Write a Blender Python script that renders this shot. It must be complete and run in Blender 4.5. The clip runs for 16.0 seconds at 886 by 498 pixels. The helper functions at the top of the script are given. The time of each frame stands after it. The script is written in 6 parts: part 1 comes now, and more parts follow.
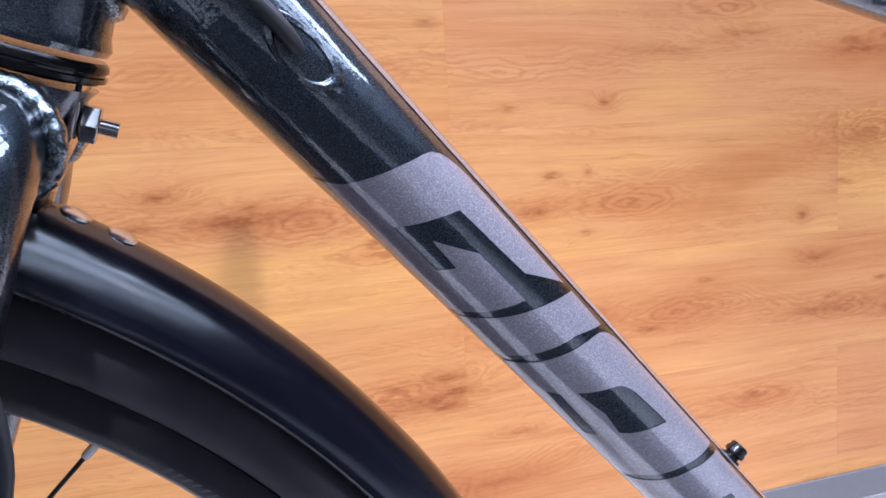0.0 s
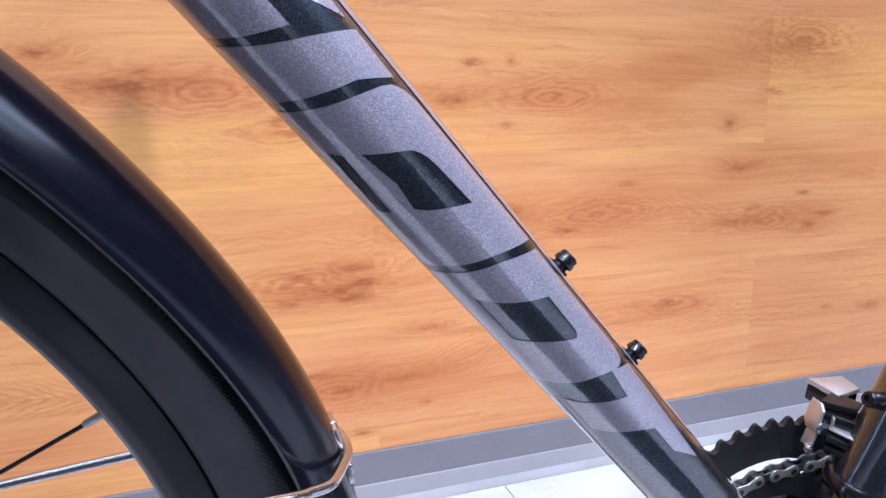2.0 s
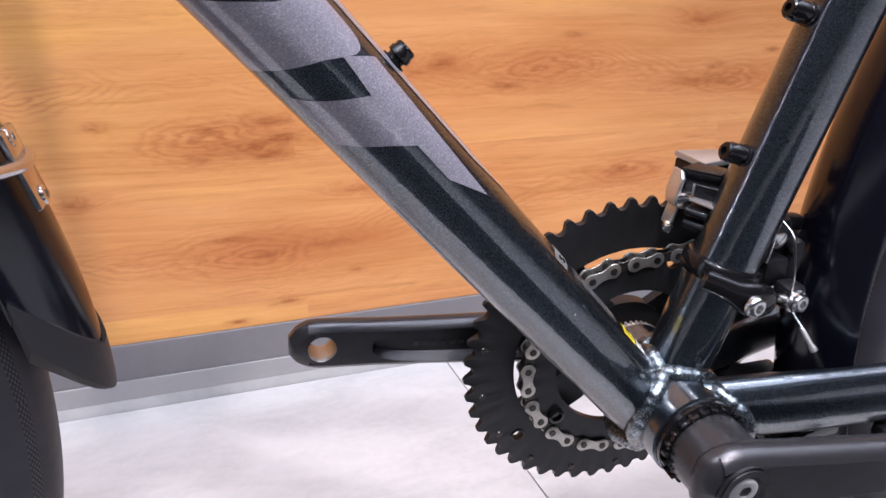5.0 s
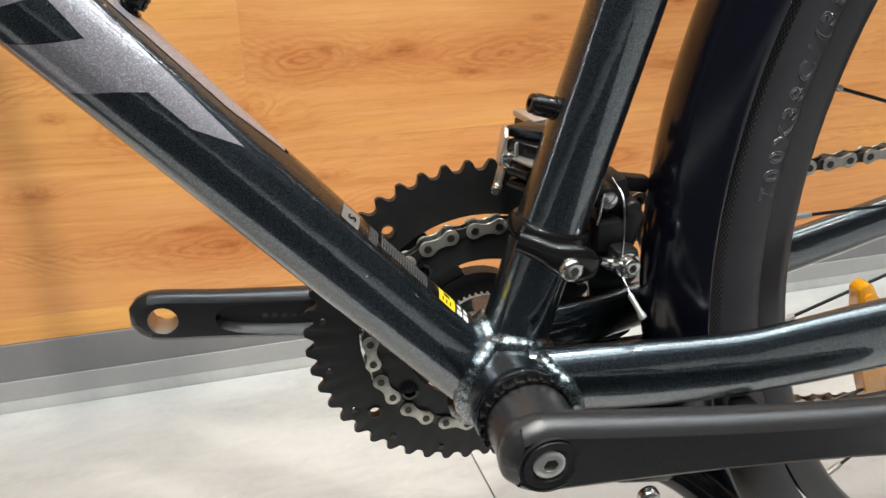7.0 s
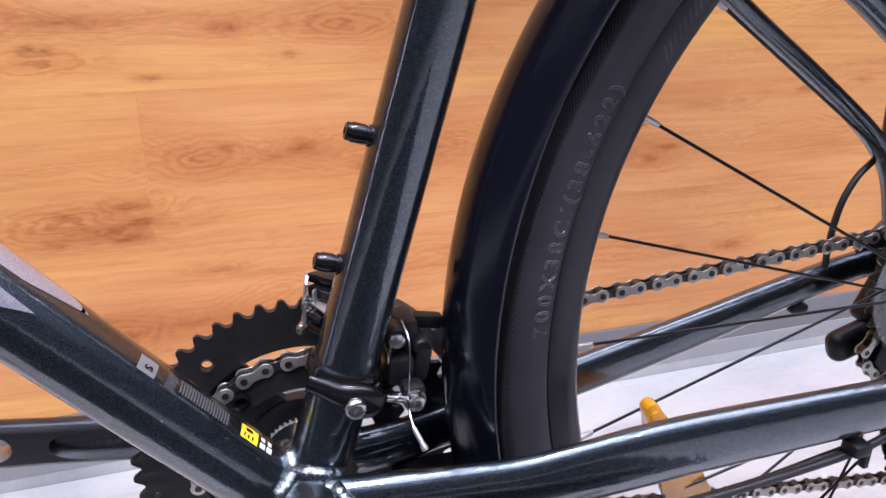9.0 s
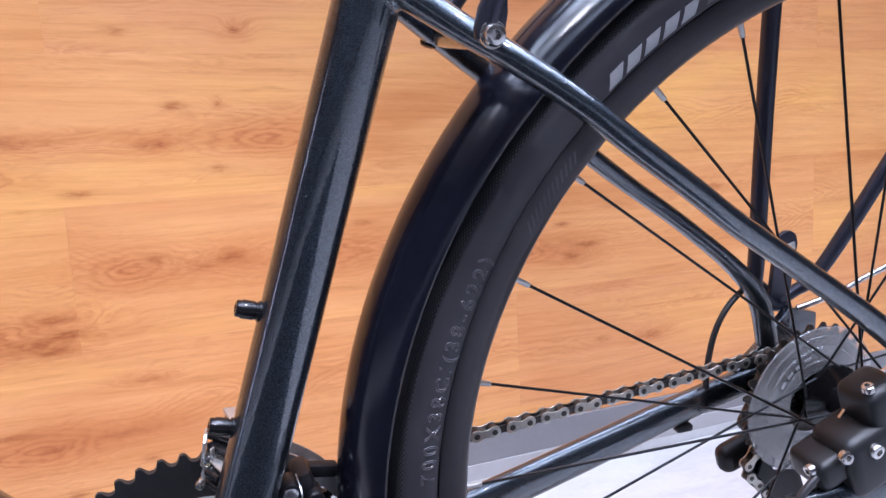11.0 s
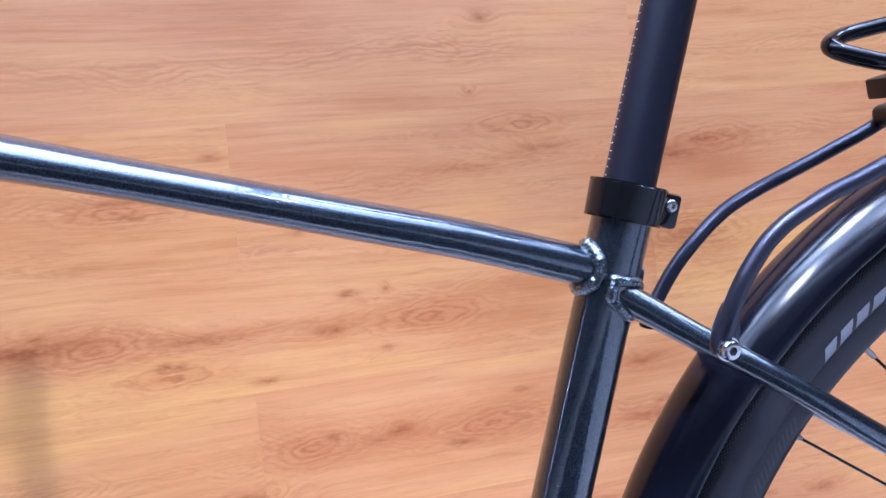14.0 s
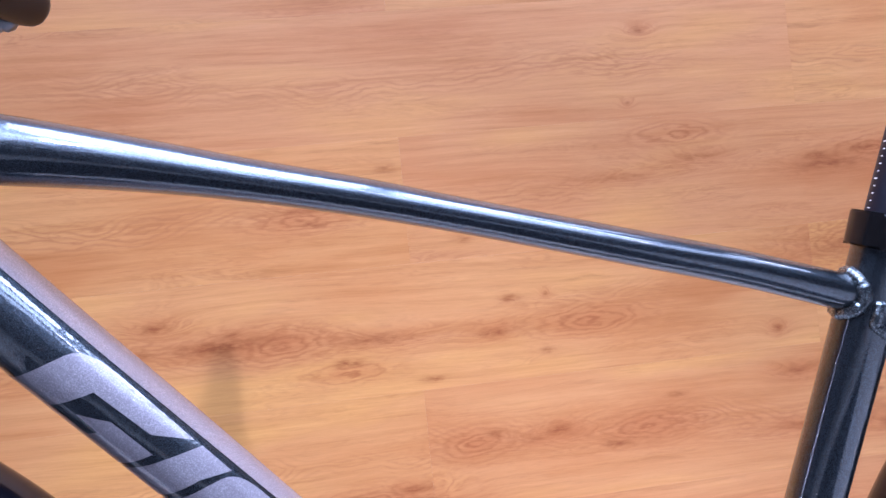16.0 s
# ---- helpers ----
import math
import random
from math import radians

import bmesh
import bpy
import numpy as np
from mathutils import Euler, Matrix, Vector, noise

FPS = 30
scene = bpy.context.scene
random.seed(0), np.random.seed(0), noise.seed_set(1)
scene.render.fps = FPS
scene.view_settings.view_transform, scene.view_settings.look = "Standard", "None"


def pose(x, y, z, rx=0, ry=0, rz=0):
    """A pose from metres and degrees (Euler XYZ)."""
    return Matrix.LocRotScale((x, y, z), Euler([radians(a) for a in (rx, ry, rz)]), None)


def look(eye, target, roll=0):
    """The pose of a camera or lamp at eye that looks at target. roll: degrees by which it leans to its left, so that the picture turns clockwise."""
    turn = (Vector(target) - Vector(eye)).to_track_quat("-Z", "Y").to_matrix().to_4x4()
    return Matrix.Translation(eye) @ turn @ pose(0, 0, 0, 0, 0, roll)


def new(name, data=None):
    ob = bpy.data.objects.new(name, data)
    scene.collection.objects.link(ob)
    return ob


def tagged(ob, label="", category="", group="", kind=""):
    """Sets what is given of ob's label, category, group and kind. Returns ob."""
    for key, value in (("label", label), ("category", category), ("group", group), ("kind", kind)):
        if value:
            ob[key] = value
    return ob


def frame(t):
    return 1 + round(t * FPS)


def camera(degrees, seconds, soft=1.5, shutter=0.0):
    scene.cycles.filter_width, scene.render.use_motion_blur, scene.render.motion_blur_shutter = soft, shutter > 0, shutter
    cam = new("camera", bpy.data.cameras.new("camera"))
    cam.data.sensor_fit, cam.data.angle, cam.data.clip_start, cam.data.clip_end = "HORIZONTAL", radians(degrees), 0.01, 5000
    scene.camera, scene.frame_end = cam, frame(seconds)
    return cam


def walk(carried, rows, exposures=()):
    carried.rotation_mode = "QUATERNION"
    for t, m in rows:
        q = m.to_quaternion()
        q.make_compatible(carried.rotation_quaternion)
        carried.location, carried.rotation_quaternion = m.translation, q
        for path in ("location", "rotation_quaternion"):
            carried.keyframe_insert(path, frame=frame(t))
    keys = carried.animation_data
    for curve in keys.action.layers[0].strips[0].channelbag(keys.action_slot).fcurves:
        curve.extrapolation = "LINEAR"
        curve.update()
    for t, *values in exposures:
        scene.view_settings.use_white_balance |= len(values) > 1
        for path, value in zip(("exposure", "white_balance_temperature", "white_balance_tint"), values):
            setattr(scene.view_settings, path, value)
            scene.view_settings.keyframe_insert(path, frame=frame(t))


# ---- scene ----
cam = camera(61.63, 16.0)
PATH = [
    (0.0, (-0.3917, -0.3541, 0.6581), (-0.1207, 0.5996, 0.5275), -3.85),
    (0.5, (-0.3743, -0.3542, 0.6404), (-0.0899, 0.5928, 0.4911), -3.90),
    (1.0, (-0.3554, -0.3507, 0.6218), (-0.0653, 0.5914, 0.4540), -3.02),
    (1.5, (-0.3424, -0.3467, 0.6027), (-0.0381, 0.5871, 0.4146), -1.94),
    (2.0, (-0.3252, -0.3463, 0.5839), (-0.0097, 0.5783, 0.3706), -0.75),
    (2.5, (-0.3053, -0.3465, 0.5647), (0.0120, 0.5727, 0.3317), -0.31),
    (3.0, (-0.2844, -0.3443, 0.5462), (0.0228, 0.5755, 0.3022), -0.42),
    (3.5, (-0.2642, -0.3402, 0.5287), (0.0372, 0.5731, 0.2547), -0.72),
    (4.0, (-0.2453, -0.3398, 0.5120), (0.0463, 0.5704, 0.2179), -1.09),
    (4.2, (-0.2386, -0.3401, 0.5046), (0.0531, 0.5659, 0.1980), -1.22),
    (6.3, (-0.1423, -0.3514, 0.4569), (0.1221, 0.5623, 0.1485), -2.36),
    (6.5, (-0.1294, -0.3554, 0.4554), (0.1204, 0.5631, 0.1488), -2.55),
    (7.0, (-0.1013, -0.3647, 0.4534), (0.1235, 0.5620, 0.1524), -2.94),
    (7.5, (-0.0779, -0.3759, 0.4585), (0.1543, 0.5553, 0.1777), -2.80),
    (8.0, (-0.0602, -0.3854, 0.4713), (0.1906, 0.5469, 0.2108), -2.72),
    (8.5, (-0.0447, -0.3961, 0.4848), (0.2198, 0.5359, 0.2372), -2.59),
    (9.0, (-0.0305, -0.4108, 0.4995), (0.2575, 0.5190, 0.2703), -2.52),
    (9.2, (-0.0238, -0.4154, 0.5070), (0.2766, 0.5110, 0.2801), -2.25),
    (11.3, (-0.0032, -0.4470, 0.5662), (0.3577, 0.4764, 0.4357), -3.24),
    (11.5, (-0.0051, -0.4466, 0.5772), (0.3495, 0.4802, 0.4529), -3.84),
    (12.0, (-0.0134, -0.4470, 0.5989), (0.3189, 0.4912, 0.5019), -4.90),
    (12.5, (-0.0207, -0.4512, 0.6199), (0.2801, 0.4999, 0.5489), -6.03),
    (13.0, (-0.0328, -0.4559, 0.6347), (0.2397, 0.5055, 0.5960), -6.49),
    (13.5, (-0.0487, -0.4600, 0.6477), (0.2015, 0.5081, 0.6346), -6.70),
    (14.0, (-0.0716, -0.4672, 0.6604), (0.1612, 0.5053, 0.6620), -6.52),
    (14.5, (-0.1024, -0.4814, 0.6707), (0.1193, 0.4937, 0.6791), -6.29),
    (15.0, (-0.1393, -0.4947, 0.6773), (0.0663, 0.4839, 0.6891), -5.80),
    (15.5, (-0.1600, -0.4959, 0.6815), (0.0011, 0.4910, 0.6928), -5.84),
    (16.0, (-0.1820, -0.4974, 0.6876), (-0.0661, 0.4958, 0.6959), -5.81),
]
EXPOSURES = [(0.0, 0.27, 5500, 19), (0.6, 0.24, 5250, 17), (2.0, 0.24, 5400, 20), (3.0, 0.19, 5750, 23), (4.2, 0.12, 5800, 29), (6.3, -0.04, 7000, 3), (8.0, -0.02, 7000, 6),
             (9.0, 0.06, 5950, 23), (11.5, 0.28, 5480, 21), (12.5, 0.30, 5050, 20), (14.5, 0.21, 4820, 24), (16.0, 0.16, 5120, 26)]
walk(cam, [(t, look(e, g, r)) for t, e, g, r in PATH], EXPOSURES)

# ---- world and light ----
world = bpy.data.worlds.new("world")
scene.world = world
world.use_nodes = True
world.node_tree.nodes["Background"].inputs[0].default_value = (0.9, 0.95, 1.0, 1)
world.node_tree.nodes["Background"].inputs[1].default_value = 0.05
LAMP_Z = 2.60
# spotlights: place, power, and the point of the floor or wall that they are aimed at
LAMPS = [(-1.23, -0.75, 26, 0.09, (-0.95, 0.25, 0.0)), (-0.03, -0.75, 130, 0.09, (0.05, 0.22, 0.0)), (1.17, -0.75, 130, 0.09, (1.00, 0.30, 0.0)), (2.37, -0.75, 100, 0.09, (2.2, 0.30, 0.0)),
         (-1.90, -1.54, 25, 0.05, (-1.40, 0.25, 0.0)), (-0.70, -1.54, 190, 0.05, (-0.22, 0.45, 0.08)), (0.50, -1.54, 60, 0.05, (0.55, 0.30, 0.0)), (1.70, -1.54, 55, 0.05, (1.5, 0.30, 0.0))]
# light panels in the ceiling: place, power and depth
PANELS = [(x, y, p * (0.5 if x < -1 else 0.65 if x > 2 else 1.0), d) for y, p, d in ((-0.50, 38, 1.05), (-1.45, 9, 0.57), (-2.20, 5, 0.57)) for x in (-1.45, -0.15, 1.15, 2.45)]
SPOT_CONE = 34


# ---- materials ----
def nodes_of(name):
    m = bpy.data.materials.new(name)
    m.use_nodes = True
    nt = m.node_tree
    return m, nt, nt.nodes["Principled BSDF"]


def ramp(nt, fac, stops):
    n = nt.nodes.new("ShaderNodeValToRGB")
    e = n.color_ramp.elements
    while len(e) < len(stops):
        e.new(0.5)
    for el, (p, c) in zip(e, stops):
        el.position = p
        el.color = (*c, 1) if len(c) == 3 else c
    nt.links.new(fac, n.inputs[0])
    return n.outputs[0]


def noise_tex(nt, vec, scale, detail=4.0, rough=0.55, distortion=0.0):
    n = nt.nodes.new("ShaderNodeTexNoise")
    n.inputs["Scale"].default_value = scale
    n.inputs["Detail"].default_value = detail
    n.inputs["Roughness"].default_value = rough
    n.inputs["Distortion"].default_value = distortion
    if vec is not None:
        nt.links.new(vec, n.inputs["Vector"])
    return n.outputs["Fac"]


def math_node(nt, op, a, b=None, c=None):
    n = nt.nodes.new("ShaderNodeMath")
    n.operation = op
    for k, v in enumerate((a, b, c)):
        if v is None:
            continue
        if isinstance(v, (int, float)):
            n.inputs[k].default_value = v
        else:
            nt.links.new(v, n.inputs[k])
    return n.outputs[0]


def vec_node(nt, op, a, b=None):
    n = nt.nodes.new("ShaderNodeVectorMath")
    n.operation = op
    for k, v in enumerate((a, b)):
        if v is None:
            continue
        if isinstance(v, tuple):
            n.inputs[k].default_value = v
        else:
            nt.links.new(v, n.inputs[k])
    return n.outputs["Value"] if op in ("DOT_PRODUCT", "LENGTH") else n.outputs["Vector"]


def mix_color(nt, fac, a, b, blend="MIX"):
    n = nt.nodes.new("ShaderNodeMix")
    n.data_type = "RGBA"
    n.blend_type = blend
    for k, v in ((0, fac), (6, a), (7, b)):
        if isinstance(v, tuple):
            n.inputs[k].default_value = (*v, 1)
        elif isinstance(v, (int, float)):
            n.inputs[k].default_value = v
        else:
            nt.links.new(v, n.inputs[k])
    return n.outputs[2]


def bump(nt, bsdf, height, strength, distance):
    n = nt.nodes.new("ShaderNodeBump")
    n.inputs["Strength"].default_value = strength
    n.inputs["Distance"].default_value = distance
    nt.links.new(height, n.inputs["Height"])
    nt.links.new(n.outputs[0], bsdf.inputs["Normal"])


def obj_coord(nt):
    return nt.nodes.new("ShaderNodeTexCoord").outputs["Object"]


def position(nt):
    return nt.nodes.new("ShaderNodeNewGeometry").outputs["Position"]


def simple(name, color, rough, metal=0.0, vary=0.12, scale=60.0, bump_d=0.0, coat=0.0, spec=0.5, dusty=0.0):
    """A plain surface with fine and coarse variation in tone and gloss."""
    m, nt, b = nodes_of(name)
    co = obj_coord(nt)
    n1 = noise_tex(nt, co, scale, 5)
    n2 = noise_tex(nt, co, scale * 9, 3)
    f = math_node(nt, "MULTIPLY_ADD", n2, 0.4, math_node(nt, "MULTIPLY", n1, 0.6))
    lo = tuple(c * (1 - vary) for c in color)
    hi = tuple(min(1, c * (1 + vary)) for c in color)
    tone = ramp(nt, f, [(0.3, lo), (0.7, hi)])
    nt.links.new(dust(nt, co, tone, 130.0, dusty) if dusty else tone, b.inputs["Base Color"])
    r = math_node(nt, "MULTIPLY_ADD", f, 0.3 * rough, rough * 0.85)
    nt.links.new(r, b.inputs["Roughness"])
    b.inputs["Metallic"].default_value = metal
    b.inputs["Coat Weight"].default_value = coat
    b.inputs["Coat Roughness"].default_value = 0.05
    b.inputs["Specular IOR Level"].default_value = spec
    if bump_d:
        bump(nt, b, n2, 0.6, bump_d)
    return m


def dust(nt, co, color, scale=110.0, share_of=0.12):
    """Sparse pale specks over a base colour."""
    v = nt.nodes.new("ShaderNodeTexVoronoi")
    v.inputs["Scale"].default_value = scale
    nt.links.new(co, v.inputs["Vector"])
    sep = nt.nodes.new("ShaderNodeSeparateColor")
    nt.links.new(v.outputs["Color"], sep.inputs[0])
    near = math_node(nt, "LESS_THAN", v.outputs["Distance"], math_node(nt, "MULTIPLY", sep.outputs[1], 0.075))
    few = math_node(nt, "LESS_THAN", sep.outputs[0], share_of)
    return mix_color(nt, math_node(nt, "MULTIPLY", math_node(nt, "MULTIPLY", near, few), 0.6), color, (0.45, 0.46, 0.48))


def flake_paint(name, color, flake, rough, metal, scale=2600.0, amount=0.55, coat_rough=0.03, tilt=0.5):
    """Clear-coated metallic paint with fine flakes."""
    m, nt, b = nodes_of(name)
    co = obj_coord(nt)
    v = nt.nodes.new("ShaderNodeTexVoronoi")
    v.inputs["Scale"].default_value = scale
    nt.links.new(co, v.inputs["Vector"])
    sep = nt.nodes.new("ShaderNodeSeparateColor")
    nt.links.new(v.outputs["Color"], sep.inputs[0])
    bright = math_node(nt, "MULTIPLY", math_node(nt, "POWER", sep.outputs[0], 3.0), amount)
    big = noise_tex(nt, co, 25, 3)
    base = mix_color(nt, math_node(nt, "MULTIPLY", big, 0.35), color, tuple(c * 1.35 for c in color))
    nt.links.new(dust(nt, co, mix_color(nt, bright, base, flake)), b.inputs["Base Color"])
    peel = nt.nodes.new("ShaderNodeBump")
    peel.inputs["Strength"].default_value, peel.inputs["Distance"].default_value = 0.25, 0.0006
    nt.links.new(noise_tex(nt, co, 150, 3), peel.inputs["Height"])
    nt.links.new(peel.outputs[0], b.inputs["Coat Normal"])
    b.inputs["Metallic"].default_value = metal
    b.inputs["Roughness"].default_value = rough
    b.inputs["Specular IOR Level"].default_value = 0.2
    b.inputs["Coat Weight"].default_value = 1.0
    b.inputs["Coat Roughness"].default_value = coat_rough
    b.inputs["Coat IOR"].default_value = 1.95
    # each flake lies at its own slight tilt
    lean = vec_node(nt, "MULTIPLY", vec_node(nt, "SUBTRACT", v.outputs["Color"], (0.5, 0.5, 0.5)), (tilt, tilt, tilt))
    facing = nt.nodes.new("ShaderNodeNewGeometry").outputs["Normal"]
    nt.links.new(vec_node(nt, "NORMALIZE", vec_node(nt, "ADD", facing, lean)), b.inputs["Normal"])
    return m


PAINT = flake_paint("dark_green_paint", (0.024, 0.033, 0.043), (0.52, 0.63, 0.78), 0.35, 0.96, scale=5200.0, amount=0.20, tilt=0.26)
DECAL = flake_paint("silver_decal", (0.255, 0.240, 0.282), (0.72, 0.70, 0.78), 0.36, 0.38, scale=2600.0, amount=0.36, tilt=0.25)
WELD = flake_paint("weld_paint", (0.045, 0.058, 0.072), (0.60, 0.76, 0.84), 0.30, 0.95, scale=1500.0, amount=0.45, tilt=0.9)
_nt = WELD.node_tree
_lump = _nt.nodes.new("ShaderNodeBump")
_lump.inputs["Strength"].default_value, _lump.inputs["Distance"].default_value = 0.8, 0.0006
_nt.links.new(noise_tex(_nt, obj_coord(_nt), 420, 4, 0.6), _lump.inputs["Height"])
for _slot in ("Normal", "Coat Normal"):
    _nt.links.new(_lump.outputs[0], _nt.nodes["Principled BSDF"].inputs[_slot])
BLACK = simple("black_anodised", (0.008, 0.0075, 0.0085), 0.13, 0.2, bump_d=0.00006, scale=40)
CRANK = simple("satin_black_crank", (0.055, 0.053, 0.057), 0.25, 0.6, scale=500, bump_d=0.00008)
PLASTIC = simple("black_plastic", (0.007, 0.007, 0.009), 0.42, 0.0, bump_d=0.0001, spec=0.35)
FENDER = simple("satin_black_mudguard", (0.0040, 0.0044, 0.0090), 0.17, 0.0, vary=0.25, scale=12, spec=0.6, dusty=0.05)
POST = simple("black_seatpost", (0.010, 0.0105, 0.019), 0.40, 0.2, scale=900, bump_d=0.0001, spec=0.35)
RACK_BLACK = simple("satin_rack_black", (0.050, 0.051, 0.070), 0.32, 0.7, scale=300, bump_d=0.00004)
STEEL = simple("polished_steel", (0.62, 0.61, 0.60), 0.22, 1.0)
ALU = simple("satin_aluminium", (0.55, 0.54, 0.53), 0.34, 0.8)
CHAIN = simple("nickel_chain", (0.50, 0.475, 0.43), 0.34, 0.8, vary=0.3, scale=200)
CHAIN_DARK = simple("dark_chain", (0.085, 0.078, 0.072), 0.4, 0.9, vary=0.3, scale=200)
CALIPER = simple("satin_black_caliper", (0.020, 0.020, 0.022), 0.42, 0.3, scale=300, bump_d=0.00005)
RING = simple("black_chainring", (0.030, 0.030, 0.032), 0.40, 0.5, scale=120)
HOSE = simple("black_hose", (0.03, 0.03, 0.034), 0.42)
SPOKE = simple("black_spoke", (0.02, 0.02, 0.022), 0.3, 0.6)
RIM = simple("black_rim", (0.034, 0.031, 0.036), 0.33, 0.3)
FLAP = simple("rubber_flap", (0.014, 0.014, 0.017), 0.5)
WHITE = simple("white_print", (0.75, 0.75, 0.75), 0.4)
LABEL_GREY = simple("label_grey", (0.17, 0.165, 0.165), 0.45)
GREY_PRINT = simple("grey_print", (0.40, 0.40, 0.42), 0.45)
DIM_PRINT = simple("dim_print", (0.055, 0.055, 0.058), 0.5)
DULL_PRINT = simple("dull_print", (0.10, 0.10, 0.105), 0.5)
YELLOW = simple("yellow_label", (0.75, 0.58, 0.03), 0.4)
LEVER_GREY = simple("grey_lever", (0.18, 0.19, 0.21), 0.35, 0.7)
BASEBOARD = simple("grey_skirting", (0.160, 0.152, 0.158), 0.5, vary=0.08, scale=12, bump_d=0.0001)
TRIM = simple("pale_grey_trim", (0.285, 0.275, 0.278), 0.45, vary=0.06, scale=14)
PLASTER = simple("grey_plaster", (0.11, 0.11, 0.115), 0.8, vary=0.04, scale=6, bump_d=0.0005)
DARK_SHEET = simple("dark_sheet", (0.022, 0.022, 0.025), 0.8, vary=0.2, scale=40, bump_d=0.001, spec=0.2)
CEILING = simple("white_ceiling_paint", (0.62, 0.62, 0.63), 0.8, vary=0.04, scale=6, bump_d=0.0005)
DARK_WALL = simple("grey_shop_wall", (0.13, 0.13, 0.14), 0.7, vary=0.1, scale=4)


def rubber_material():
    """Tyre rubber: U runs round the wheel in metres, V across the section from one bead to the other."""
    m, nt, b = nodes_of("tyre_rubber")
    uv = nt.nodes.new("ShaderNodeUVMap").outputs[0]
    sep = nt.nodes.new("ShaderNodeSeparateXYZ")
    nt.links.new(uv, sep.inputs[0])
    u, v = sep.outputs[0], sep.outputs[1]
    edge = math_node(nt, "ABSOLUTE", math_node(nt, "SUBTRACT", v, 0.5))
    band = math_node(nt, "MULTIPLY", math_node(nt, "GREATER_THAN", edge, 0.178), math_node(nt, "LESS_THAN", edge, 0.222))
    du = math_node(nt, "SINE", math_node(nt, "MULTIPLY", u, 2 * math.pi / 0.0032))
    dv = math_node(nt, "SINE", math_node(nt, "MULTIPLY", edge, 2 * math.pi / 0.0165))
    dots = math_node(nt, "MULTIPLY", math_node(nt, "GREATER_THAN", math_node(nt, "MULTIPLY", du, dv), 0.15), band)
    n = noise_tex(nt, obj_coord(nt), 140, 6)
    h = math_node(nt, "ADD", math_node(nt, "MULTIPLY", dots, 0.9), math_node(nt, "MULTIPLY", n, 0.25))
    bump(nt, b, h, 0.9, 0.0006)
    n2 = noise_tex(nt, obj_coord(nt), 22, 4)
    c = ramp(nt, n2, [(0.3, (0.0240, 0.0225, 0.0285)), (0.7, (0.0420, 0.0390, 0.0480))])
    c = mix_color(nt, math_node(nt, "MULTIPLY", band, 0.85), c, (0.004, 0.004, 0.005))
    c = mix_color(nt, math_node(nt, "MULTIPLY", dots, 0.35), c, (0.16, 0.155, 0.17))
    nt.links.new(c, b.inputs["Base Color"])
    nt.links.new(math_node(nt, "MULTIPLY_ADD", n, 0.2, 0.42), b.inputs["Roughness"])
    b.inputs["Specular IOR Level"].default_value = 0.42
    return m


RUBBER = rubber_material()


def clear_material(name, color, rough):
    m, nt, b = nodes_of(name)
    b.inputs["Base Color"].default_value = (*color, 1)
    b.inputs["Roughness"].default_value = rough
    b.inputs["Transmission Weight"].default_value = 1.0
    b.inputs["IOR"].default_value = 1.42
    return m


CLEAR = clear_material("clear_plastic", (0.97, 0.975, 0.99), 0.06)
CLEAR.node_tree.nodes["Principled BSDF"].inputs["Transmission Weight"].default_value = 0.84


def reflector_material():
    m, nt, b = nodes_of("orange_reflector")
    b.inputs["Base Color"].default_value = (1.0, 0.42, 0.012, 1)
    b.inputs["Roughness"].default_value = 0.15
    b.inputs["Transmission Weight"].default_value = 0.15
    b.inputs["Coat Weight"].default_value = 1.0
    v = nt.nodes.new("ShaderNodeTexVoronoi")
    v.inputs["Scale"].default_value = 600
    nt.links.new(obj_coord(nt), v.inputs["Vector"])
    bump(nt, b, v.outputs["Distance"], 0.5, 0.0006)
    return m


ORANGE = reflector_material()

# knots of the wall boards: x, z, half width, half height, depth of colour
KNOTS = [
    (-0.472, 0.625, 0.020, 0.007, 0.8), (-0.395, 0.590, 0.045, 0.009, 0.9), (-0.330, 0.592, 0.030, 0.007, 0.4),
    (0.006, 0.567, 0.020, 0.006, 0.9), (-0.163, 0.576, 0.050, 0.008, 0.6), (0.245, 0.888, 0.004, 0.003, 0.9),
    (0.089, 0.616, 0.004, 0.003, 0.8), (0.091, 0.413, 0.016, 0.006, 1.0), (0.050, 0.405, 0.040, 0.006, 0.35),
    (0.347, 0.798, 0.030, 0.006, 0.5), (0.472, 0.456, 0.018, 0.006, 0.6), (0.275, 0.996, 0.010, 0.005, 0.7),
    (-0.135, 0.355, 0.030, 0.006, 0.7), (-0.150, 0.325, 0.045, 0.010, 0.7), (0.119, 0.711, 0.009, 0.006, 1.0),
    (0.448, 0.525, 0.008, 0.006, 0.9), (0.560, 0.770, 0.045, 0.008, 0.8), (0.560, 0.640, 0.050, 0.020, 0.45),
    (0.355, 0.255, 0.009, 0.005, 0.9), (0.219, 0.776, 0.040, 0.005, 0.35), (0.482, 0.372, 0.050, 0.007, 0.5),
    (-0.148, 0.188, 0.016, 0.005, 0.9), (-0.065, 0.194, 0.040, 0.005, 0.5), (0.615, 0.360, 0.014, 0.007, 0.7),
    (0.768, 0.208, 0.020, 0.006, 0.7), (-0.255, 0.770, 0.040, 0.006, 0.5), (-0.362, 0.272, 0.015, 0.005, 0.6),
    (-0.030, 0.262, 0.018, 0.004, 0.6),
]
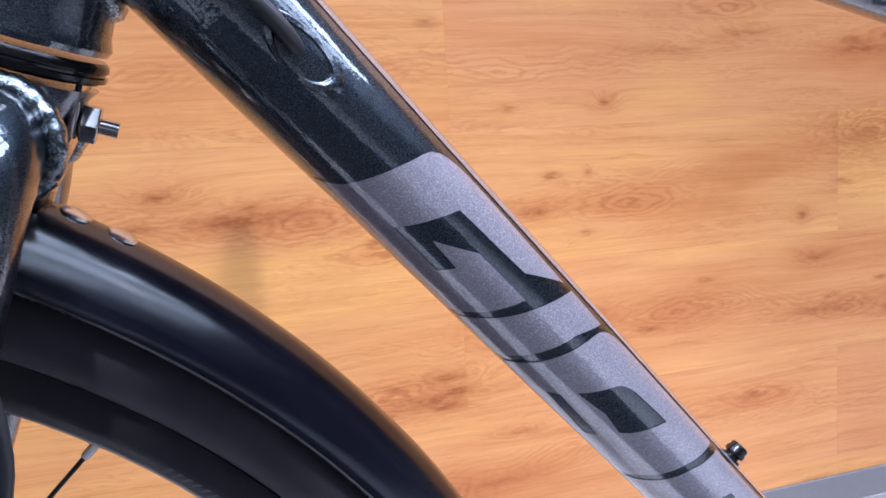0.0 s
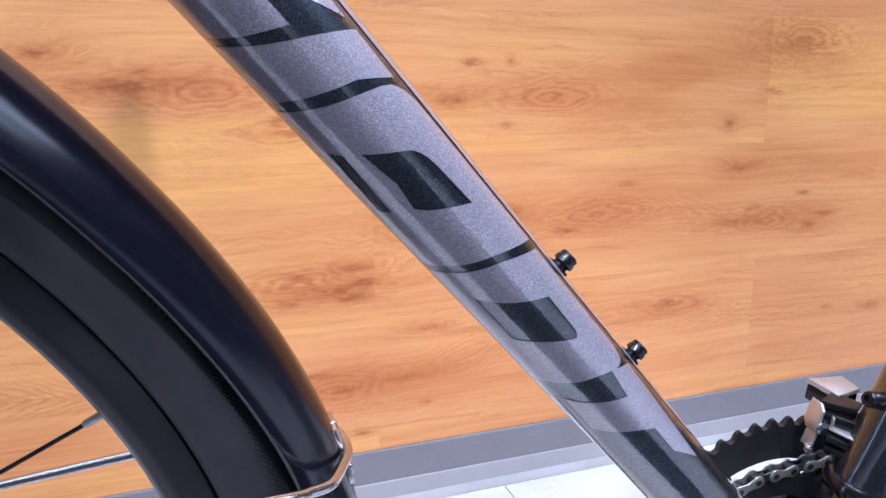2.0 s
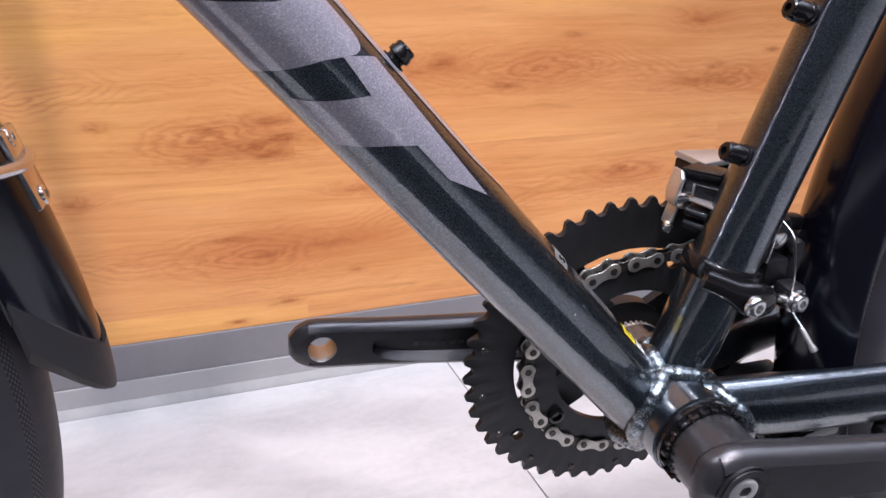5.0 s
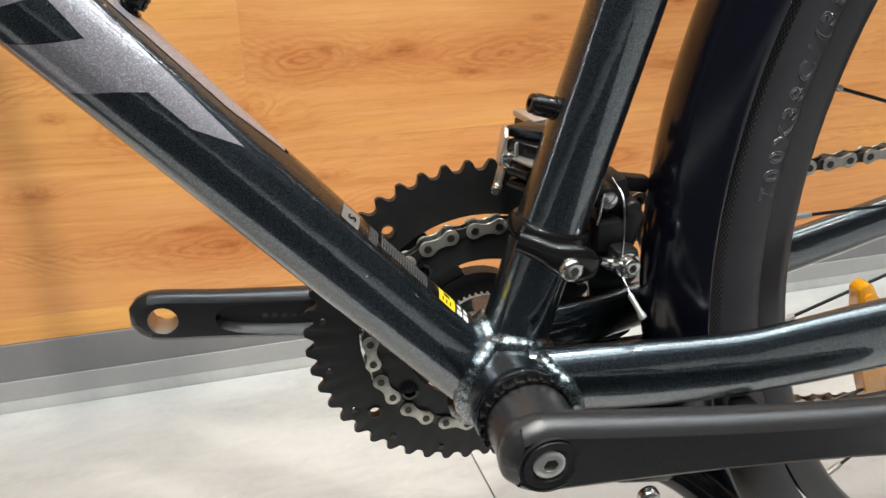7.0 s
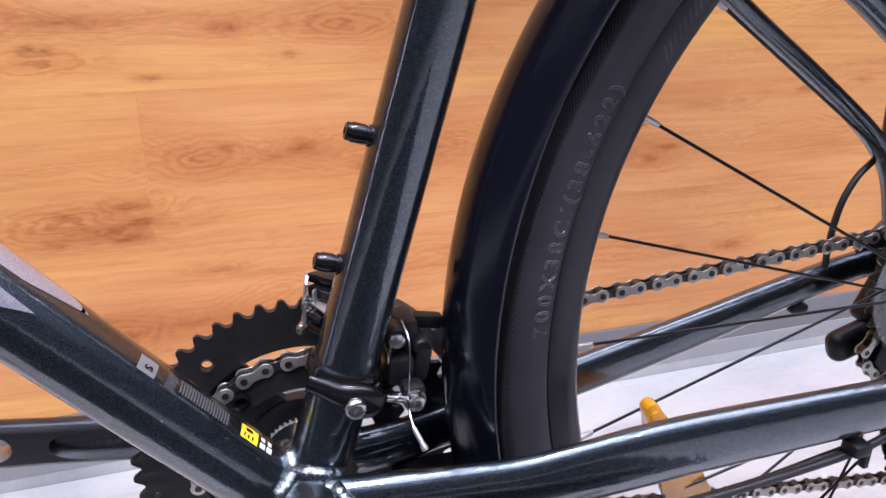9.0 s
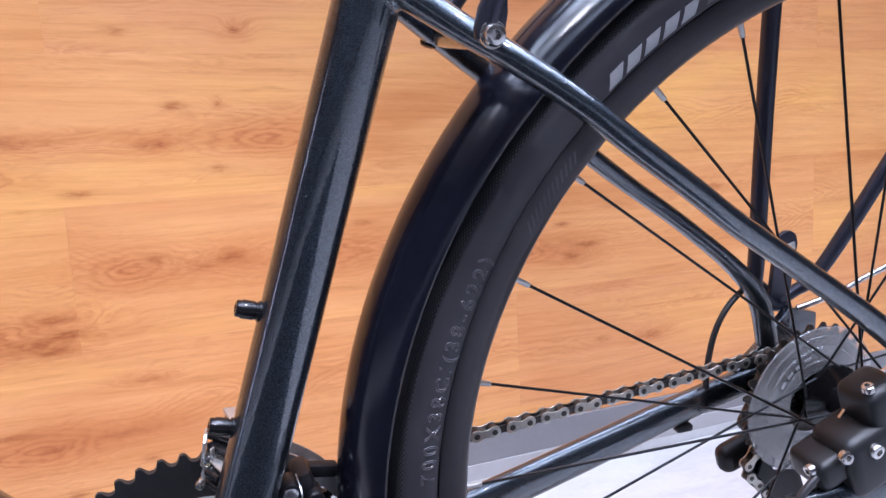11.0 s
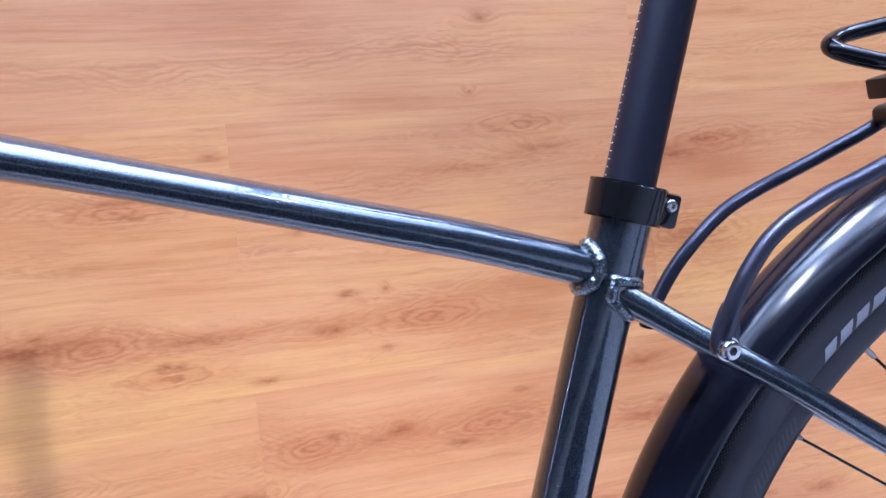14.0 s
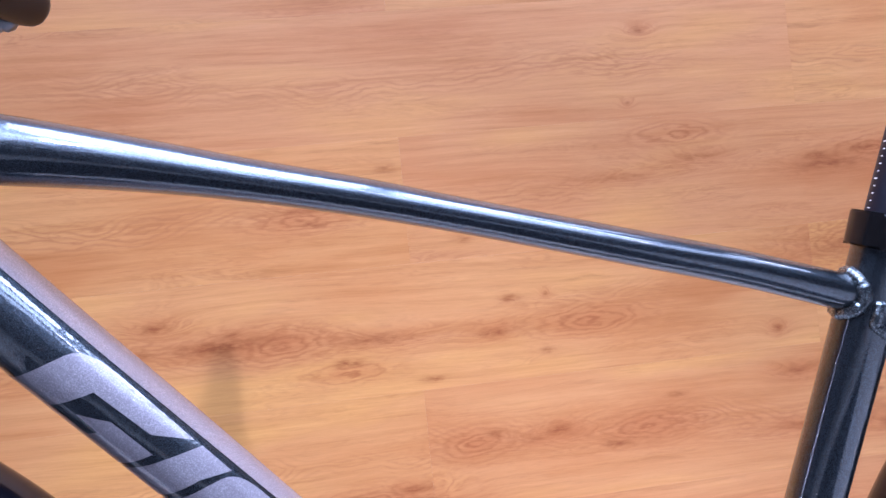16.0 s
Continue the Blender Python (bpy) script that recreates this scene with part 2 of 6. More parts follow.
# small brown flecks of the boards: x, z
FLECKS = [(-0.367, 0.606), (-0.241, 0.750), (0.538, 0.784), (-0.129, 0.821), (0.600, 0.412), (0.621, 0.791), (-0.026, 0.709), (0.035, 0.614), (-0.191, 0.212), (0.672, 0.214),
          (0.903, 0.452), (-0.208, 0.546), (-0.207, 0.349), (1.022, 0.461), (0.645, 0.376), (-0.007, 0.419), (-0.191, 0.102), (-0.132, 0.121), (0.503, 0.393), (-0.326, 0.360),
          (-0.132, 0.313), (0.085, 0.532), (0.523, 0.571), (-0.116, 0.336), (-0.037, 0.154), (-0.088, 0.510), (-0.501, 0.591), (-0.219, 0.315), (0.276, 0.443), (0.177, 0.382)]
# oval swirls of the figure beside the knots: x, z, half width, half height
SWIRLS = [(-0.300, 0.582, 0.075, 0.026), (-0.210, 0.533, 0.060, 0.014), (0.150, 0.570, 0.085, 0.022), (-0.034, 0.409, 0.060, 0.024), (0.228, 0.402, 0.075, 0.024), (-0.205, 0.338, 0.070, 0.022),
          (0.530, 0.372, 0.060, 0.018), (0.314, 0.836, 0.070, 0.016), (-0.253, 0.757, 0.080, 0.016), (0.640, 0.789, 0.075, 0.022), (-0.170, 0.190, 0.080, 0.026), (0.580, 0.648, 0.080, 0.026), (0.370, 0.252, 0.060, 0.016)]
BOARD_H, BOARD_L, BOARD_Z = 0.185, 1.24, 0.31


def wood_material():
    """Printed oak boards: long grain that runs round the knots."""
    m, nt, b = nodes_of("oak_wall_board")
    p = position(nt)
    field = dark = None
    for x, z, a, h, depth in KNOTS:
        d = vec_node(nt, "MULTIPLY", vec_node(nt, "SUBTRACT", p, (x, 0.0, z)), (1 / a, 0.0, 1 / h))
        q = vec_node(nt, "DOT_PRODUCT", d, d)
        g = math_node(nt, "POWER", 0.42, math_node(nt, "MULTIPLY", q, 0.16))
        k = math_node(nt, "MULTIPLY", math_node(nt, "POWER", 0.36, q), depth)
        field = g if field is None else math_node(nt, "ADD", field, g)
        dark = k if dark is None else math_node(nt, "ADD", dark, k)
    for k, (x, z) in enumerate(FLECKS):
        d = vec_node(nt, "MULTIPLY", vec_node(nt, "SUBTRACT", p, (x, 0.0, z)), (1 / (0.013 + 0.004 * (k % 3)), 0.0, 1 / (0.0042 + 0.0008 * (k % 4))))
        dark = math_node(nt, "ADD", dark, math_node(nt, "MULTIPLY", math_node(nt, "POWER", 0.36, vec_node(nt, "DOT_PRODUCT", d, d)), 0.62 + 0.08 * (k % 3)))
    rnd = nt.nodes.new("ShaderNodeObjectInfo").outputs["Random"]
    comb = nt.nodes.new("ShaderNodeCombineXYZ")
    nt.links.new(math_node(nt, "MULTIPLY", rnd, 37.0), comb.inputs[0])
    nt.links.new(math_node(nt, "MULTIPLY", rnd, 11.0), comb.inputs[1])
    pr = vec_node(nt, "ADD", p, comb.outputs[0])
    sep = nt.nodes.new("ShaderNodeSeparateXYZ")
    nt.links.new(pr, sep.inputs[0])
    warp = noise_tex(nt, vec_node(nt, "MULTIPLY", pr, (1.3, 1.0, 5.0)), 1.0, 2, 0.5)
    warp2 = noise_tex(nt, vec_node(nt, "MULTIPLY", pr, (26.0, 1.0, 60.0)), 1.0, 4, 0.6)
    flow = math_node(nt, "ADD", math_node(nt, "MULTIPLY", field, 0.016), math_node(nt, "MULTIPLY_ADD", warp, 0.045, math_node(nt, "MULTIPLY", warp2, 0.0040)))
    zz = math_node(nt, "ADD", sep.outputs[2], flow)
    zz2 = math_node(nt, "MULTIPLY_ADD", sep.outputs[0], 0.012, zz)
    line = nt.nodes.new("ShaderNodeCombineXYZ")
    nt.links.new(math_node(nt, "MULTIPLY", sep.outputs[0], 4.0), line.inputs[0])
    nt.links.new(sep.outputs[1], line.inputs[1])
    nt.links.new(math_node(nt, "MULTIPLY", zz2, 120.0), line.inputs[2])
    grain = noise_tex(nt, line.outputs[0], 1.0, 8, 0.72)
    line2 = nt.nodes.new("ShaderNodeCombineXYZ")
    nt.links.new(math_node(nt, "MULTIPLY", sep.outputs[0], 42.0), line2.inputs[0])
    nt.links.new(sep.outputs[1], line2.inputs[1])
    nt.links.new(math_node(nt, "MULTIPLY", zz2, 800.0), line2.inputs[2])
    fine = noise_tex(nt, line2.outputs[0], 1.0, 5, 0.65)
    line3 = nt.nodes.new("ShaderNodeCombineXYZ")
    nt.links.new(math_node(nt, "MULTIPLY", sep.outputs[0], 7.0), line3.inputs[0])
    nt.links.new(math_node(nt, "ADD", sep.outputs[1], 3.7), line3.inputs[1])
    nt.links.new(math_node(nt, "MULTIPLY", zz2, 75.0), line3.inputs[2])
    streak = noise_tex(nt, line3.outputs[0], 1.0, 6, 0.6)
    tone = noise_tex(nt, vec_node(nt, "MULTIPLY", pr, (2.2, 1.0, 9.0)), 1.0, 4, 0.5)
    base = ramp(nt, grain, [(0.26, (0.470, 0.185, 0.060)), (0.42, (0.560, 0.245, 0.089)), (0.54, (0.605, 0.274, 0.106)), (0.74, (0.660, 0.320, 0.136))])
    base = mix_color(nt, math_node(nt, "MULTIPLY", math_node(nt, "MAXIMUM", math_node(nt, "SUBTRACT", fine, 0.47), 0.0), 0.75), base, (0.38, 0.165, 0.055))
    dash = math_node(nt, "MULTIPLY", math_node(nt, "MAXIMUM", math_node(nt, "SUBTRACT", streak, 0.56), 0.0), 5.5)
    calm = noise_tex(nt, vec_node(nt, "MULTIPLY", pr, (1.7, 1.0, 10.0)), 1.0, 2, 0.5)
    calm = math_node(nt, "MINIMUM", math_node(nt, "MAXIMUM", math_node(nt, "MULTIPLY_ADD", calm, 5.0, -2.2), 0.06), 1.0)
    dash = math_node(nt, "MULTIPLY", math_node(nt, "MINIMUM", math_node(nt, "MULTIPLY", dash, calm), 1.0), math_node(nt, "MULTIPLY_ADD", fine, 1.3, -0.05))
    base = mix_color(nt, math_node(nt, "MAXIMUM", dash, 0.0), base, (0.30, 0.110, 0.032))
    tint = ramp(nt, tone, [(0.28, (0.79, 0.64, 0.51)), (0.40, (0.94, 0.87, 0.79)), (0.52, (1.0, 1.0, 0.97)), (0.66, (1.09, 1.15, 0.94))])
    base = mix_color(nt, 0.9, base, tint, "MULTIPLY")
    plank = ramp(nt, rnd, [(0.0, (0.93, 0.89, 0.86)), (0.3, (0.97, 0.95, 0.95)), (0.7, (1.02, 1.05, 0.95)), (1.0, (0.95, 0.92, 0.89))])
    base = mix_color(nt, 1.0, base, plank, "MULTIPLY")
    # wavy contour lines of the figure, strongest round the knots and in loose patches
    near = math_node(nt, "MINIMUM", math_node(nt, "MULTIPLY", math_node(nt, "MAXIMUM", math_node(nt, "SUBTRACT", field, 0.06), 0.0), 1.5), 1.0)
    line4 = nt.nodes.new("ShaderNodeCombineXYZ")
    nt.links.new(math_node(nt, "MULTIPLY", sep.outputs[0], 10.0), line4.inputs[0])
    nt.links.new(math_node(nt, "MULTIPLY_ADD", field, 0.55, sep.outputs[1]), line4.inputs[1])
    nt.links.new(math_node(nt, "MULTIPLY", zz, 58.0), line4.inputs[2])
    contour = noise_tex(nt, line4.outputs[0], 1.0, 3, 0.55, 0.5)
    wave = math_node(nt, "FRACT", math_node(nt, "MULTIPLY", contour, 7.0))
    wave = math_node(nt, "POWER", math_node(nt, "ABSOLUTE", math_node(nt, "MULTIPLY_ADD", wave, 2.0, -1.0)), 1.6)
    patch = noise_tex(nt, vec_node(nt, "MULTIPLY", pr, (3.5, 1.0, 17.0)), 1.0, 3, 0.5)
    patch = math_node(nt, "MINIMUM", math_node(nt, "MULTIPLY", math_node(nt, "MAXIMUM", math_node(nt, "SUBTRACT", patch, 0.47), 0.0), 5.0), 0.95)
    amount = math_node(nt, "MAXIMUM", math_node(nt, "MULTIPLY", near, 0.60), math_node(nt, "MULTIPLY", patch, 0.42))
    rag = noise_tex(nt, vec_node(nt, "MULTIPLY", p, (60.0, 1.0, 220.0)), 1.0, 4, 0.6)
    wave = math_node(nt, "MULTIPLY", math_node(nt, "MULTIPLY", wave, amount), math_node(nt, "MULTIPLY_ADD", rag, 1.7, -0.12))
    base = mix_color(nt, math_node(nt, "MINIMUM", math_node(nt, "MAXIMUM", wave, 0.0), 0.92), base, (0.32, 0.100, 0.028))
    # arched figure along the middle of each board: nested chevrons that come and go
    away = math_node(nt, "MULTIPLY", math_node(nt, "SUBTRACT", math_node(nt, "FRACT", math_node(nt, "DIVIDE", math_node(nt, "SUBTRACT", sep.outputs[2], BOARD_Z), BOARD_H)), 0.5), BOARD_H)
    drift = noise_tex(nt, vec_node(nt, "MULTIPLY", pr, (2.6, 1.0, 0.0)), 1.0, 2, 0.5)
    away = math_node(nt, "ABSOLUTE", math_node(nt, "SUBTRACT", away, math_node(nt, "MULTIPLY_ADD", drift, 0.13, -0.065)))
    swell = noise_tex(nt, vec_node(nt, "MULTIPLY", pr, (3.4, 2.0, 0.0)), 1.0, 2, 0.5)
    curl = noise_tex(nt, vec_node(nt, "MULTIPLY", pr, (17.0, 1.0, 62.0)), 1.0, 3, 0.55)
    turn = math_node(nt, "ADD", math_node(nt, "MULTIPLY", away, 120.0), math_node(nt, "MULTIPLY_ADD", swell, 21.0, math_node(nt, "MULTIPLY", curl, 2.6)))
    arch = math_node(nt, "POWER", math_node(nt, "MULTIPLY_ADD", math_node(nt, "SINE", math_node(nt, "MULTIPLY", turn, 2 * math.pi)), 0.5, 0.5), 2.2)
    within = math_node(nt, "MINIMUM", math_node(nt, "MAXIMUM", math_node(nt, "MULTIPLY_ADD", away, -34.0, 1.25), 0.0), 1.0)
    here = noise_tex(nt, vec_node(nt, "MULTIPLY", pr, (2.1, 3.0, 7.0)), 1.0, 2, 0.5)
    here = math_node(nt, "MINIMUM", math_node(nt, "MAXIMUM", math_node(nt, "MULTIPLY_ADD", here, 6.0, -2.3), 0.0), 1.0)
    figure = math_node(nt, "MULTIPLY", math_node(nt, "MULTIPLY", arch, within), math_node(nt, "MULTIPLY", here, math_node(nt, "MULTIPLY_ADD", rag, 1.3, 0.10)))
    base = mix_color(nt, math_node(nt, "MINIMUM", math_node(nt, "MULTIPLY", figure, 0.72), 0.75), base, (0.395, 0.142, 0.046))
    # oval swirls, and a reddish cast round them and round the knots
    loops = cast = None
    for x, z, a, h in SWIRLS:
        d = vec_node(nt, "MULTIPLY", vec_node(nt, "SUBTRACT", p, (x, 0.0, z)), (1 / a, 0.0, 1 / h))
        q = vec_node(nt, "DOT_PRODUCT", d, d)
        fade = math_node(nt, "POWER", 0.42, q)
        turn = math_node(nt, "MULTIPLY_ADD", math_node(nt, "SQRT", q), 2.9 * h / 0.022, math_node(nt, "MULTIPLY", curl, 3.4))
        ring = math_node(nt, "MULTIPLY_ADD", math_node(nt, "SINE", math_node(nt, "MULTIPLY", turn, 2 * math.pi)), 0.5, 0.5)
        ring = math_node(nt, "MULTIPLY", math_node(nt, "POWER", ring, 1.7), fade)
        loops = ring if loops is None else math_node(nt, "MAXIMUM", loops, ring)
        cast = fade if cast is None else math_node(nt, "MAXIMUM", cast, fade)
    cast = math_node(nt, "MULTIPLY", math_node(nt, "MAXIMUM", cast, math_node(nt, "MINIMUM", math_node(nt, "MULTIPLY", field, 0.8), 1.0)), math_node(nt, "MULTIPLY", warp2, 1.0))
    base = mix_color(nt, math_node(nt, "MINIMUM", cast, 0.7), base, (0.465, 0.160, 0.050))
    loops = math_node(nt, "MULTIPLY", loops, math_node(nt, "MULTIPLY_ADD", rag, 1.5, -0.05))
    base = mix_color(nt, math_node(nt, "MINIMUM", math_node(nt, "MAXIMUM", loops, 0.0), 0.8), base, (0.330, 0.098, 0.028))
    # knots: ragged red-brown hearts with short tails
    heart = math_node(nt, "MULTIPLY", dark, math_node(nt, "MULTIPLY_ADD", rag, 3.3, -0.72))
    heart = math_node(nt, "MINIMUM", math_node(nt, "MAXIMUM", heart, 0.0), 0.92)
    base = mix_color(nt, heart, base, (0.275, 0.078, 0.019))
    nt.links.new(base, b.inputs["Base Color"])
    nt.links.new(math_node(nt, "MULTIPLY_ADD", grain, 0.16, 0.36), b.inputs["Roughness"])
    b.inputs["Specular IOR Level"].default_value = 0.4
    bump(nt, b, math_node(nt, "ADD", math_node(nt, "MULTIPLY", fine, 0.5), grain), 0.25, 0.0005)
    return m


WOOD = wood_material()


def tile_material():
    m, nt, b = nodes_of("pale_floor_tile")
    p = position(nt)
    rnd = nt.nodes.new("ShaderNodeObjectInfo").outputs["Random"]
    comb = nt.nodes.new("ShaderNodeCombineXYZ")
    nt.links.new(math_node(nt, "MULTIPLY", rnd, 23.0), comb.inputs[2])
    pr = vec_node(nt, "ADD", p, comb.outputs[0])
    n1 = noise_tex(nt, vec_node(nt, "MULTIPLY", pr, (7.0, 16.0, 1.0)), 1.0, 6, 0.6, 0.6)
    n2 = noise_tex(nt, pr, 90, 4, 0.6)
    f = math_node(nt, "MULTIPLY_ADD", n2, 0.25, math_node(nt, "MULTIPLY", n1, 0.75))
    c = ramp(nt, f, [(0.32, (0.345, 0.337, 0.335)), (0.5, (0.415, 0.406, 0.402)), (0.68, (0.465, 0.456, 0.452))])
    nt.links.new(c, b.inputs["Base Color"])
    nt.links.new(math_node(nt, "MULTIPLY_ADD", n1, 0.25, 0.30), b.inputs["Roughness"])
    bump(nt, b, f, 0.2, 0.0006)
    return m


TILE = tile_material()
GROUT = simple("grey_grout", (0.33, 0.32, 0.31), 0.8)


def glow_material(name, color, strength):
    m, nt, b = nodes_of(name)
    b.inputs["Base Color"].default_value = (*color, 1)
    b.inputs["Emission Color"].default_value = (*color, 1)
    b.inputs["Emission Strength"].default_value = strength
    return m


GLOW = glow_material("lamp_diffuser", (1.0, 0.97, 0.95), 14.0)
PANEL_GLOW = glow_material("panel_diffuser", (0.78, 0.89, 1.0), 1.0)


# ---- mesh helpers ----
def part(name, bm, material, parent=None, label="", smooth=True, sharp=40):
    """Links a bmesh as one mesh object under a thing or a part."""
    bmesh.ops.recalc_face_normals(bm, faces=bm.faces)
    me = bpy.data.meshes.new(name)
    bm.to_mesh(me)
    bm.free()
    me.materials.append(material)
    if smooth:
        me.shade_smooth()
        me.set_sharp_from_angle(angle=radians(sharp))
    ob = new(name, me)
    ob.parent = parent
    if label:
        tagged(ob, label)
    return ob


def share(name, ob, m, parent):
    """Another object on the mesh of ob, at the pose m."""
    o = new(name, ob.data)
    o.parent = parent
    o.matrix_basis = m
    return o


def smooth_path(pts, n):
    """A rounded run through points, n steps a span; values of any length."""
    P = np.array(pts, float)
    if n <= 1 or len(P) < 3:
        return P
    P = np.vstack([2 * P[0] - P[1], P, 2 * P[-1] - P[-2]])
    out = []
    for i in range(1, len(P) - 2):
        a, b, c, d = P[i - 1:i + 3]
        for k in range(n):
            t = k / n
            out.append(0.5 * (2 * b + (c - a) * t + (2 * a - 5 * b + 4 * c - d) * t * t + (3 * b - a - 3 * c + d) * t ** 3))
    out.append(P[-2])
    return np.array(out)


def tube(bm, rows, seg=20, n=6, ref=(0, 1, 0), cap=True, m=None):
    """A swept tube. Rows: x, y, z, half height, half width along ref."""
    rows = [(*r, r[3]) if len(r) == 4 else r for r in rows]
    S = smooth_path(rows, n)
    rings = []
    for i, (x, y, z, ra, rb) in enumerate(S):
        p = Vector((x, y, z))
        t = Vector(S[min(i + 1, len(S) - 1)][:3] - S[max(i - 1, 0)][:3]).normalized()
        s = Vector(ref)
        s = (s - t * s.dot(t)).normalized()
        u = t.cross(s)
        ring = []
        for k in range(seg):
            a = 2 * math.pi * k / seg
            q = p + u * (ra * math.cos(a)) + s * (rb * math.sin(a))
            ring.append(bm.verts.new(m @ q if m else q))
        rings.append(ring)
    for a, b in zip(rings, rings[1:]):
        for k in range(seg):
            bm.faces.new((a[k], a[(k + 1) % seg], b[(k + 1) % seg], b[k]))
    if cap:
        bm.faces.new(rings[0])
        bm.faces.new(rings[-1][::-1])
    return bm


def axes_to(axis, side=None):
    """A turn whose z lies along axis."""
    z = Vector(axis).normalized()
    x = Vector(side) if side else Vector((1, 0, 0)) if abs(z.x) < 0.9 else Vector((0, 1, 0))
    x = (x - z * x.dot(z)).normalized()
    y = z.cross(x)
    return Matrix((x, y, z)).transposed().to_4x4()


def lathe(bm, profile, origin, axis, seg=32, closed=False, m=None, arc=None, uv=False, caps=True):
    """Turns a profile of (radius, place along the axis) about an axis through origin."""
    T = Matrix.Translation(origin) @ axes_to(axis)
    if m:
        T = m @ T
    full = arc is None
    a0, a1 = (0, 2 * math.pi) if full else arc
    steps = seg if full else seg + 1
    lay = bm.loops.layers.uv.verify() if uv else None
    rings = [[bm.verts.new(T @ Vector((r * math.cos(a), r * math.sin(a), h))) for r, h in profile]
             for a in (a0 + (a1 - a0) * k / seg for k in range(steps))]
    rmean = max(r for r, h in profile)
    np_ = len(profile)
    for i in range(seg):
        A, B = rings[i], rings[(i + 1) % steps]
        for k in range(np_ if closed else np_ - 1):
            k2 = (k + 1) % np_
            f = bm.faces.new((A[k], B[k], B[k2], A[k2]))
            if uv:
                us = (i, i + 1, i + 1, i)
                vs = (k, k, k + 1, k + 1)
                for loop, uu, vv in zip(f.loops, us, vs):
                    loop[lay].uv = (uu / seg * (a1 - a0) * rmean, vv / (np_ if closed else np_ - 1))
    if not closed and caps:
        for k in (0, np_ - 1):
            if profile[k][0] > 1e-6 and full:
                ring = [r[k] for r in rings]
                if profile[k][0] > 1e-5:
                    bm.faces.new(ring)
    elif closed and not full:
        bm.faces.new(rings[0])
        bm.faces.new(rings[-1])
    return bm


def rod(bm, a, b, r, seg=14, m=None, r2=None):
    a, b = Vector(a), Vector(b)
    L = (b - a).length
    return lathe(bm, [(r, 0), (r2 or r, L)], a, b - a, seg, m=m)


def block(bm, size, m, bevel=0.001, seg=2):
    """A box with rounded edges at the pose m."""
    made = bmesh.ops.create_cube(bm, size=1.0, matrix=m @ Matrix.Diagonal((*size, 1)))
    if bevel:
        edges = list({e for v in made["verts"] for e in v.link_edges})
        bmesh.ops.bevel(bm, geom=edges, offset=bevel, segments=seg, profile=0.5, affect="EDGES")
    return bm


def prism(bm, outline, depth, m, bevel=0.0):
    """A flat outline (x, y) given thickness, centred on z = 0 of the pose m."""
    lo = [bm.verts.new(m @ Vector((x, y, -depth / 2))) for x, y in outline]
    hi = [bm.verts.new(m @ Vector((x, y, depth / 2))) for x, y in outline]
    n = len(outline)
    faces = [bm.faces.new(lo[::-1]), bm.faces.new(hi)]
    for k in range(n):
        faces.append(bm.faces.new((lo[k], lo[(k + 1) % n], hi[(k + 1) % n], hi[k])))
    if bevel:
        edges = list({e for f in faces[:2] for e in f.edges})
        bmesh.ops.bevel(bm, geom=edges, offset=bevel, segments=2, profile=0.5, affect="EDGES")
    return bm


def bolt(bm, at, axis, r=0.0045, h=0.004, washer=0.0, m=None):
    """A button-headed bolt with a hexagon socket, its head standing h along axis."""
    T = Matrix.Translation(at) @ axes_to(axis)
    if m:
        T = m @ T
    prof = [(r, 0), (r, h * 0.55), (r * 0.86, h * 0.88), (r * 0.62, h)]
    if washer:
        prof = [(washer, -0.001), (washer, 0.0)] + prof
    rings = [[bm.verts.new(T @ Vector((q * math.cos(a), q * math.sin(a), z))) for a in (k * math.pi / 9 for k in range(18))] for q, z in prof]
    hexa = [[], []]
    for k in range(18):
        a = k * math.pi / 9
        f = (a % (math.pi / 3)) - math.pi / 6
        q = r * 0.46 * math.cos(math.pi / 6) / math.cos(f)
        hexa[0].append(bm.verts.new(T @ Vector((q * math.cos(a), q * math.sin(a), h))))
        hexa[1].append(bm.verts.new(T @ Vector((q * math.cos(a), q * math.sin(a), h * 0.3))))
    rings += hexa
    for A, B in zip(rings, rings[1:]):
        for k in range(18):
            bm.faces.new((A[k], A[(k + 1) % 18], B[(k + 1) % 18], B[k]))
    bm.faces.new(rings[-1])
    bm.faces.new(rings[0])
    return bm


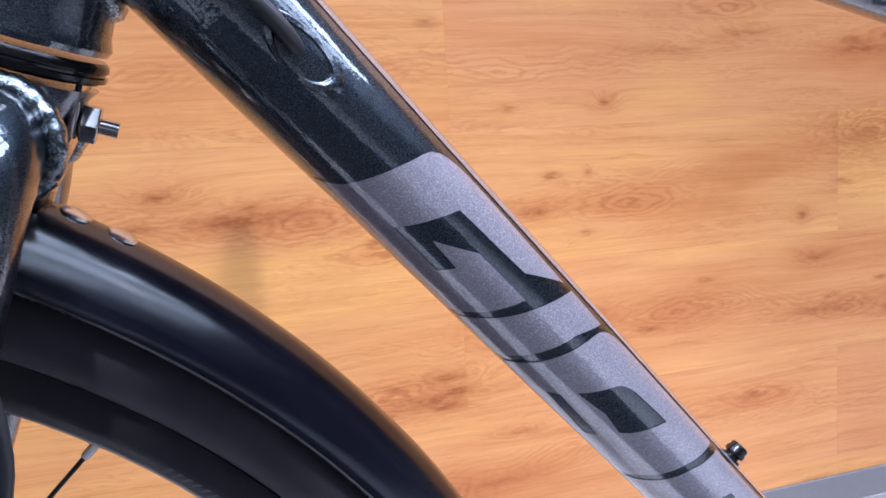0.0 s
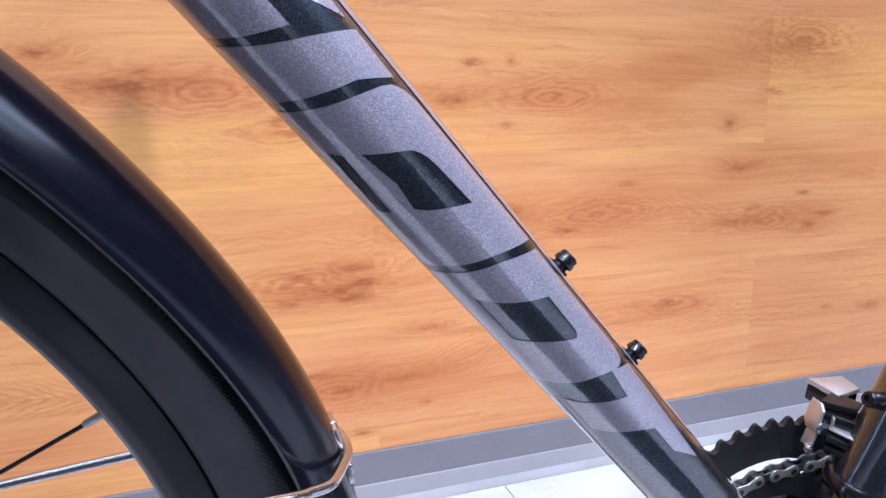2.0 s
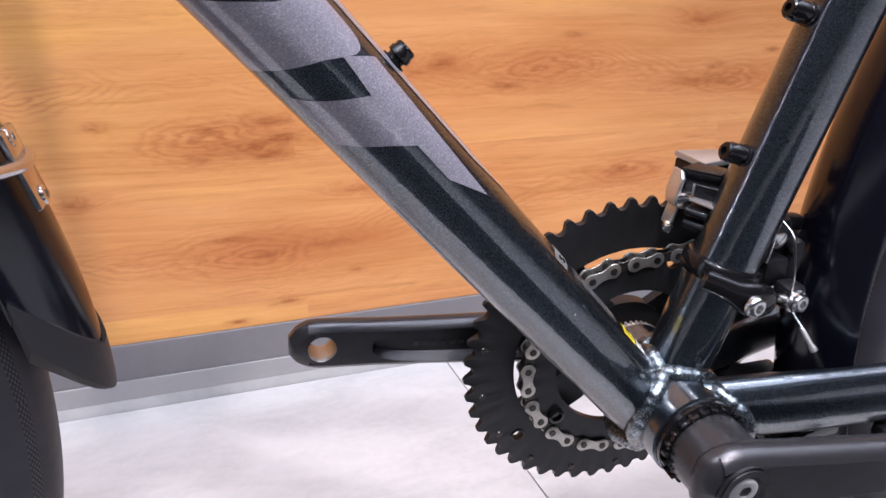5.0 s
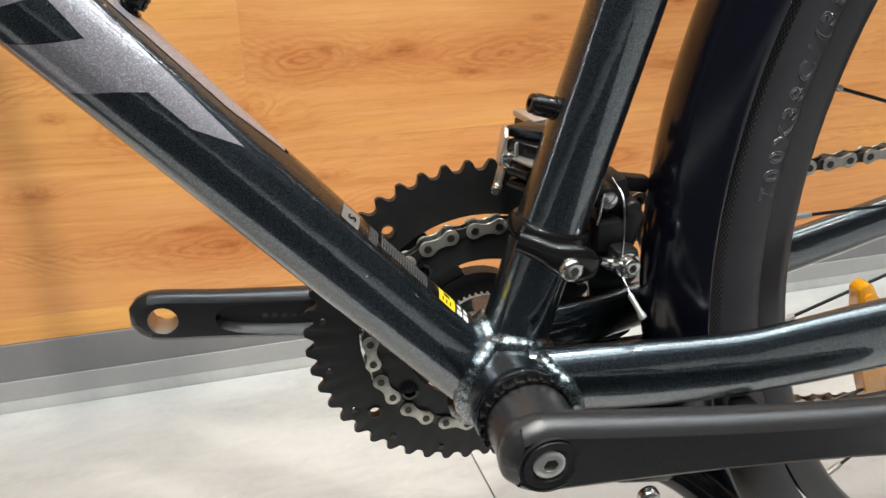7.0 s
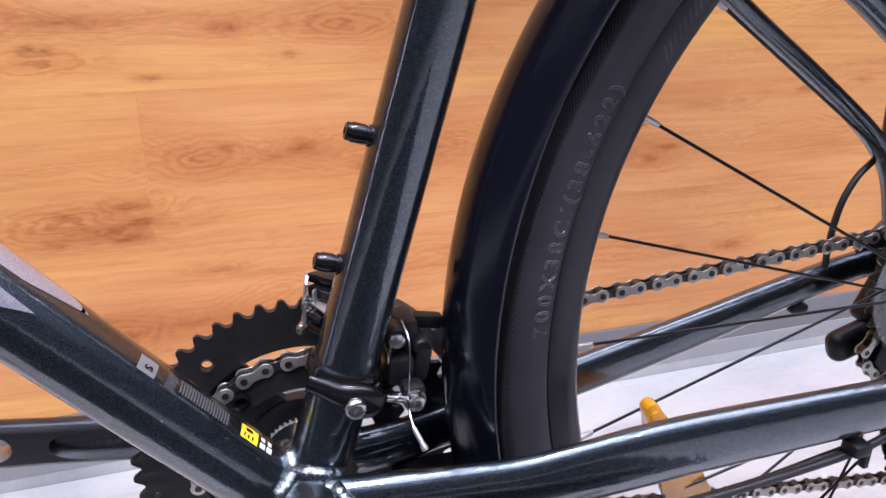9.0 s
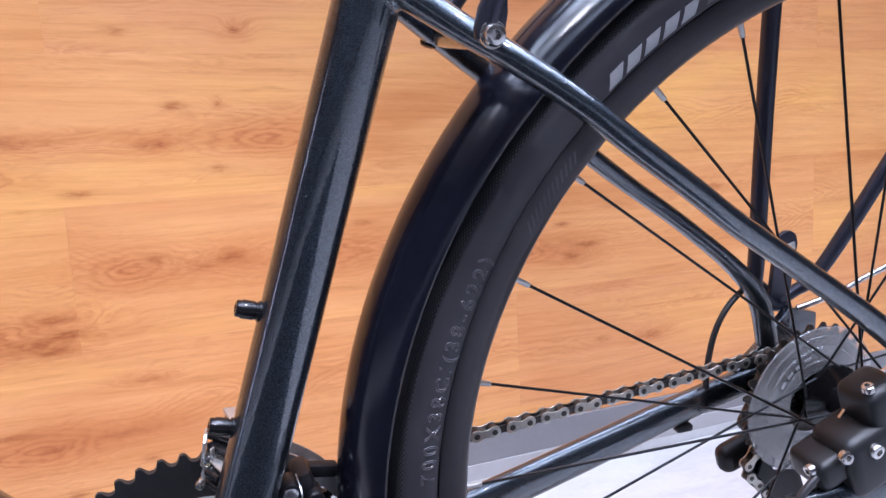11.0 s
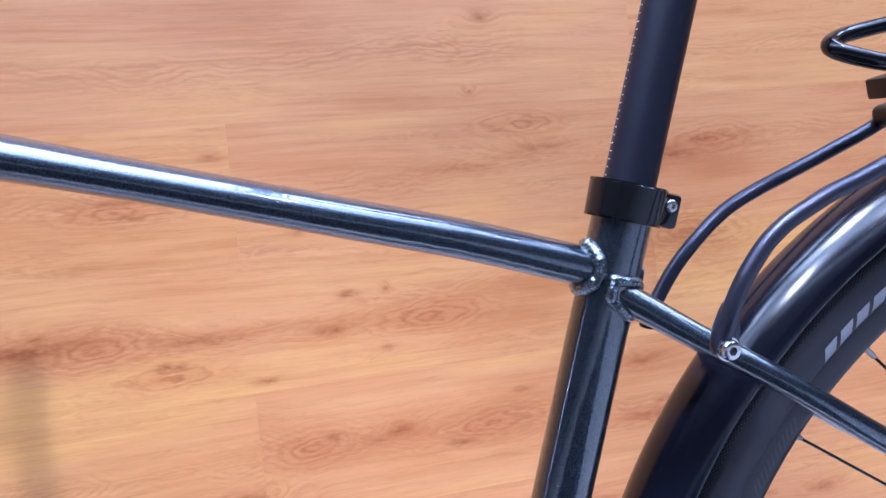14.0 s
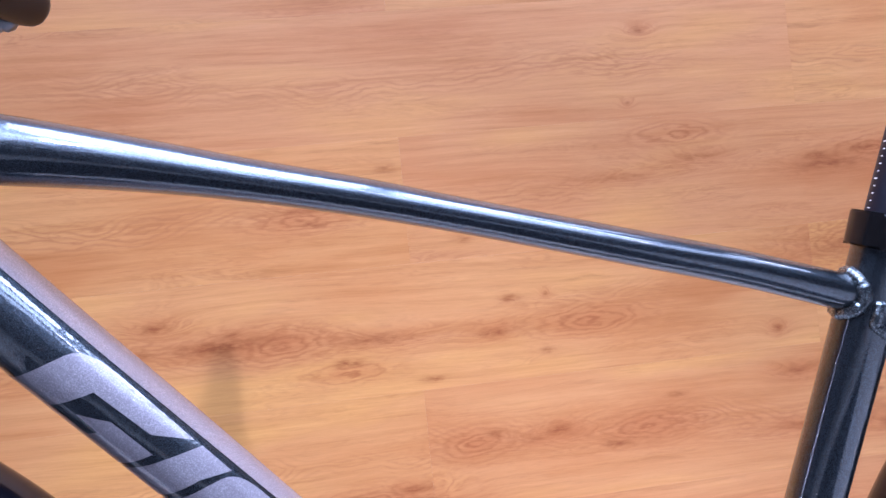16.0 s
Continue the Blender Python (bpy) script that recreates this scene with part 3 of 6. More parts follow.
def weld(bm, p0, d, r, s0, sd, R, size=0.0035, out=1, ry=None, ripples=34, lift=0.0):
    """A rippled bead where a tube (p0, direction d, radius r) runs into a round tube (s0, sd, R)."""
    d, sd = Vector(d).normalized(), Vector(sd).normalized()
    side = Vector((0, 1, 0))
    up = d.cross(side).normalized()
    N = 160
    pts = []
    for k in range(N):
        a = 2 * math.pi * k / N
        q = Vector(p0) + up * (r * math.cos(a)) + side * ((ry or r) * math.sin(a))
        w = q - Vector(s0)
        wp, dp = w - sd * w.dot(sd), d - sd * d.dot(sd)
        A, B, C = dp.dot(dp), 2 * wp.dot(dp), wp.dot(wp) - (R + lift) ** 2
        D = max(B * B - 4 * A * C, 0)
        t = (-B - math.sqrt(D)) / (2 * A)
        pts.append((q + d * t, a))
    seg = 8
    rings = []
    cen = sum((p for p, _ in pts), Vector()) / N
    for k, (p, a) in enumerate(pts):
        t = (pts[(k + 1) % N][0] - pts[k - 1][0]).normalized()
        n1 = (p - cen)
        n1 = (n1 - t * n1.dot(t)).normalized()
        n2 = t.cross(n1)
        rr = size * (0.94 + 0.06 * abs(math.sin(k / N * ripples * math.pi + 0.6 * math.sin(k * 0.21))) + 0.07 * math.sin(k * 0.37) * math.sin(k * 0.13))
        rings.append([bm.verts.new(p + n1 * (rr * math.cos(b)) + n2 * (rr * math.sin(b))) for b in (2 * math.pi * j / seg for j in range(seg))])
    for i in range(N):
        A, B = rings[i], rings[(i + 1) % N]
        for j in range(seg):
            bm.faces.new((A[j], A[(j + 1) % seg], B[(j + 1) % seg], B[j]))
    return bm


def text_mesh(bm, body, size, place, depth=0.0004, thin=0.0, space=1.0, outline=0.0):
    """Raised lettering; place(x, y, z) takes points of the flat text to the surface."""
    cu = bpy.data.curves.new("lettering", "FONT")
    cu.body, cu.size, cu.extrude, cu.resolution_u = body, size, depth, 3
    cu.offset, cu.space_character = -thin, space
    if outline:
        cu.fill_mode, cu.extrude, cu.bevel_depth, cu.bevel_resolution = "NONE", 0.0, outline, 1
    ob = bpy.data.objects.new("lettering", cu)
    scene.collection.objects.link(ob)
    bpy.context.view_layer.update()
    me = bpy.data.meshes.new_from_object(ob.evaluated_get(bpy.context.evaluated_depsgraph_get()))
    bpy.data.objects.remove(ob)
    bpy.data.curves.remove(cu)
    vs = [bm.verts.new(place(*v.co)) for v in me.vertices]
    for f in me.polygons:
        try:
            bm.faces.new([vs[i] for i in f.vertices])
        except ValueError:
            pass
    bpy.data.meshes.remove(me)
    return bm


def BM():
    return bmesh.new()


def thing(name, label, category, m=None, group=""):
    e = new(name)
    e.empty_display_size = 0.05
    if m:
        e.matrix_basis = m
    return tagged(e, label, category, group)


# ---- room ----
WALL_Y = 0.581
ROOM = (-5.2, 6.2, -5.0, WALL_Y, 2.75)


def slab(name, lo, hi, mat, label="", kind="structure", bevel=0.0):
    bm = BM()
    size = [b - a for a, b in zip(lo, hi)]
    block(bm, size, Matrix.Translation([(a + b) / 2 for a, b in zip(lo, hi)]), bevel)
    ob = part(name, bm, mat, smooth=False)
    return tagged(ob, label, kind=kind)


x0, x1, y0, y1, top = ROOM
floor = slab("floor", (x0, y0, -0.12), (x1, WALL_Y + 0.1, -0.001), GROUT, "pale grey stone-look floor tiles with narrow joints")
wall_north = slab("wall_north", (x0, WALL_Y + 0.012, -0.1), (x1, WALL_Y + 0.16, top), PLASTER, "wall clad with warm oak boards behind the bicycle")
slab("wall_south", (x0, y0 - 0.15, -0.1), (x1, y0, top), DARK_WALL, "plain mid grey painted shop wall")
slab("wall_west", (x0 - 0.15, y0, -0.1), (x0, WALL_Y + 0.1, top), PLASTER, "plain dark grey painted shop wall")
slab("wall_east", (x1, y0, -0.1), (x1 + 0.15, WALL_Y + 0.1, top), PLASTER, "plain dark grey painted shop wall")
slab("ceiling", (x0, y0, top), (x1, WALL_Y + 0.1, top + 0.1), CEILING, "plain white painted ceiling")
slab("baseboard", (x0, WALL_Y - 0.004, 0.0455), (x1, WALL_Y + 0.012, 0.0930), BASEBOARD, "grey skirting board under the oak boards", bevel=0.001)
slab("trim", (x0, WALL_Y - 0.006, 0.0200), (x1, WALL_Y + 0.012, 0.0455), TRIM, "pale grey strip under the skirting board", bevel=0.001)
slab("trim_foot", (x0, WALL_Y - 0.0062, 0.004), (x1, WALL_Y + 0.012, 0.0200), TILE, "pale stone edge strip along the floor")


# unseen dark sheet, added on the floor to darken reflections in the paint
slab("reflection_sheet", (-1.2, -2.0, 0.003), (0.35, -0.24, 0.009), DARK_SHEET, "unseen dark sheet added on the floor to darken reflections", bevel=0.003)


def ceiling_spot(x, y, power, soft, aim):
    """A round spotlight on a stem, turned towards the wall."""
    e = thing("ceiling_spotlight", "round white ceiling spotlight turned towards the wall", "spotlight", pose(x, y, LAMP_Z), "rows of ceiling spotlights")
    way = (Vector(aim) - Vector((x, y, LAMP_Z))).normalized()
    bm = BM()
    lathe(bm, [(0.04, -0.16), (0.075, -0.15), (0.108, -0.02), (0.112, 0.0), (0.104, 0.0), (0.100, -0.016)], (0, 0, 0), way, 32)
    part("housing", bm, ALU, e, "white metal housing")
    bm = BM()
    rod(bm, -way * 0.13, Vector((0, 0, top - LAMP_Z)), 0.012)
    part("stem", bm, ALU, e)
    bm = BM()
    lathe(bm, [(0.0, -0.010), (0.098, -0.010), (0.098, -0.014), (0.0, -0.014)], (0, 0, 0), way, 32)
    part("lens", bm, GLOW, e, "glowing lens")
    lamp = bpy.data.lights.new("lamp", "SPOT")
    lamp.energy, lamp.color, lamp.shadow_soft_size, lamp.spot_size, lamp.spot_blend = power, (1.0, 0.96, 0.91), soft, radians(SPOT_CONE), 1.0
    o = new("lamp", lamp)
    o.parent = e
    o.matrix_basis = Matrix.Translation(way * 0.11) @ axes_to(-way)
    return e


for x, y, power, soft, aim in LAMPS:
    ceiling_spot(x, y, power, soft, aim)


def ceiling_panel(x, y, power, deep):
    """A flat light panel let into the ceiling."""
    e = thing("ceiling_panel", "flat white light panel set in the ceiling", "light panel", pose(x, y, top), "row of ceiling light panels")
    bm = BM()
    for sx, sy, px, py in ((1.24, 0.03, 0, deep / 2), (1.24, 0.03, 0, -deep / 2), (0.03, deep - 0.03, 0.605, 0), (0.03, deep - 0.03, -0.605, 0)):
        block(bm, (sx, sy, 0.03), pose(px, py, -0.015), 0.003)
    part("panel_frame", bm, ALU, e, "white metal frame")
    bm = BM()
    block(bm, (1.18, deep - 0.03, 0.01), pose(0, 0, -0.008), 0.0)
    part("diffuser", bm, PANEL_GLOW, e, "softly glowing diffuser")
    lamp = bpy.data.lights.new("lamp", "AREA")
    lamp.shape, lamp.size, lamp.size_y, lamp.energy, lamp.color = "RECTANGLE", 1.16, deep - 0.05, power, (0.78, 0.89, 1.0)
    o = new("lamp", lamp)
    o.parent = e
    o.matrix_basis = pose(0, 0, -0.016)


for x, y, power, deep in PANELS:
    ceiling_panel(x, y, power, deep)

# ---- bicycle ----
# the bicycle leans on its stand towards the viewer; its own axes: x to the rear, y to the drive side, z up
LEAN = Matrix(((0.99946, 0.03275, 0.0, 0.0), (-0.03236, 0.98751, -0.15421, -0.001234), (-0.00505, 0.15413, 0.98804, 0.007904), (0, 0, 0, 1)))
bike = thing("bicycle", "dark green city bicycle with black mudguards leaning on its stand", "bicycle", LEAN)

BB = Vector((0.003, 0, 0.279))
REAR = Vector((0.443, 0, 0.341))
FRONT = Vector((-0.6297, -0.006, 0.3329))
# the rear wheel sits slightly askew in the frame
REAR_HUB = REAR + Vector((0.0058, -0.0062, 0.0073))
ASKEW = Matrix.Translation(REAR_HUB) @ Matrix.Rotation(radians(-1.86), 4, "Z") @ Matrix.Rotation(radians(-0.52), 4, "X") @ Matrix.Translation(-REAR_HUB)
SEAT_DIR = Vector((0.2725, 0, 0.9622))
HEAD_AT, HEAD_DIR = Vector((-0.448, 0, 0.694)), Vector((0.3256, 0, 0.9455))
DOWN_AT, DOWN_DIR = Vector((-0.0040, 0, 0.2729)), Vector((-0.6585, 0, 0.7526))
DOWN_UP = Vector((0.7526, 0, 0.6585))
STEER = Matrix.Translation(HEAD_AT) @ Matrix.Rotation(radians(4.1), 4, HEAD_DIR) @ Matrix.Translation(-HEAD_AT)
DOWN_SHAPE = [(0.0, 0.0185, 0.0205), (0.15, 0.0192, 0.021), (0.30, 0.0201, 0.0222), (0.42, 0.0215, 0.0247), (0.50, 0.0220, 0.0256), (0.58, 0.0232, 0.0260), (0.63, 0.0240, 0.0240)]


def down_radius(s):
    xs = [r[0] for r in DOWN_SHAPE]
    return float(np.interp(s, xs, [r[1] for r in DOWN_SHAPE])), float(np.interp(s, xs, [r[2] for r in DOWN_SHAPE]))


def on_down(s, deg, lift=0.0):
    """A place on the down tube: s along it from the bracket, deg round it, 0 to the viewer's side, 90 on top."""
    a, b = down_radius(s)
    t = radians(deg)
    return DOWN_AT + DOWN_DIR * s + DOWN_UP * ((a + lift) * math.sin(t)) - Vector((0, 1, 0)) * ((b + lift) * math.cos(t))


# frame
bm = BM()
lathe(bm, [(0.0215, -0.034), (0.0235, -0.033), (0.0235, 0.033), (0.0215, 0.034)], BB, (0, 1, 0), 40)
frame_ob = part("frame", bm, PAINT, bike, "glossy dark green metallic aluminium frame")

bm = BM()
rows = []
for s in np.linspace(0.0, 0.63, 30):
    a, b = down_radius(s)
    p = DOWN_AT + DOWN_DIR * s
    rows.append((*p, a, b))
tube(bm, rows, 40, 1)
down_tube = part("down_tube", bm, PAINT, frame_ob)

bm = BM()
TOP = [(0.118, 0, 0.6345, 0.0112), (0.080, 0, 0.6473, 0.0107), (0.028, 0, 0.6643, 0.0103, 0.0120), (-0.024, 0, 0.6791, 0.0101, 0.0135), (-0.075, 0, 0.6936, 0.0098, 0.0140), (-0.127, 0, 0.7083, 0.0097, 0.0145),
       (-0.179, 0, 0.7226, 0.0104, 0.0155), (-0.231, 0, 0.7353, 0.0112, 0.0165), (-0.283, 0, 0.7474, 0.0136, 0.0175), (-0.340, 0, 0.7590, 0.0172, 0.0185), (-0.425, 0, 0.774, 0.0222, 0.018)]
tube(bm, TOP, 36, 8)
top_tube = part("top_tube", bm, PAINT, frame_ob)

bm = BM()
a, b = BB + SEAT_DIR * 0.015, BB + SEAT_DIR * 0.415
tube(bm, [(*a, 0.0165), (*(BB + SEAT_DIR * 0.2), 0.0160), (*b, 0.0160)], 36, 6)
part("seat_tube", bm, PAINT, frame_ob)

bm = BM()
lathe(bm, [(0.0235, 0.0), (0.0245, 0.002), (0.0235, 0.006), (0.0225, 0.04), (0.0205, 0.10), (0.0205, 0.138), (0.0225, 0.140), (0.0225, 0.146)],
      HEAD_AT + HEAD_DIR * 0.006, HEAD_DIR, 40)
part("head_tube", bm, PAINT, frame_ob)


def stays():
    for side, name in ((-1, "near"), (1, "far")):
        bm = BM()
        if side < 0:
            rows = [(0.104, -0.008, 0.630, 0.0080, 0.008), (0.135, -0.024, 0.6085, 0.0070, 0.007), (0.158, -0.040, 0.5935, 0.0064, 0.0065), (0.1865, -0.050, 0.5745, 0.0062, 0.0065), (0.2175, -0.055, 0.5525, 0.0064, 0.0065),
                    (0.2519, -0.0575, 0.5292, 0.0063, 0.0068), (0.2774, -0.059, 0.5113, 0.0064, 0.007), (0.3314, -0.061, 0.4775, 0.0066, 0.007), (0.3856, -0.063, 0.4424, 0.0072, 0.0072), (0.4414, -0.066, 0.4005, 0.0085, 0.0075), (0.475, -0.067, 0.365, 0.010, 0.007)]
        else:
            rows = [(0.104, 0.008, 0.630, 0.0085, 0.008), (0.135, 0.022, 0.610, 0.0080, 0.007), (0.175, 0.038, 0.5840, 0.0070, 0.007), (0.2695, 0.052, 0.5206, 0.0060, 0.0065),
                    (0.3363, 0.058, 0.4775, 0.0058, 0.0065), (0.390, 0.062, 0.4388, 0.0066, 0.007), (0.420, 0.065, 0.408, 0.0085, 0.007), (0.437, 0.066, 0.365, 0.010, 0.006)]
        tube(bm, rows, 24, 6)
        part("seat_stay", bm, PAINT, frame_ob)
        bm = BM()
        if side < 0:
            rows = [(0.010, -0.022, 0.286, 0.0170, 0.011), (0.055, -0.032, 0.2885, 0.0180, 0.010), (0.085, -0.036, 0.289, 0.0178, 0.009), (0.112, -0.039, 0.2905, 0.0177, 0.009), (0.140, -0.042, 0.2945, 0.0186, 0.009),
                    (0.170, -0.0445, 0.2993, 0.0192, 0.010), (0.200, -0.047, 0.3035, 0.0187, 0.010), (0.236, -0.0505, 0.3075, 0.0180, 0.010), (0.32, -0.0585, 0.3165, 0.0160, 0.009), (0.40, -0.065, 0.327, 0.0145, 0.008), (0.448, -0.067, 0.338, 0.013, 0.006)]
        else:
            rows = [(0.010, 0.022, 0.282, 0.015, 0.011), (0.055, 0.030, 0.280, 0.0145, 0.010), (0.10, 0.040, 0.281, 0.0140, 0.008),
                    (0.19, 0.050, 0.295, 0.0140, 0.009), (0.27, 0.056, 0.311, 0.0135, 0.009), (0.34, 0.060, 0.327, 0.0125, 0.009), (0.396, 0.064, 0.338, 0.0115, 0.008), (0.448, 0.066, 0.345, 0.011, 0.006)]
        tube(bm, rows, 28, 6)
        part("chain_stay", bm, PAINT, frame_ob)
        # dropout plate
        bm = BM()
        yy = 0.066 * side
        out = [(0.405, 0.352), (0.43, 0.375), (0.45, 0.40), (0.478, 0.392), (0.482, 0.362), (0.462, 0.335), (0.452, 0.318), (0.436, 0.318), (0.425, 0.330)]
        prism(bm, out, 0.007, Matrix.Translation((0, yy, 0)) @ pose(0, 0, 0, 90), 0.001)
        part("dropout", bm, PAINT, frame_ob)
    # bridge between the seat stays, under the mudguard
    bm = BM()
    rod(bm, (0.145, -0.026, 0.603), (0.145, 0.026, 0.603), 0.006)
    part("bridge", bm, PAINT, frame_ob)


stays()

# weld beads
bm = BM()
weld(bm, Vector((0.0, 0, 0.6745)), Vector((1, 0, -0.345)), 0.0118, BB, SEAT_DIR, 0.0160, 0.0040, ripples=26)
part("weld", bm, WELD, frame_ob, sharp=80)
bm = BM()
weld(bm, DOWN_AT + DOWN_DIR * 0.3, -DOWN_DIR, 0.0200, BB, Vector((0, 1, 0)), 0.0235, 0.0052, ripples=30)
part("weld", bm, WELD, frame_ob, sharp=80)
bm = BM()
weld(bm, BB + SEAT_DIR * 0.2, -SEAT_DIR, 0.0165, BB, Vector((0, 1, 0)), 0.0235, 0.0052, ripples=28)
part("weld", bm, WELD, frame_ob, sharp=80)
bm = BM()
weld(bm, BB + SEAT_DIR * 0.2, -SEAT_DIR, 0.0165, DOWN_AT, DOWN_DIR, 0.0195, 0.0050, ripples=26)
part("weld", bm, WELD, frame_ob, sharp=80)
bm = BM()
weld(bm, Vector((0.12, -0.040, 0.287)), Vector((-1, 0.12, 0.0)), 0.0125, BB, Vector((0, 1, 0)), 0.0235, 0.0042, ripples=24)
part("weld", bm, WELD, frame_ob, sharp=80)
bm = BM()
weld(bm, DOWN_AT + DOWN_DIR * 0.4, DOWN_DIR, 0.0275, HEAD_AT, HEAD_DIR, 0.0225, 0.0038, ry=0.0225, ripples=50)
part("weld", bm, WELD, frame_ob, sharp=80)
bm = BM()
weld(bm, Vector((0.175, -0.034, 0.586)), Vector((-0.85, 0.28, 0.53)), 0.0085, BB, SEAT_DIR, 0.0160, 0.003, ripples=22)
part("weld", bm, WELD, frame_ob, sharp=80)
bm = BM()
weld(bm, Vector((0.175, 0.034, 0.586)), Vector((-0.85, -0.28, 0.53)), 0.0085, BB, SEAT_DIR, 0.0160, 0.003, ripples=22)
part("weld", bm, WELD, frame_ob, sharp=80)


# bottle bosses: a stepped black bolt standing on the tube
def boss(at, axis, long=0.0):
    bm = BM()
    lathe(bm, [(0.0052, -0.003), (0.0052, 0.0008), (0.0036 + 0.2 * long, 0.0012), (0.0036 + 0.2 * long, 0.0022), (0.0048, 0.0026), (0.0048, 0.0046 + long), (0.0043, 0.0052 + long),
               (0.0043, 0.0070 + long), (0.0037, 0.0077 + long), (0.0020, 0.0079 + long), (0.0018, 0.0062 + long)], at, axis, 20)
    part("bottle_boss", bm, BLACK, frame_ob, "glossy black bottle cage bolt")


boss(on_down(0.292, 90), DOWN_UP)
boss(on_down(0.229, 90), DOWN_UP)
SEAT_FRONT = Vector((-0.9622, 0, 0.2725))
boss(BB + SEAT_DIR * 0.1315 + SEAT_FRONT * 0.016, SEAT_FRONT, 0.004)
boss(BB + SEAT_DIR * 0.1955 + SEAT_FRONT * 0.016, SEAT_FRONT, 0.004)


# decals on the down tube
def scan(polys, s):
    """Where the outlines (s, degrees) are cut at s: sorted pairs."""
    cuts = []
    for poly in polys:
        for (s0, a0), (s1, a1) in zip(poly, poly[1:] + poly[:1]):
            if (s0 <= s < s1) or (s1 <= s < s0):
                cuts.append(a0 + (a1 - a0) * (s - s0) / (s1 - s0))
    cuts.sort()
    return list(zip(cuts[::2], cuts[1::2]))


def wrap_patch(bm, polys, place, step=0.0005, fan=4.0):
    """Lays outlines (with holes) on a rounded surface, in cells along fixed angles."""
    lo, hi = min(p[0] for q in polys for p in q), max(p[0] for q in polys for p in q)
    n = max(2, int((hi - lo) / step))
    edges = [lo + (hi - lo) * (k + 1e-4) / (n + 2e-4) for k in range(n + 1)]
    cuts = [scan(polys, s) for s in edges]
    for k in range(n):
        A, B = cuts[k], cuts[k + 1]
        if len(A) != len(B):
            A = B = scan(polys, (edges[k] + edges[k + 1]) / 2)
        for (a0, a1), (b0, b1) in zip(A, B):
            lo_a, hi_a = max(a0, b0), min(a1, b1)
            mid = [j * fan for j in range(math.ceil(lo_a / fan), math.floor(hi_a / fan) + 1) if lo_a + 0.2 < j * fan < hi_a - 0.2]
            va = [bm.verts.new(place(edges[k], a)) for a in [a0] + mid + [a1]]
            vb = [bm.verts.new(place(edges[k + 1], a)) for a in [b0] + mid + [b1]]
            for j in range(len(va) - 1):
                bm.faces.new((va[j], va[j + 1], vb[j + 1], vb[j]))
    bmesh.ops.remove_doubles(bm, verts=bm.verts, dist=0.00002)
    return bm


def rounded(points, r_s, r_a, which, n=6):
    """Rounds some corners of an outline given as (s, degrees)."""
    out = []
    N = len(points)
    for i, p in enumerate(points):
        if i not in which:
            out.append(p)
            continue
        a, b = points[i - 1], points[(i + 1) % N]

        def off(q):
            ds, da = q[0] - p[0], q[1] - p[1]
            L = math.hypot(ds / r_s, da / r_a)
            return (p[0] + ds / max(L, 1.0), p[1] + da / max(L, 1.0))
        e, f = off(a), off(b)
        for k in range(n + 1):
            t = k / n
            out.append(tuple((1 - t) ** 2 * e[j] + 2 * t * (1 - t) * p[j] + t * t * f[j] for j in (0, 1)))
    return out


MARKS = [
    [rounded([(0.500, 54), (0.4283, 51), (0.4466, 22), (0.4815, 18), (0.4925, -37), (0.4700, -37), (0.4668, -21), (0.4806, -19), (0.4655, 3.6), (0.4394, 4.5), (0.4459, -33.7), (0.452, -70), (0.522, -70), (0.515, -43)], 0.022, 24, (0,))],
    [[(0.4233, 52), (0.4032, 51), (0.4130, 17), (0.4215, -43), (0.424, -70), (0.448, -70), (0.4442, -43), (0.433, 10)]],
    [rounded([(0.401, 56), (0.3190, 58), (0.330, 8), (0.338, -43), (0.341, -70), (0.420, -70), (0.417, -43), (0.408, 17)], 0.016, 24, (0,)),
     rounded([(0.381, 21), (0.3518, 26), (0.362, -13), (0.3655, -22), (0.377, -18), (0.393, -24)], 0.009, 13, (0,)), [(0.396, -40), (0.368, -44), (0.370, -58), (0.399, -52)]],
    [rounded([(0.3142, 56), (0.240, 54), (0.252, 8), (0.261, -43), (0.264, -70), (0.337, -70), (0.334, -43), (0.326, 8)], 0.016, 26, (1,)),
     rounded([(0.2985, 24), (0.2725, 22), (0.2842, -15), (0.292, -43), (0.318, -43), (0.308, -10)], 0.007, 12, (1,))],
    [[(0.2385, 54), (0.1690, 41), (0.1875, 18), (0.2065, 18), (0.2140, -3), (0.2216, -31), (0.2255, -48), (0.249, -48), (0.2445, -31), (0.2319, 18), (0.2482, 24)]],
]
for polys in MARKS:
    bm = BM()
    wrap_patch(bm, polys, lambda s, a: on_down(s, a, 0.00025))
    part("decal", bm, DECAL, down_tube, "silver-grey block-shaped decal")
bm = BM()
wrap_patch(bm, [[(0.575, 60), (0.43, 61), (0.30, 65), (0.18, 68), (0.150, 84), (0.17, 125), (0.575, 125)]], lambda s, a: on_down(s, a, 0.00025), step=0.004)
part("top_decal", bm, DECAL, down_tube, "silver-grey band along the top of the tube")


def label_patch(name, quad, mat, lift, lab=""):
    (s0, a0), (s1, a1) = quad
    bm = BM()
    wrap_patch(bm, [[(s0, a0), (s0, a1), (s1, a1), (s1, a0)]], lambda s, a: on_down(s, a, lift), step=0.002)
    return part(name, bm, mat, down_tube, lab)


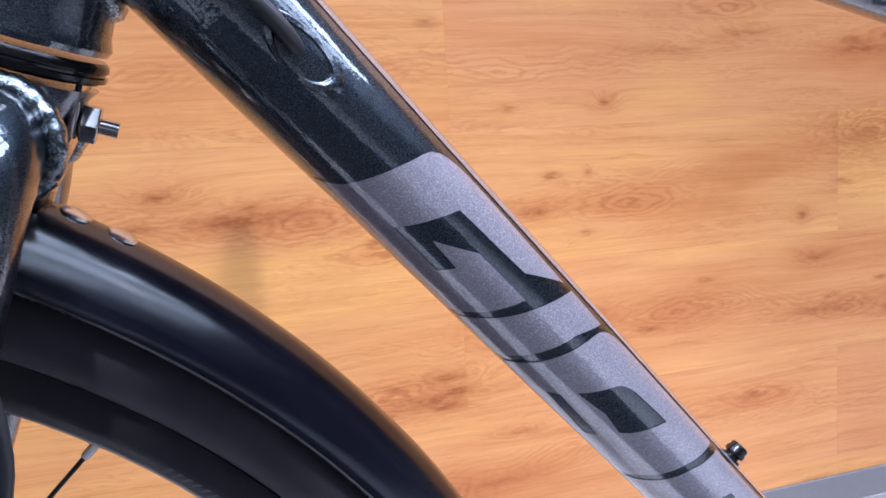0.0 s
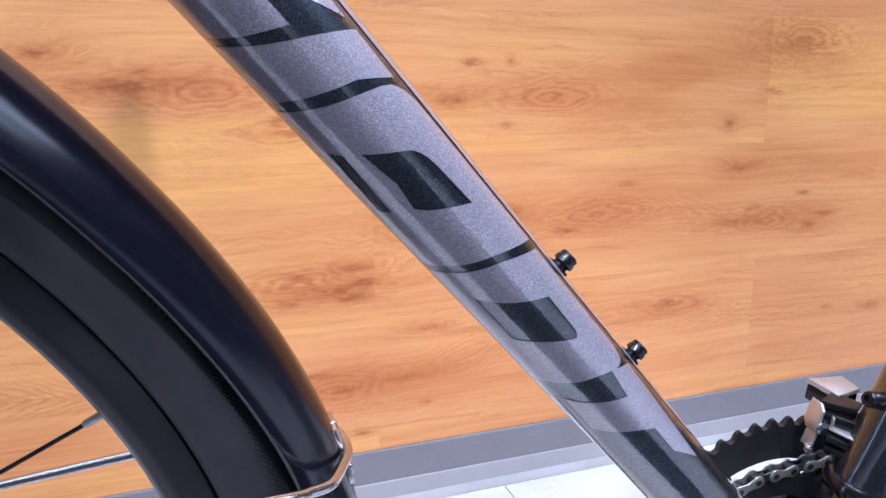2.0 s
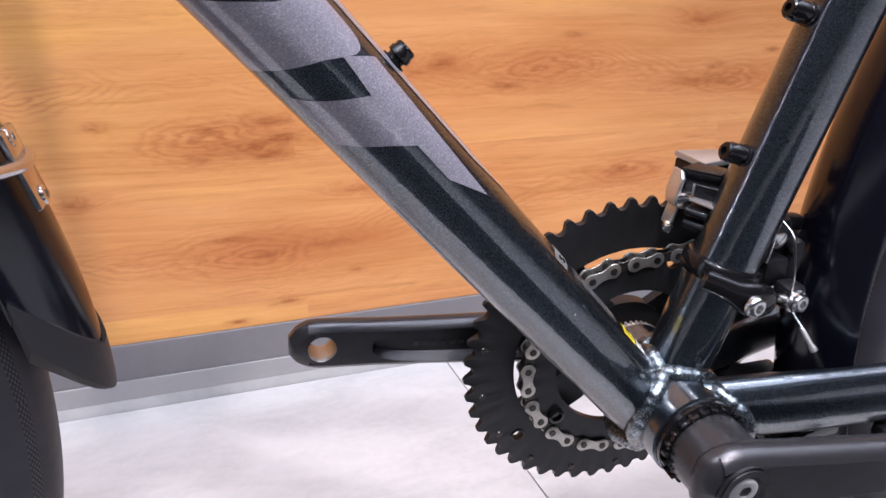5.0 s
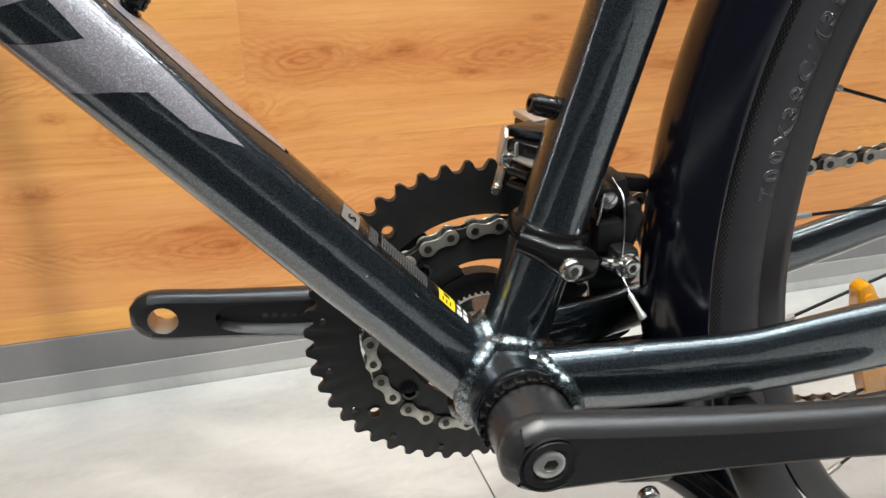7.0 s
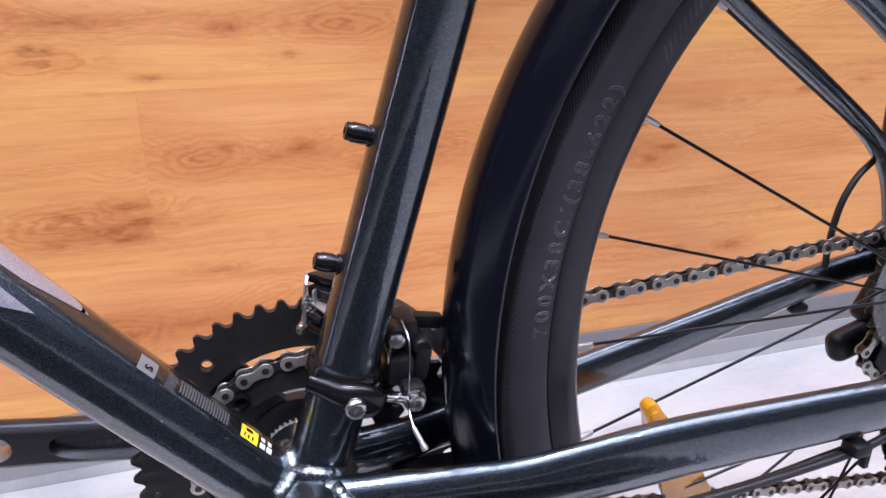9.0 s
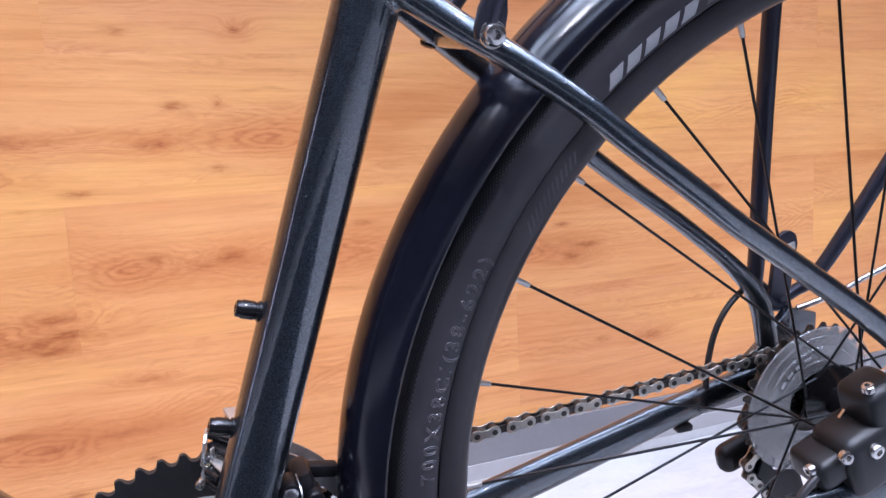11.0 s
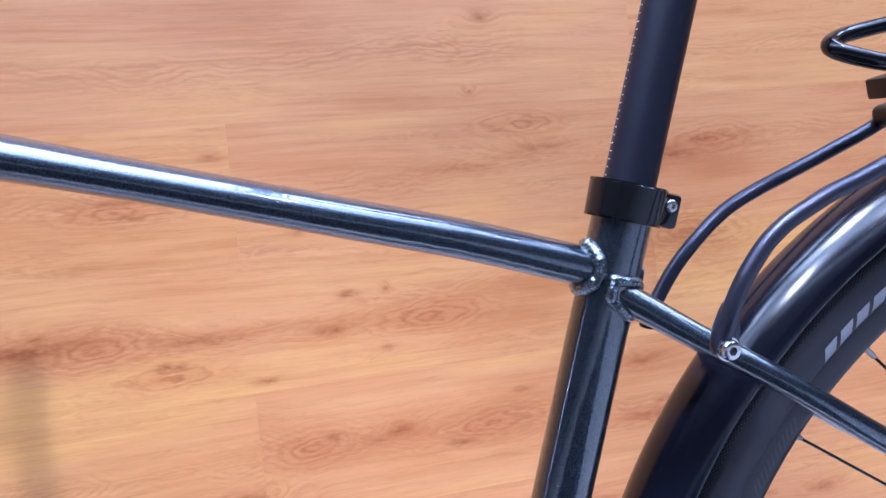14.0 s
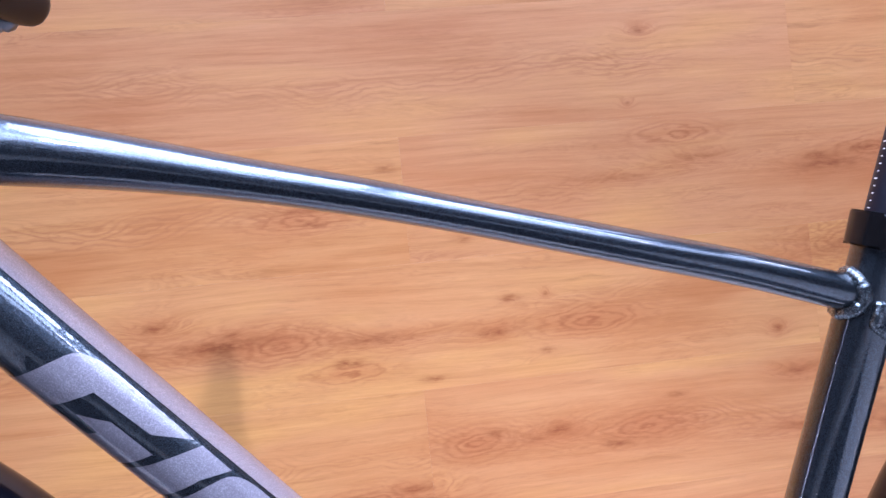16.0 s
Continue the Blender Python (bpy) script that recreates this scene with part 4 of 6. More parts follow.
label_patch("size_label", ((0.111, 58), (0.121, 84)), LABEL_GREY, 0.0003, "small grey size label")
bm = BM()
text_mesh(bm, "S", 0.0060, lambda x, y, z: on_down(0.1135 + y, 64 + math.degrees(x / 0.021), 0.0005 + z))
part("size_mark", bm, BLACK, down_tube, "dark letter S", smooth=False)
for k in range(6):
    label_patch("print_line", ((0.1045 - 0.0009 * k, 58), (0.1049 - 0.0009 * k, 86)), DULL_PRINT, 0.0003)
for k in range(18):
    label_patch("print_line", ((0.0965 - 0.0017 * k, 64), (0.0974 - 0.0017 * k, 88)), DULL_PRINT, 0.0003)
label_patch("warning_label", ((0.0480, 64), (0.0592, 88)), YELLOW, 0.0003, "yellow warning label")
for k in range(3):
    label_patch("print_bar", ((0.0512 + 0.0026 * k, 67), (0.0519 + 0.0026 * k, 74)), BLACK, 0.0005)
label_patch("print_bar", ((0.0520, 78), (0.0562, 84)), BLACK, 0.0005)
for k in range(2):
    label_patch("white_mark", ((0.0385 + 0.0045 * k, 66), (0.0420 + 0.0045 * k, 75)), WHITE, 0.0003)
    label_patch("white_mark", ((0.0390 + 0.0045 * k, 78), (0.0415 + 0.0045 * k, 86)), WHITE, 0.0003)

# cable port high on the down tube
bm = BM()
port = on_down(0.5535, 12)
pn = (DOWN_UP * math.sin(radians(12)) - Vector((0, 1, 0)) * math.cos(radians(12))).normalized()
T = Matrix.Translation(port) @ axes_to(pn, DOWN_DIR)
ringo = []
for rr, h in ((1.0, -0.002), (1.0, 0.0006), (0.90, 0.0015), (0.74, 0.0012), (0.62, -0.0004), (0.50, -0.006)):
    ringo.append([bm.verts.new(T @ Vector((0.0162 * rr * math.cos(a), 0.0078 * rr * math.sin(a), h - 0.0030 * (math.sin(a) * rr) ** 2))) for a in (2 * math.pi * k / 40 for k in range(40))])
for A, B in zip(ringo, ringo[1:]):
    for k in range(40):
        bm.faces.new((A[k], A[(k + 1) % 40], B[(k + 1) % 40], B[k]))
port_lip = part("cable_port", bm, PAINT, frame_ob, "oval cable port with a raised painted lip")
# dark disc that gives the open port its inner shade by colour
bm = BM()
bm.faces.new([bm.verts.new(T @ Vector((0.0100 * math.cos(2 * math.pi * k / 32), 0.0048 * math.sin(2 * math.pi * k / 32), -0.0040))) for k in range(32)])
part("port_shade", bm, RING, port_lip, "dark disc in place of the shade inside the port")
bm = BM()
q = port + pn * -0.003
tube(bm, [(*q, 0.0027), (*(q + DOWN_DIR * 0.010 + pn * 0.006), 0.0027), (*(q + DOWN_DIR * 0.04 + pn * 0.012), 0.0027), (*(q + DOWN_DIR * 0.09 + pn * 0.020 + Vector((0, 0, 0.02))), 0.0027),
          (*(q + DOWN_DIR * 0.13 + pn * 0.03 + Vector((0.0, 0, 0.06))), 0.0027), (-0.46, -0.03, 0.90, 0.0027)], 12, 8)
part("cable", bm, HOSE, bike, "black cable entering the frame")

# seat collar and post
bm = BM()
SA = BB + SEAT_DIR * 0.4020
tube(bm, [(*SA, 0.0200), (*(SA + SEAT_DIR * 0.0200), 0.0206)], 36, 1)
bmesh.ops.bevel(bm, geom=[e for e in bm.edges if len(e.link_faces) == 2 and any(len(f.verts) > 6 for f in e.link_faces)], offset=0.0012, segments=2, affect="EDGES")
back = Vector((0.9622, 0, -0.2725))
T = Matrix.Translation(SA + SEAT_DIR * 0.0098 + back * 0.0190) @ axes_to(SEAT_DIR, back)
block(bm, (0.018, 0.017, 0.0185), T, 0.0025)
collar = part("seat_collar", bm, BLACK, bike, "glossy black seat clamp")
bm = BM()
bolt(bm, SA + SEAT_DIR * 0.0125 + back * 0.0215 + Vector((0, -0.0085, 0)), (0, -1, 0), 0.0036, 0.002)
part("clamp_bolt", bm, STEEL, collar, "steel clamp bolt")
bm = BM()
tube(bm, [(*(BB + SEAT_DIR * 0.36), 0.0138), (*(BB + SEAT_DIR * 0.66), 0.0138)], 36, 1)
post = part("seatpost", bm, POST, bike, "satin black seatpost with a printed scale")
for k in range(46):
    s = 0.4195 + 0.0042 * k
    w = 7 if k % 5 == 0 else 4
    bm = BM()
    wrap_patch(bm, [[(s, 118), (s, 118 + w * 2), (s + 0.0006, 118 + w * 2), (s + 0.0006, 118)]],
               lambda s, a: BB + SEAT_DIR * s + SEAT_FRONT * (0.01405 * -math.cos(radians(a + 60))) - Vector((0, 1, 0)) * (0.01405 * math.sin(radians(a + 60))), step=0.0006)
    part("scale_mark", bm, WHITE, post)

# saddle, out of the picture above the post
bm = BM()
sadd = BB + SEAT_DIR * 0.68
tube(bm, [(sadd.x - 0.15, 0, sadd.z + 0.03, 0.016, 0.018), (sadd.x - 0.08, 0, sadd.z + 0.03, 0.022, 0.028), (sadd.x + 0.03, 0, sadd.z + 0.032, 0.026, 0.055), (sadd.x + 0.10, 0, sadd.z + 0.04, 0.026, 0.08), (sadd.x + 0.125, 0, sadd.z + 0.045, 0.02, 0.07)], 24, 6)
part("saddle", bm, PLASTIC, bike, "black saddle")


# wheels
def wheel(name, centre, m, first, rear):
    Tc = m @ Matrix.Translation(centre)
    bm = BM()
    lathe(bm, [(0.3150, -0.0120), (0.3152, -0.0100), (0.311, -0.0100), (0.309, -0.0095), (0.309, 0.0095), (0.311, 0.0100), (0.3152, 0.0100), (0.3150, 0.0120),
               (0.305, 0.0126), (0.299, 0.0108), (0.2955, 0.006), (0.2950, 0.0), (0.2955, -0.006), (0.299, -0.0108), (0.305, -0.0126)],
          (0, 0, 0), (0, 1, 0), 144, closed=True, m=Tc)
    w = part(name, bm, RIM, bike, "black-rimmed wheel with black spokes", sharp=50)
    bm = BM()
    n = 40
    prof = []
    for k in range(n + 1):
        a = -2.2 + 4.4 * k / n
        rr = 0.0193
        bulge = rr * (1.0 - 0.04 * math.cos(2 * a))
        prof.append((0.3290 + bulge * math.cos(a) * 1.03, bulge * math.sin(a)))
    # the bead turns in sharply above the rim's edge
    prof = [(0.3166, -0.0100), (0.3169, -0.0128)] + prof + [(0.3169, 0.0128), (0.3166, 0.0100)]
    lathe(bm, prof, (0, 0, 0), (0, 1, 0), 180, m=Tc, uv=True, caps=False)
    tyre = part("tyre", bm, RUBBER, w, "black rubber tyre with a dotted shoulder", sharp=80)
    # moulded line along each bead
    bm = BM()
    for side in (-1, 1):
        lathe(bm, [(0.3182, side * 0.0142), (0.3188, side * 0.0160), (0.3196, side * 0.0163), (0.3202, side * 0.0150)], (0, 0, 0), (0, 1, 0), 144, closed=True, m=Tc)
    part("bead_line", bm, RUBBER, tyre)
    bm = BM()
    if rear:
        prof = [(0.005, -0.062), (0.009, -0.060), (0.009, -0.048), (0.024, -0.046), (0.024, -0.040), (0.014, -0.038), (0.0245, -0.034), (0.0245, -0.031), (0.012, -0.026), (0.012, 0.012), (0.0245, 0.018), (0.0245, 0.021), (0.016, 0.024), (0.016, 0.05), (0.008, 0.06)]
    else:
        prof = [(0.005, -0.048), (0.009, -0.046), (0.022, -0.044), (0.022, -0.039), (0.014, -0.036), (0.0245, -0.026), (0.0245, -0.023), (0.011, -0.018), (0.011, 0.026), (0.0195, 0.030), (0.0195, 0.033), (0.009, 0.036), (0.006, 0.048)]
    lathe(bm, prof, (0, 0, 0), (0, 1, 0), 32, m=Tc)
    part("hub", bm, BLACK, w, "black hub")
    fl = {-1: -0.032, 1: 0.019} if rear else {-1: -0.024, 1: 0.031}
    step = 2 * math.pi / 28
    made = {}
    for k in range(28):
        side = 1 if k % 2 else -1
        lead = -1 if (k // 2) % 2 else 1
        key = (side, lead)
        ang = radians(first) + k * step
        # built pointing along +x, then turned about the axle
        turn = Matrix.Rotation(-ang, 4, "Y")
        if key not in made:
            h = 1.25 * lead
            hub_end = Vector((0.0215 * math.cos(h), fl[side], 0.0215 * math.sin(h)))
            rim_end = Vector((0.2955, 0.002 * side, 0.0))
            dirv = (rim_end - hub_end).normalized()
            bm = BM()
            rod(bm, hub_end, rim_end - dirv * 0.009, 0.00095, 8)
            a = part("spoke", bm, SPOKE, w)
            bm = BM()
            lathe(bm, [(0.0013, -0.0105), (0.0017, -0.0100), (0.0018, 0.0), (0.0022, 0.001)], rim_end, dirv, 10)
            b = part("nipple", bm, ALU, w)
            made[key] = (a, b)
            a.matrix_basis = b.matrix_basis = Tc @ turn
        else:
            a, b = made[key]
            share("spoke", a, Tc @ turn, w)
            share("nipple", b, Tc @ turn, w)
    return w, tyre, Tc


rear_wheel, rear_tyre, RT = wheel("rear_wheel", REAR_HUB, ASKEW, 103.6, True)
front_wheel, front_tyre, FT = wheel("front_wheel", FRONT, STEER, 38.0, False)


def on_tyre(T, ang, r, lift=0.0):
    """On the near side wall of a tyre: degrees from the rear, radius from the axle."""
    a = radians(ang)
    bulge = 0.0193
    for _ in range(4):
        q = math.acos(max(-1.0, min(1.0, (r - 0.3290) / (1.03 * bulge))))
        bulge = 0.0193 * (1.0 - 0.04 * math.cos(2 * q))
    return T @ Vector((r * math.cos(a), -bulge * math.sin(q) - lift, r * math.sin(a)))


# moulded size lettering on the rear tyre
def tyre_text(T, body, start, r, size, mat, depth, lab):
    bm = BM()
    text_mesh(bm, body, size, lambda x, y, z: on_tyre(T, start - math.degrees(x / r), r + y - size * 0.35, z), depth, 0.0, 1.42, depth)
    part("moulded_lettering", bm, mat, rear_tyre, lab, smooth=False)


RUBBER_PLAIN = simple("raised_rubber", (0.075, 0.070, 0.082), 0.30, scale=200)
tyre_text(RT, "700X38C/(38-622)", 177.4, 0.3243, 0.0124, RUBBER_PLAIN, 0.00042, "raised black size lettering")


def tyre_bar(a0, a1, r0, r1, mat, slant=0.0, T=RT, owner=None, lab="", flat=False):
    bm = BM()
    n = max(3, int(abs(a1 - a0) / 0.5))
    prev = None
    for k in range(n + 1):
        a = a0 + (a1 - a0) * k / n
        row = []
        for j in range(5):
            r, q = r0 + (r1 - r0) * j / 4, a - slant * j / 4
            at_rim = T @ Vector((r * math.cos(radians(q)), -0.0126, r * math.sin(radians(q))))
            row.append(bm.verts.new(at_rim if flat else on_tyre(T, q, r, 0.00035)))
        if prev:
            for j in range(4):
                bm.faces.new((prev[j], prev[j + 1], row[j + 1], row[j]))
        prev = row
    part("print_bar", bm, mat, owner or rear_tyre, lab)


# plain bars where the tyre carries a printed name
for k in range(5):
    a = 134.6 - 2.35 * k
    tyre_bar(a, a - 1.75, 0.3192, 0.3270, GREY_PRINT, 0.9, lab="pale grey printed bar")
tyre_bar(122.0, 113.0, 0.3195, 0.3275, DULL_PRINT, 0.6, lab="dull grey printed band")
for k in range(3):
    a = 110.6 - 2.5 * k
    tyre_bar(a, a - 1.8, 0.3185, 0.3285, GREY_PRINT if k < 2 else DULL_PRINT, 0.8)
for k in range(12):
    a = 150.0 - 0.75 * k
    tyre_bar(a, a - 0.30, 0.3045, 0.3100, DIM_PRINT, 0.9, RT, rear_wheel, flat=True)
for k in range(9):
    a = 47.0 - 0.75 * k
    tyre_bar(a, a - 0.30, 0.3005, 0.3032, DULL_PRINT, 0.5, FT, front_wheel, flat=True)


# mudguards
def mudguard(name, T, a0, a1, lab, r=0.3719):
    bm = BM()
    out, inn = [], []
    for k in range(17):
        t = -1 + 2 * k / 16
        y = 0.0275 * t
        drop = 0.0200 * abs(t) ** 2.3
        out.append((r - drop, y))
        inn.append((r - drop - 0.0018, y * 0.955))
    prof = out + [(r - 0.0207, 0.0272)] + inn[::-1] + [(r - 0.0207, -0.0272)]
    lathe(bm, prof, (0, 0, 0), (0, -1, 0), 110, closed=True, m=T, arc=(radians(a0), radians(a1)))
    return part(name, bm, FENDER, bike, lab, sharp=60)


def spread(deg):
    """How far the front mudguard stands out from its circle: its tip is bent away from the tyre."""
    return float(np.interp(deg, [3, 10, 18, 24, 30, 37, 46, 60], [0.0059, 0.0052, 0.0042, 0.0022, 0.0004, -0.0010, -0.0010, 0.0]))


def bend(T, co, swept):
    """Moves a point of the front mudguard outwards by spread() and sweeps its tip back at the sides by so many degrees."""
    q = T.inverted() @ co
    ang, r = math.degrees(math.atan2(q.z, q.x)), math.hypot(q.x, q.z)
    ang += swept * min(1.0, max(0.0, (13.0 - ang) / 9.0)) * (abs(q.y) / 0.0285) ** 2.2
    r += spread(ang)
    return T @ Vector((r * math.cos(radians(ang)), q.y, r * math.sin(radians(ang))))


rear_guard = mudguard("rear_mudguard", RT, -8, 212, "satin black rear mudguard", 0.3712)
GT = STEER @ Matrix.Translation((-0.6386, -0.006, 0.3267))
front_guard = mudguard("front_mudguard", GT, 2.2, 150, "satin black front mudguard", 0.3747)
for v in front_guard.data.vertices:
    v.co = bend(GT, v.co, 6.2)

bm = BM()
tube(bm, [(0.452, 0.058, 0.4005, 0.0024), (0.4804, 0.050, 0.4119, 0.0024), (0.5005, 0.050, 0.4195, 0.0024), (0.5215, 0.050, 0.4266, 0.0024), (0.66, 0.045, 0.472, 0.0024), (0.786, 0.030, 0.512, 0.0024)], 10, 6)
part("stay", bm, STEEL, rear_guard, "bright steel wire stay")


# fittings of the front mudguard
def on_guard(T, deg, r=0.3747, y=0.0):
    a = radians(deg)
    r += spread(deg)
    return T @ Vector((r * math.cos(a), y, r * math.sin(a)))


def out_of(T, deg):
    a = radians(deg)
    return (T.to_3x3() @ Vector((math.cos(a), 0, math.sin(a)))).normalized()


for deg in (57.9, 55.5):
    bm = BM()
    lathe(bm, [(0.0052, 0.0), (0.0050, 0.0008), (0.0036, 0.0016), (0.0012, 0.0019)], on_guard(GT, deg, 0.3745), out_of(GT, deg), 18)
    part("rivet", bm, STEEL, front_guard, "domed steel rivet")
# rubber flap at the tip
bm = BM()
out, inn = [], []
for k in range(13):
    t = -1 + 2 * k / 12
    out.append((0.3760 - 0.0200 * abs(t) ** 2.3, 0.0285 * t))
    inn.append((0.3734 - 0.0200 * abs(t) ** 2.3, 0.0265 * t))
lathe(bm, out + inn[::-1], (0, 0, 0), (0, -1, 0), 18, closed=True, m=GT, arc=(radians(-0.4), radians(3.0)))
for v in bm.verts:
    v.co = bend(GT, v.co, 6.2)
part("flap", bm, FLAP, front_guard, "dark grey rubber flap")
# wire stay with its clip
bm = BM()
dg = 14.7
half = [(0.10, -0.066, 0.180), (0.20, -0.062, 0.152), (0.291, -0.058, 0.1257), (0.3205, -0.050, 0.1174), (0.3376, -0.045, 0.1123), (0.3450, -0.040, 0.1087),
        (0.3545, -0.034, 0.1055), (0.3620, -0.021, 0.1022), (0.3675, -0.0095, 0.1000)]
far_half = [(0.3665, 0.0095, 0.0985), (0.3580, 0.021, 0.0960), (0.3440, 0.0305, 0.0910), (0.300, 0.040, 0.084), (0.20, 0.050, 0.070), (0.10, 0.060, 0.055)]
rows = [(*(GT @ Vector(p)), 0.0023) for p in half + [(0.3684, 0.0, 0.0990)] + far_half]
tube(bm, rows, 12, 8, ref=(0, 0, 1))
stay = part("stay", bm, STEEL, front_guard, "bright steel wire stay")
bm = BM()
block(bm, (0.010, 0.016, 0.030), Matrix.Translation(on_guard(GT, dg, 0.3740)) @ Matrix.Rotation(radians(-dg), 4, "Y") @ Matrix.Diagonal((0.35, 1, 1, 1)), 0.001)
part("clip", bm, STEEL, front_guard, "steel stay clip")
for deg in (16.45, 12.95):
    bm = BM()
    bolt(bm, on_guard(GT, deg, 0.3738), out_of(GT, deg), 0.0040, 0.0030, 0.0050)
    part("clip_bolt", bm, STEEL, front_guard)

# fork
bm = BM()
lathe(bm, [(0.0225, -0.003), (0.0246, -0.002), (0.0248, -0.0004), (0.0240, 0.0), (0.0240, 0.0008), (0.0248, 0.0012), (0.0246, 0.003), (0.0235, 0.0042)], HEAD_AT, HEAD_DIR, 40)
headset = part("headset", bm, BLACK, bike, "black headset ring")
bm = BM()
lathe(bm, [(0.014, -0.050), (0.0165, -0.046), (0.0178, -0.034), (0.0182, -0.018), (0.0205, -0.009), (0.0230, -0.005)], HEAD_AT, HEAD_DIR, 40, m=STEER)
fork = part("fork", bm, PAINT, bike, "glossy dark green fork")
LEG = [(-0.452, 0.010, 0.672, 0.014, 0.014), (-0.455, 0.030, 0.671, 0.0155, 0.0155), (-0.460, 0.045, 0.660, 0.0165, 0.0155), (-0.470, 0.0525, 0.630, 0.0165, 0.0145),
       (-0.505, 0.0535, 0.530, 0.0155, 0.0135), (-0.560, 0.0540, 0.42, 0.0125, 0.011), (-0.630, 0.0545, 0.345, 0.010, 0.008)]
for side in (-1, 1):
    bm = BM()
    tube(bm, [(x, y * side, z, a, b) for x, y, z, a, b in LEG], 28, 8, m=STEER)
    part("fork_leg", bm, PAINT, fork)
    bm = BM()
    N = 96
    rings = []
    for k in range(N):
        a = 2 * math.pi * k / N
        c = Vector((-0.4545, 0.0265 * side, 0.6715))
        p = c + Vector((0.0165 * math.cos(a), side * 0.004 * math.cos(2 * a), 0.0165 * math.sin(a)))
        rr = 0.0036 * (0.92 + 0.16 * abs(math.sin(k / N * 20 * math.pi)))
        er = (p - c).normalized()
        rings.append([bm.verts.new(STEER @ (p + er * (rr * math.cos(b)) + Vector((0, rr * 1.3 * math.sin(b), 0)))) for b in (2 * math.pi * j / 8 for j in range(8))])
    for i in range(N):
        A, B = rings[i], rings[(i + 1) % N]
        for j in range(8):
            bm.faces.new((A[j], A[(j + 1) % 8], B[(j + 1) % 8], B[j]))
    part("weld", bm, WELD, fork, sharp=80)
# bolt and bracket that hold the mudguard behind the crown
rear_dir = Vector((0.9455, 0, -0.3256))
c0 = HEAD_AT + HEAD_DIR * -0.0155 + rear_dir * 0.0050
bm = BM()
rod(bm, c0, c0 + rear_dir * 0.0260, 0.0027, m=STEER)
part("crown_bolt", bm, STEEL, fork, "steel crown bolt")
bm = BM()
lathe(bm, [(0.0075, 0.0), (0.0082, 0.001), (0.0082, 0.008), (0.0072, 0.009)], c0 + rear_dir * 0.004, rear_dir, 24, m=STEER)
part("spacer", bm, STEEL, fork, "steel spacer")
bm = BM()
T = STEER @ Matrix.Translation(c0 + rear_dir * 0.0175) @ axes_to(rear_dir)
prism(bm, [(0.0066 * math.cos(k * math.pi / 3), 0.0066 * math.sin(k * math.pi / 3)) for k in range(6)], 0.0055, T, 0.0006)
part("nut", bm, STEEL, fork, "hexagonal steel nut")
bm = BM()
pa = STEER @ (c0 + rear_dir * 0.0138 + Vector((0.0035, 0, 0.0115)))
pb = on_guard(GT, 59.5, 0.3777)
for a_, b_ in ((pa, (pa + pb) / 2 + Vector((0.002, 0, 0))), ((pa + pb) / 2 + Vector((0.002, 0, 0)), pb)):
    d_ = b_ - a_
    T = Matrix.Translation((a_ + b_) / 2) @ axes_to(d_, (0, 1, 0))
    block(bm, (0.016, 0.0022, d_.length + 0.001), T, 0.0005)
part("bracket", bm, STEEL, front_guard, "bent steel mudguard bracket")
bm = BM()
block(bm, (0.014, 0.018, 0.003), Matrix.Translation(on_guard(GT, 60.4, 0.3757)) @ Matrix.Rotation(radians(-60.0 + 90), 4, "Y"), 0.001)
part("bracket_seat", bm, PLASTIC, front_guard)
# front brake hose beside the fork leg
bm = BM()
tube(bm, [(-0.50, -0.075, 0.90, 0.0026), (-0.492, -0.085, 0.78, 0.0026), (-0.468, -0.080, 0.68, 0.0026), (-0.4555, -0.0765, 0.622, 0.0026), (-0.462, -0.0745, 0.575, 0.0026), (-0.51, -0.072, 0.50, 0.0026), (-0.57, -0.07, 0.42, 0.0026)], 12, 8, m=STEER)
part("brake_hose", bm, HOSE, bike, "black brake hose")

# bar and stem, mostly out of the picture
bm = BM()
lathe(bm, [(0.0205, 0.152), (0.0205, 0.162), (0.0165, 0.166), (0.0165, 0.215), (0.014, 0.217)], HEAD_AT, HEAD_DIR, 30)
tube(bm, [(-0.388, 0, 0.872, 0.017), (-0.43, 0, 0.890, 0.016), (-0.462, 0, 0.900, 0.017)], 20, 4)
stem = part("stem", bm, BLACK, bike, "black stem")
bm = BM()
tube(bm, [(-0.430, -0.30, 0.897, 0.011), (-0.455, -0.12, 0.900, 0.012), (-0.470, 0, 0.900, 0.0155), (-0.455, 0.12, 0.900, 0.012), (-0.430, 0.30, 0.897, 0.011)], 20, 6, ref=(0, 0, 1), m=STEER)
bar = part("handlebar", bm, BLACK, bike, "black handlebar")
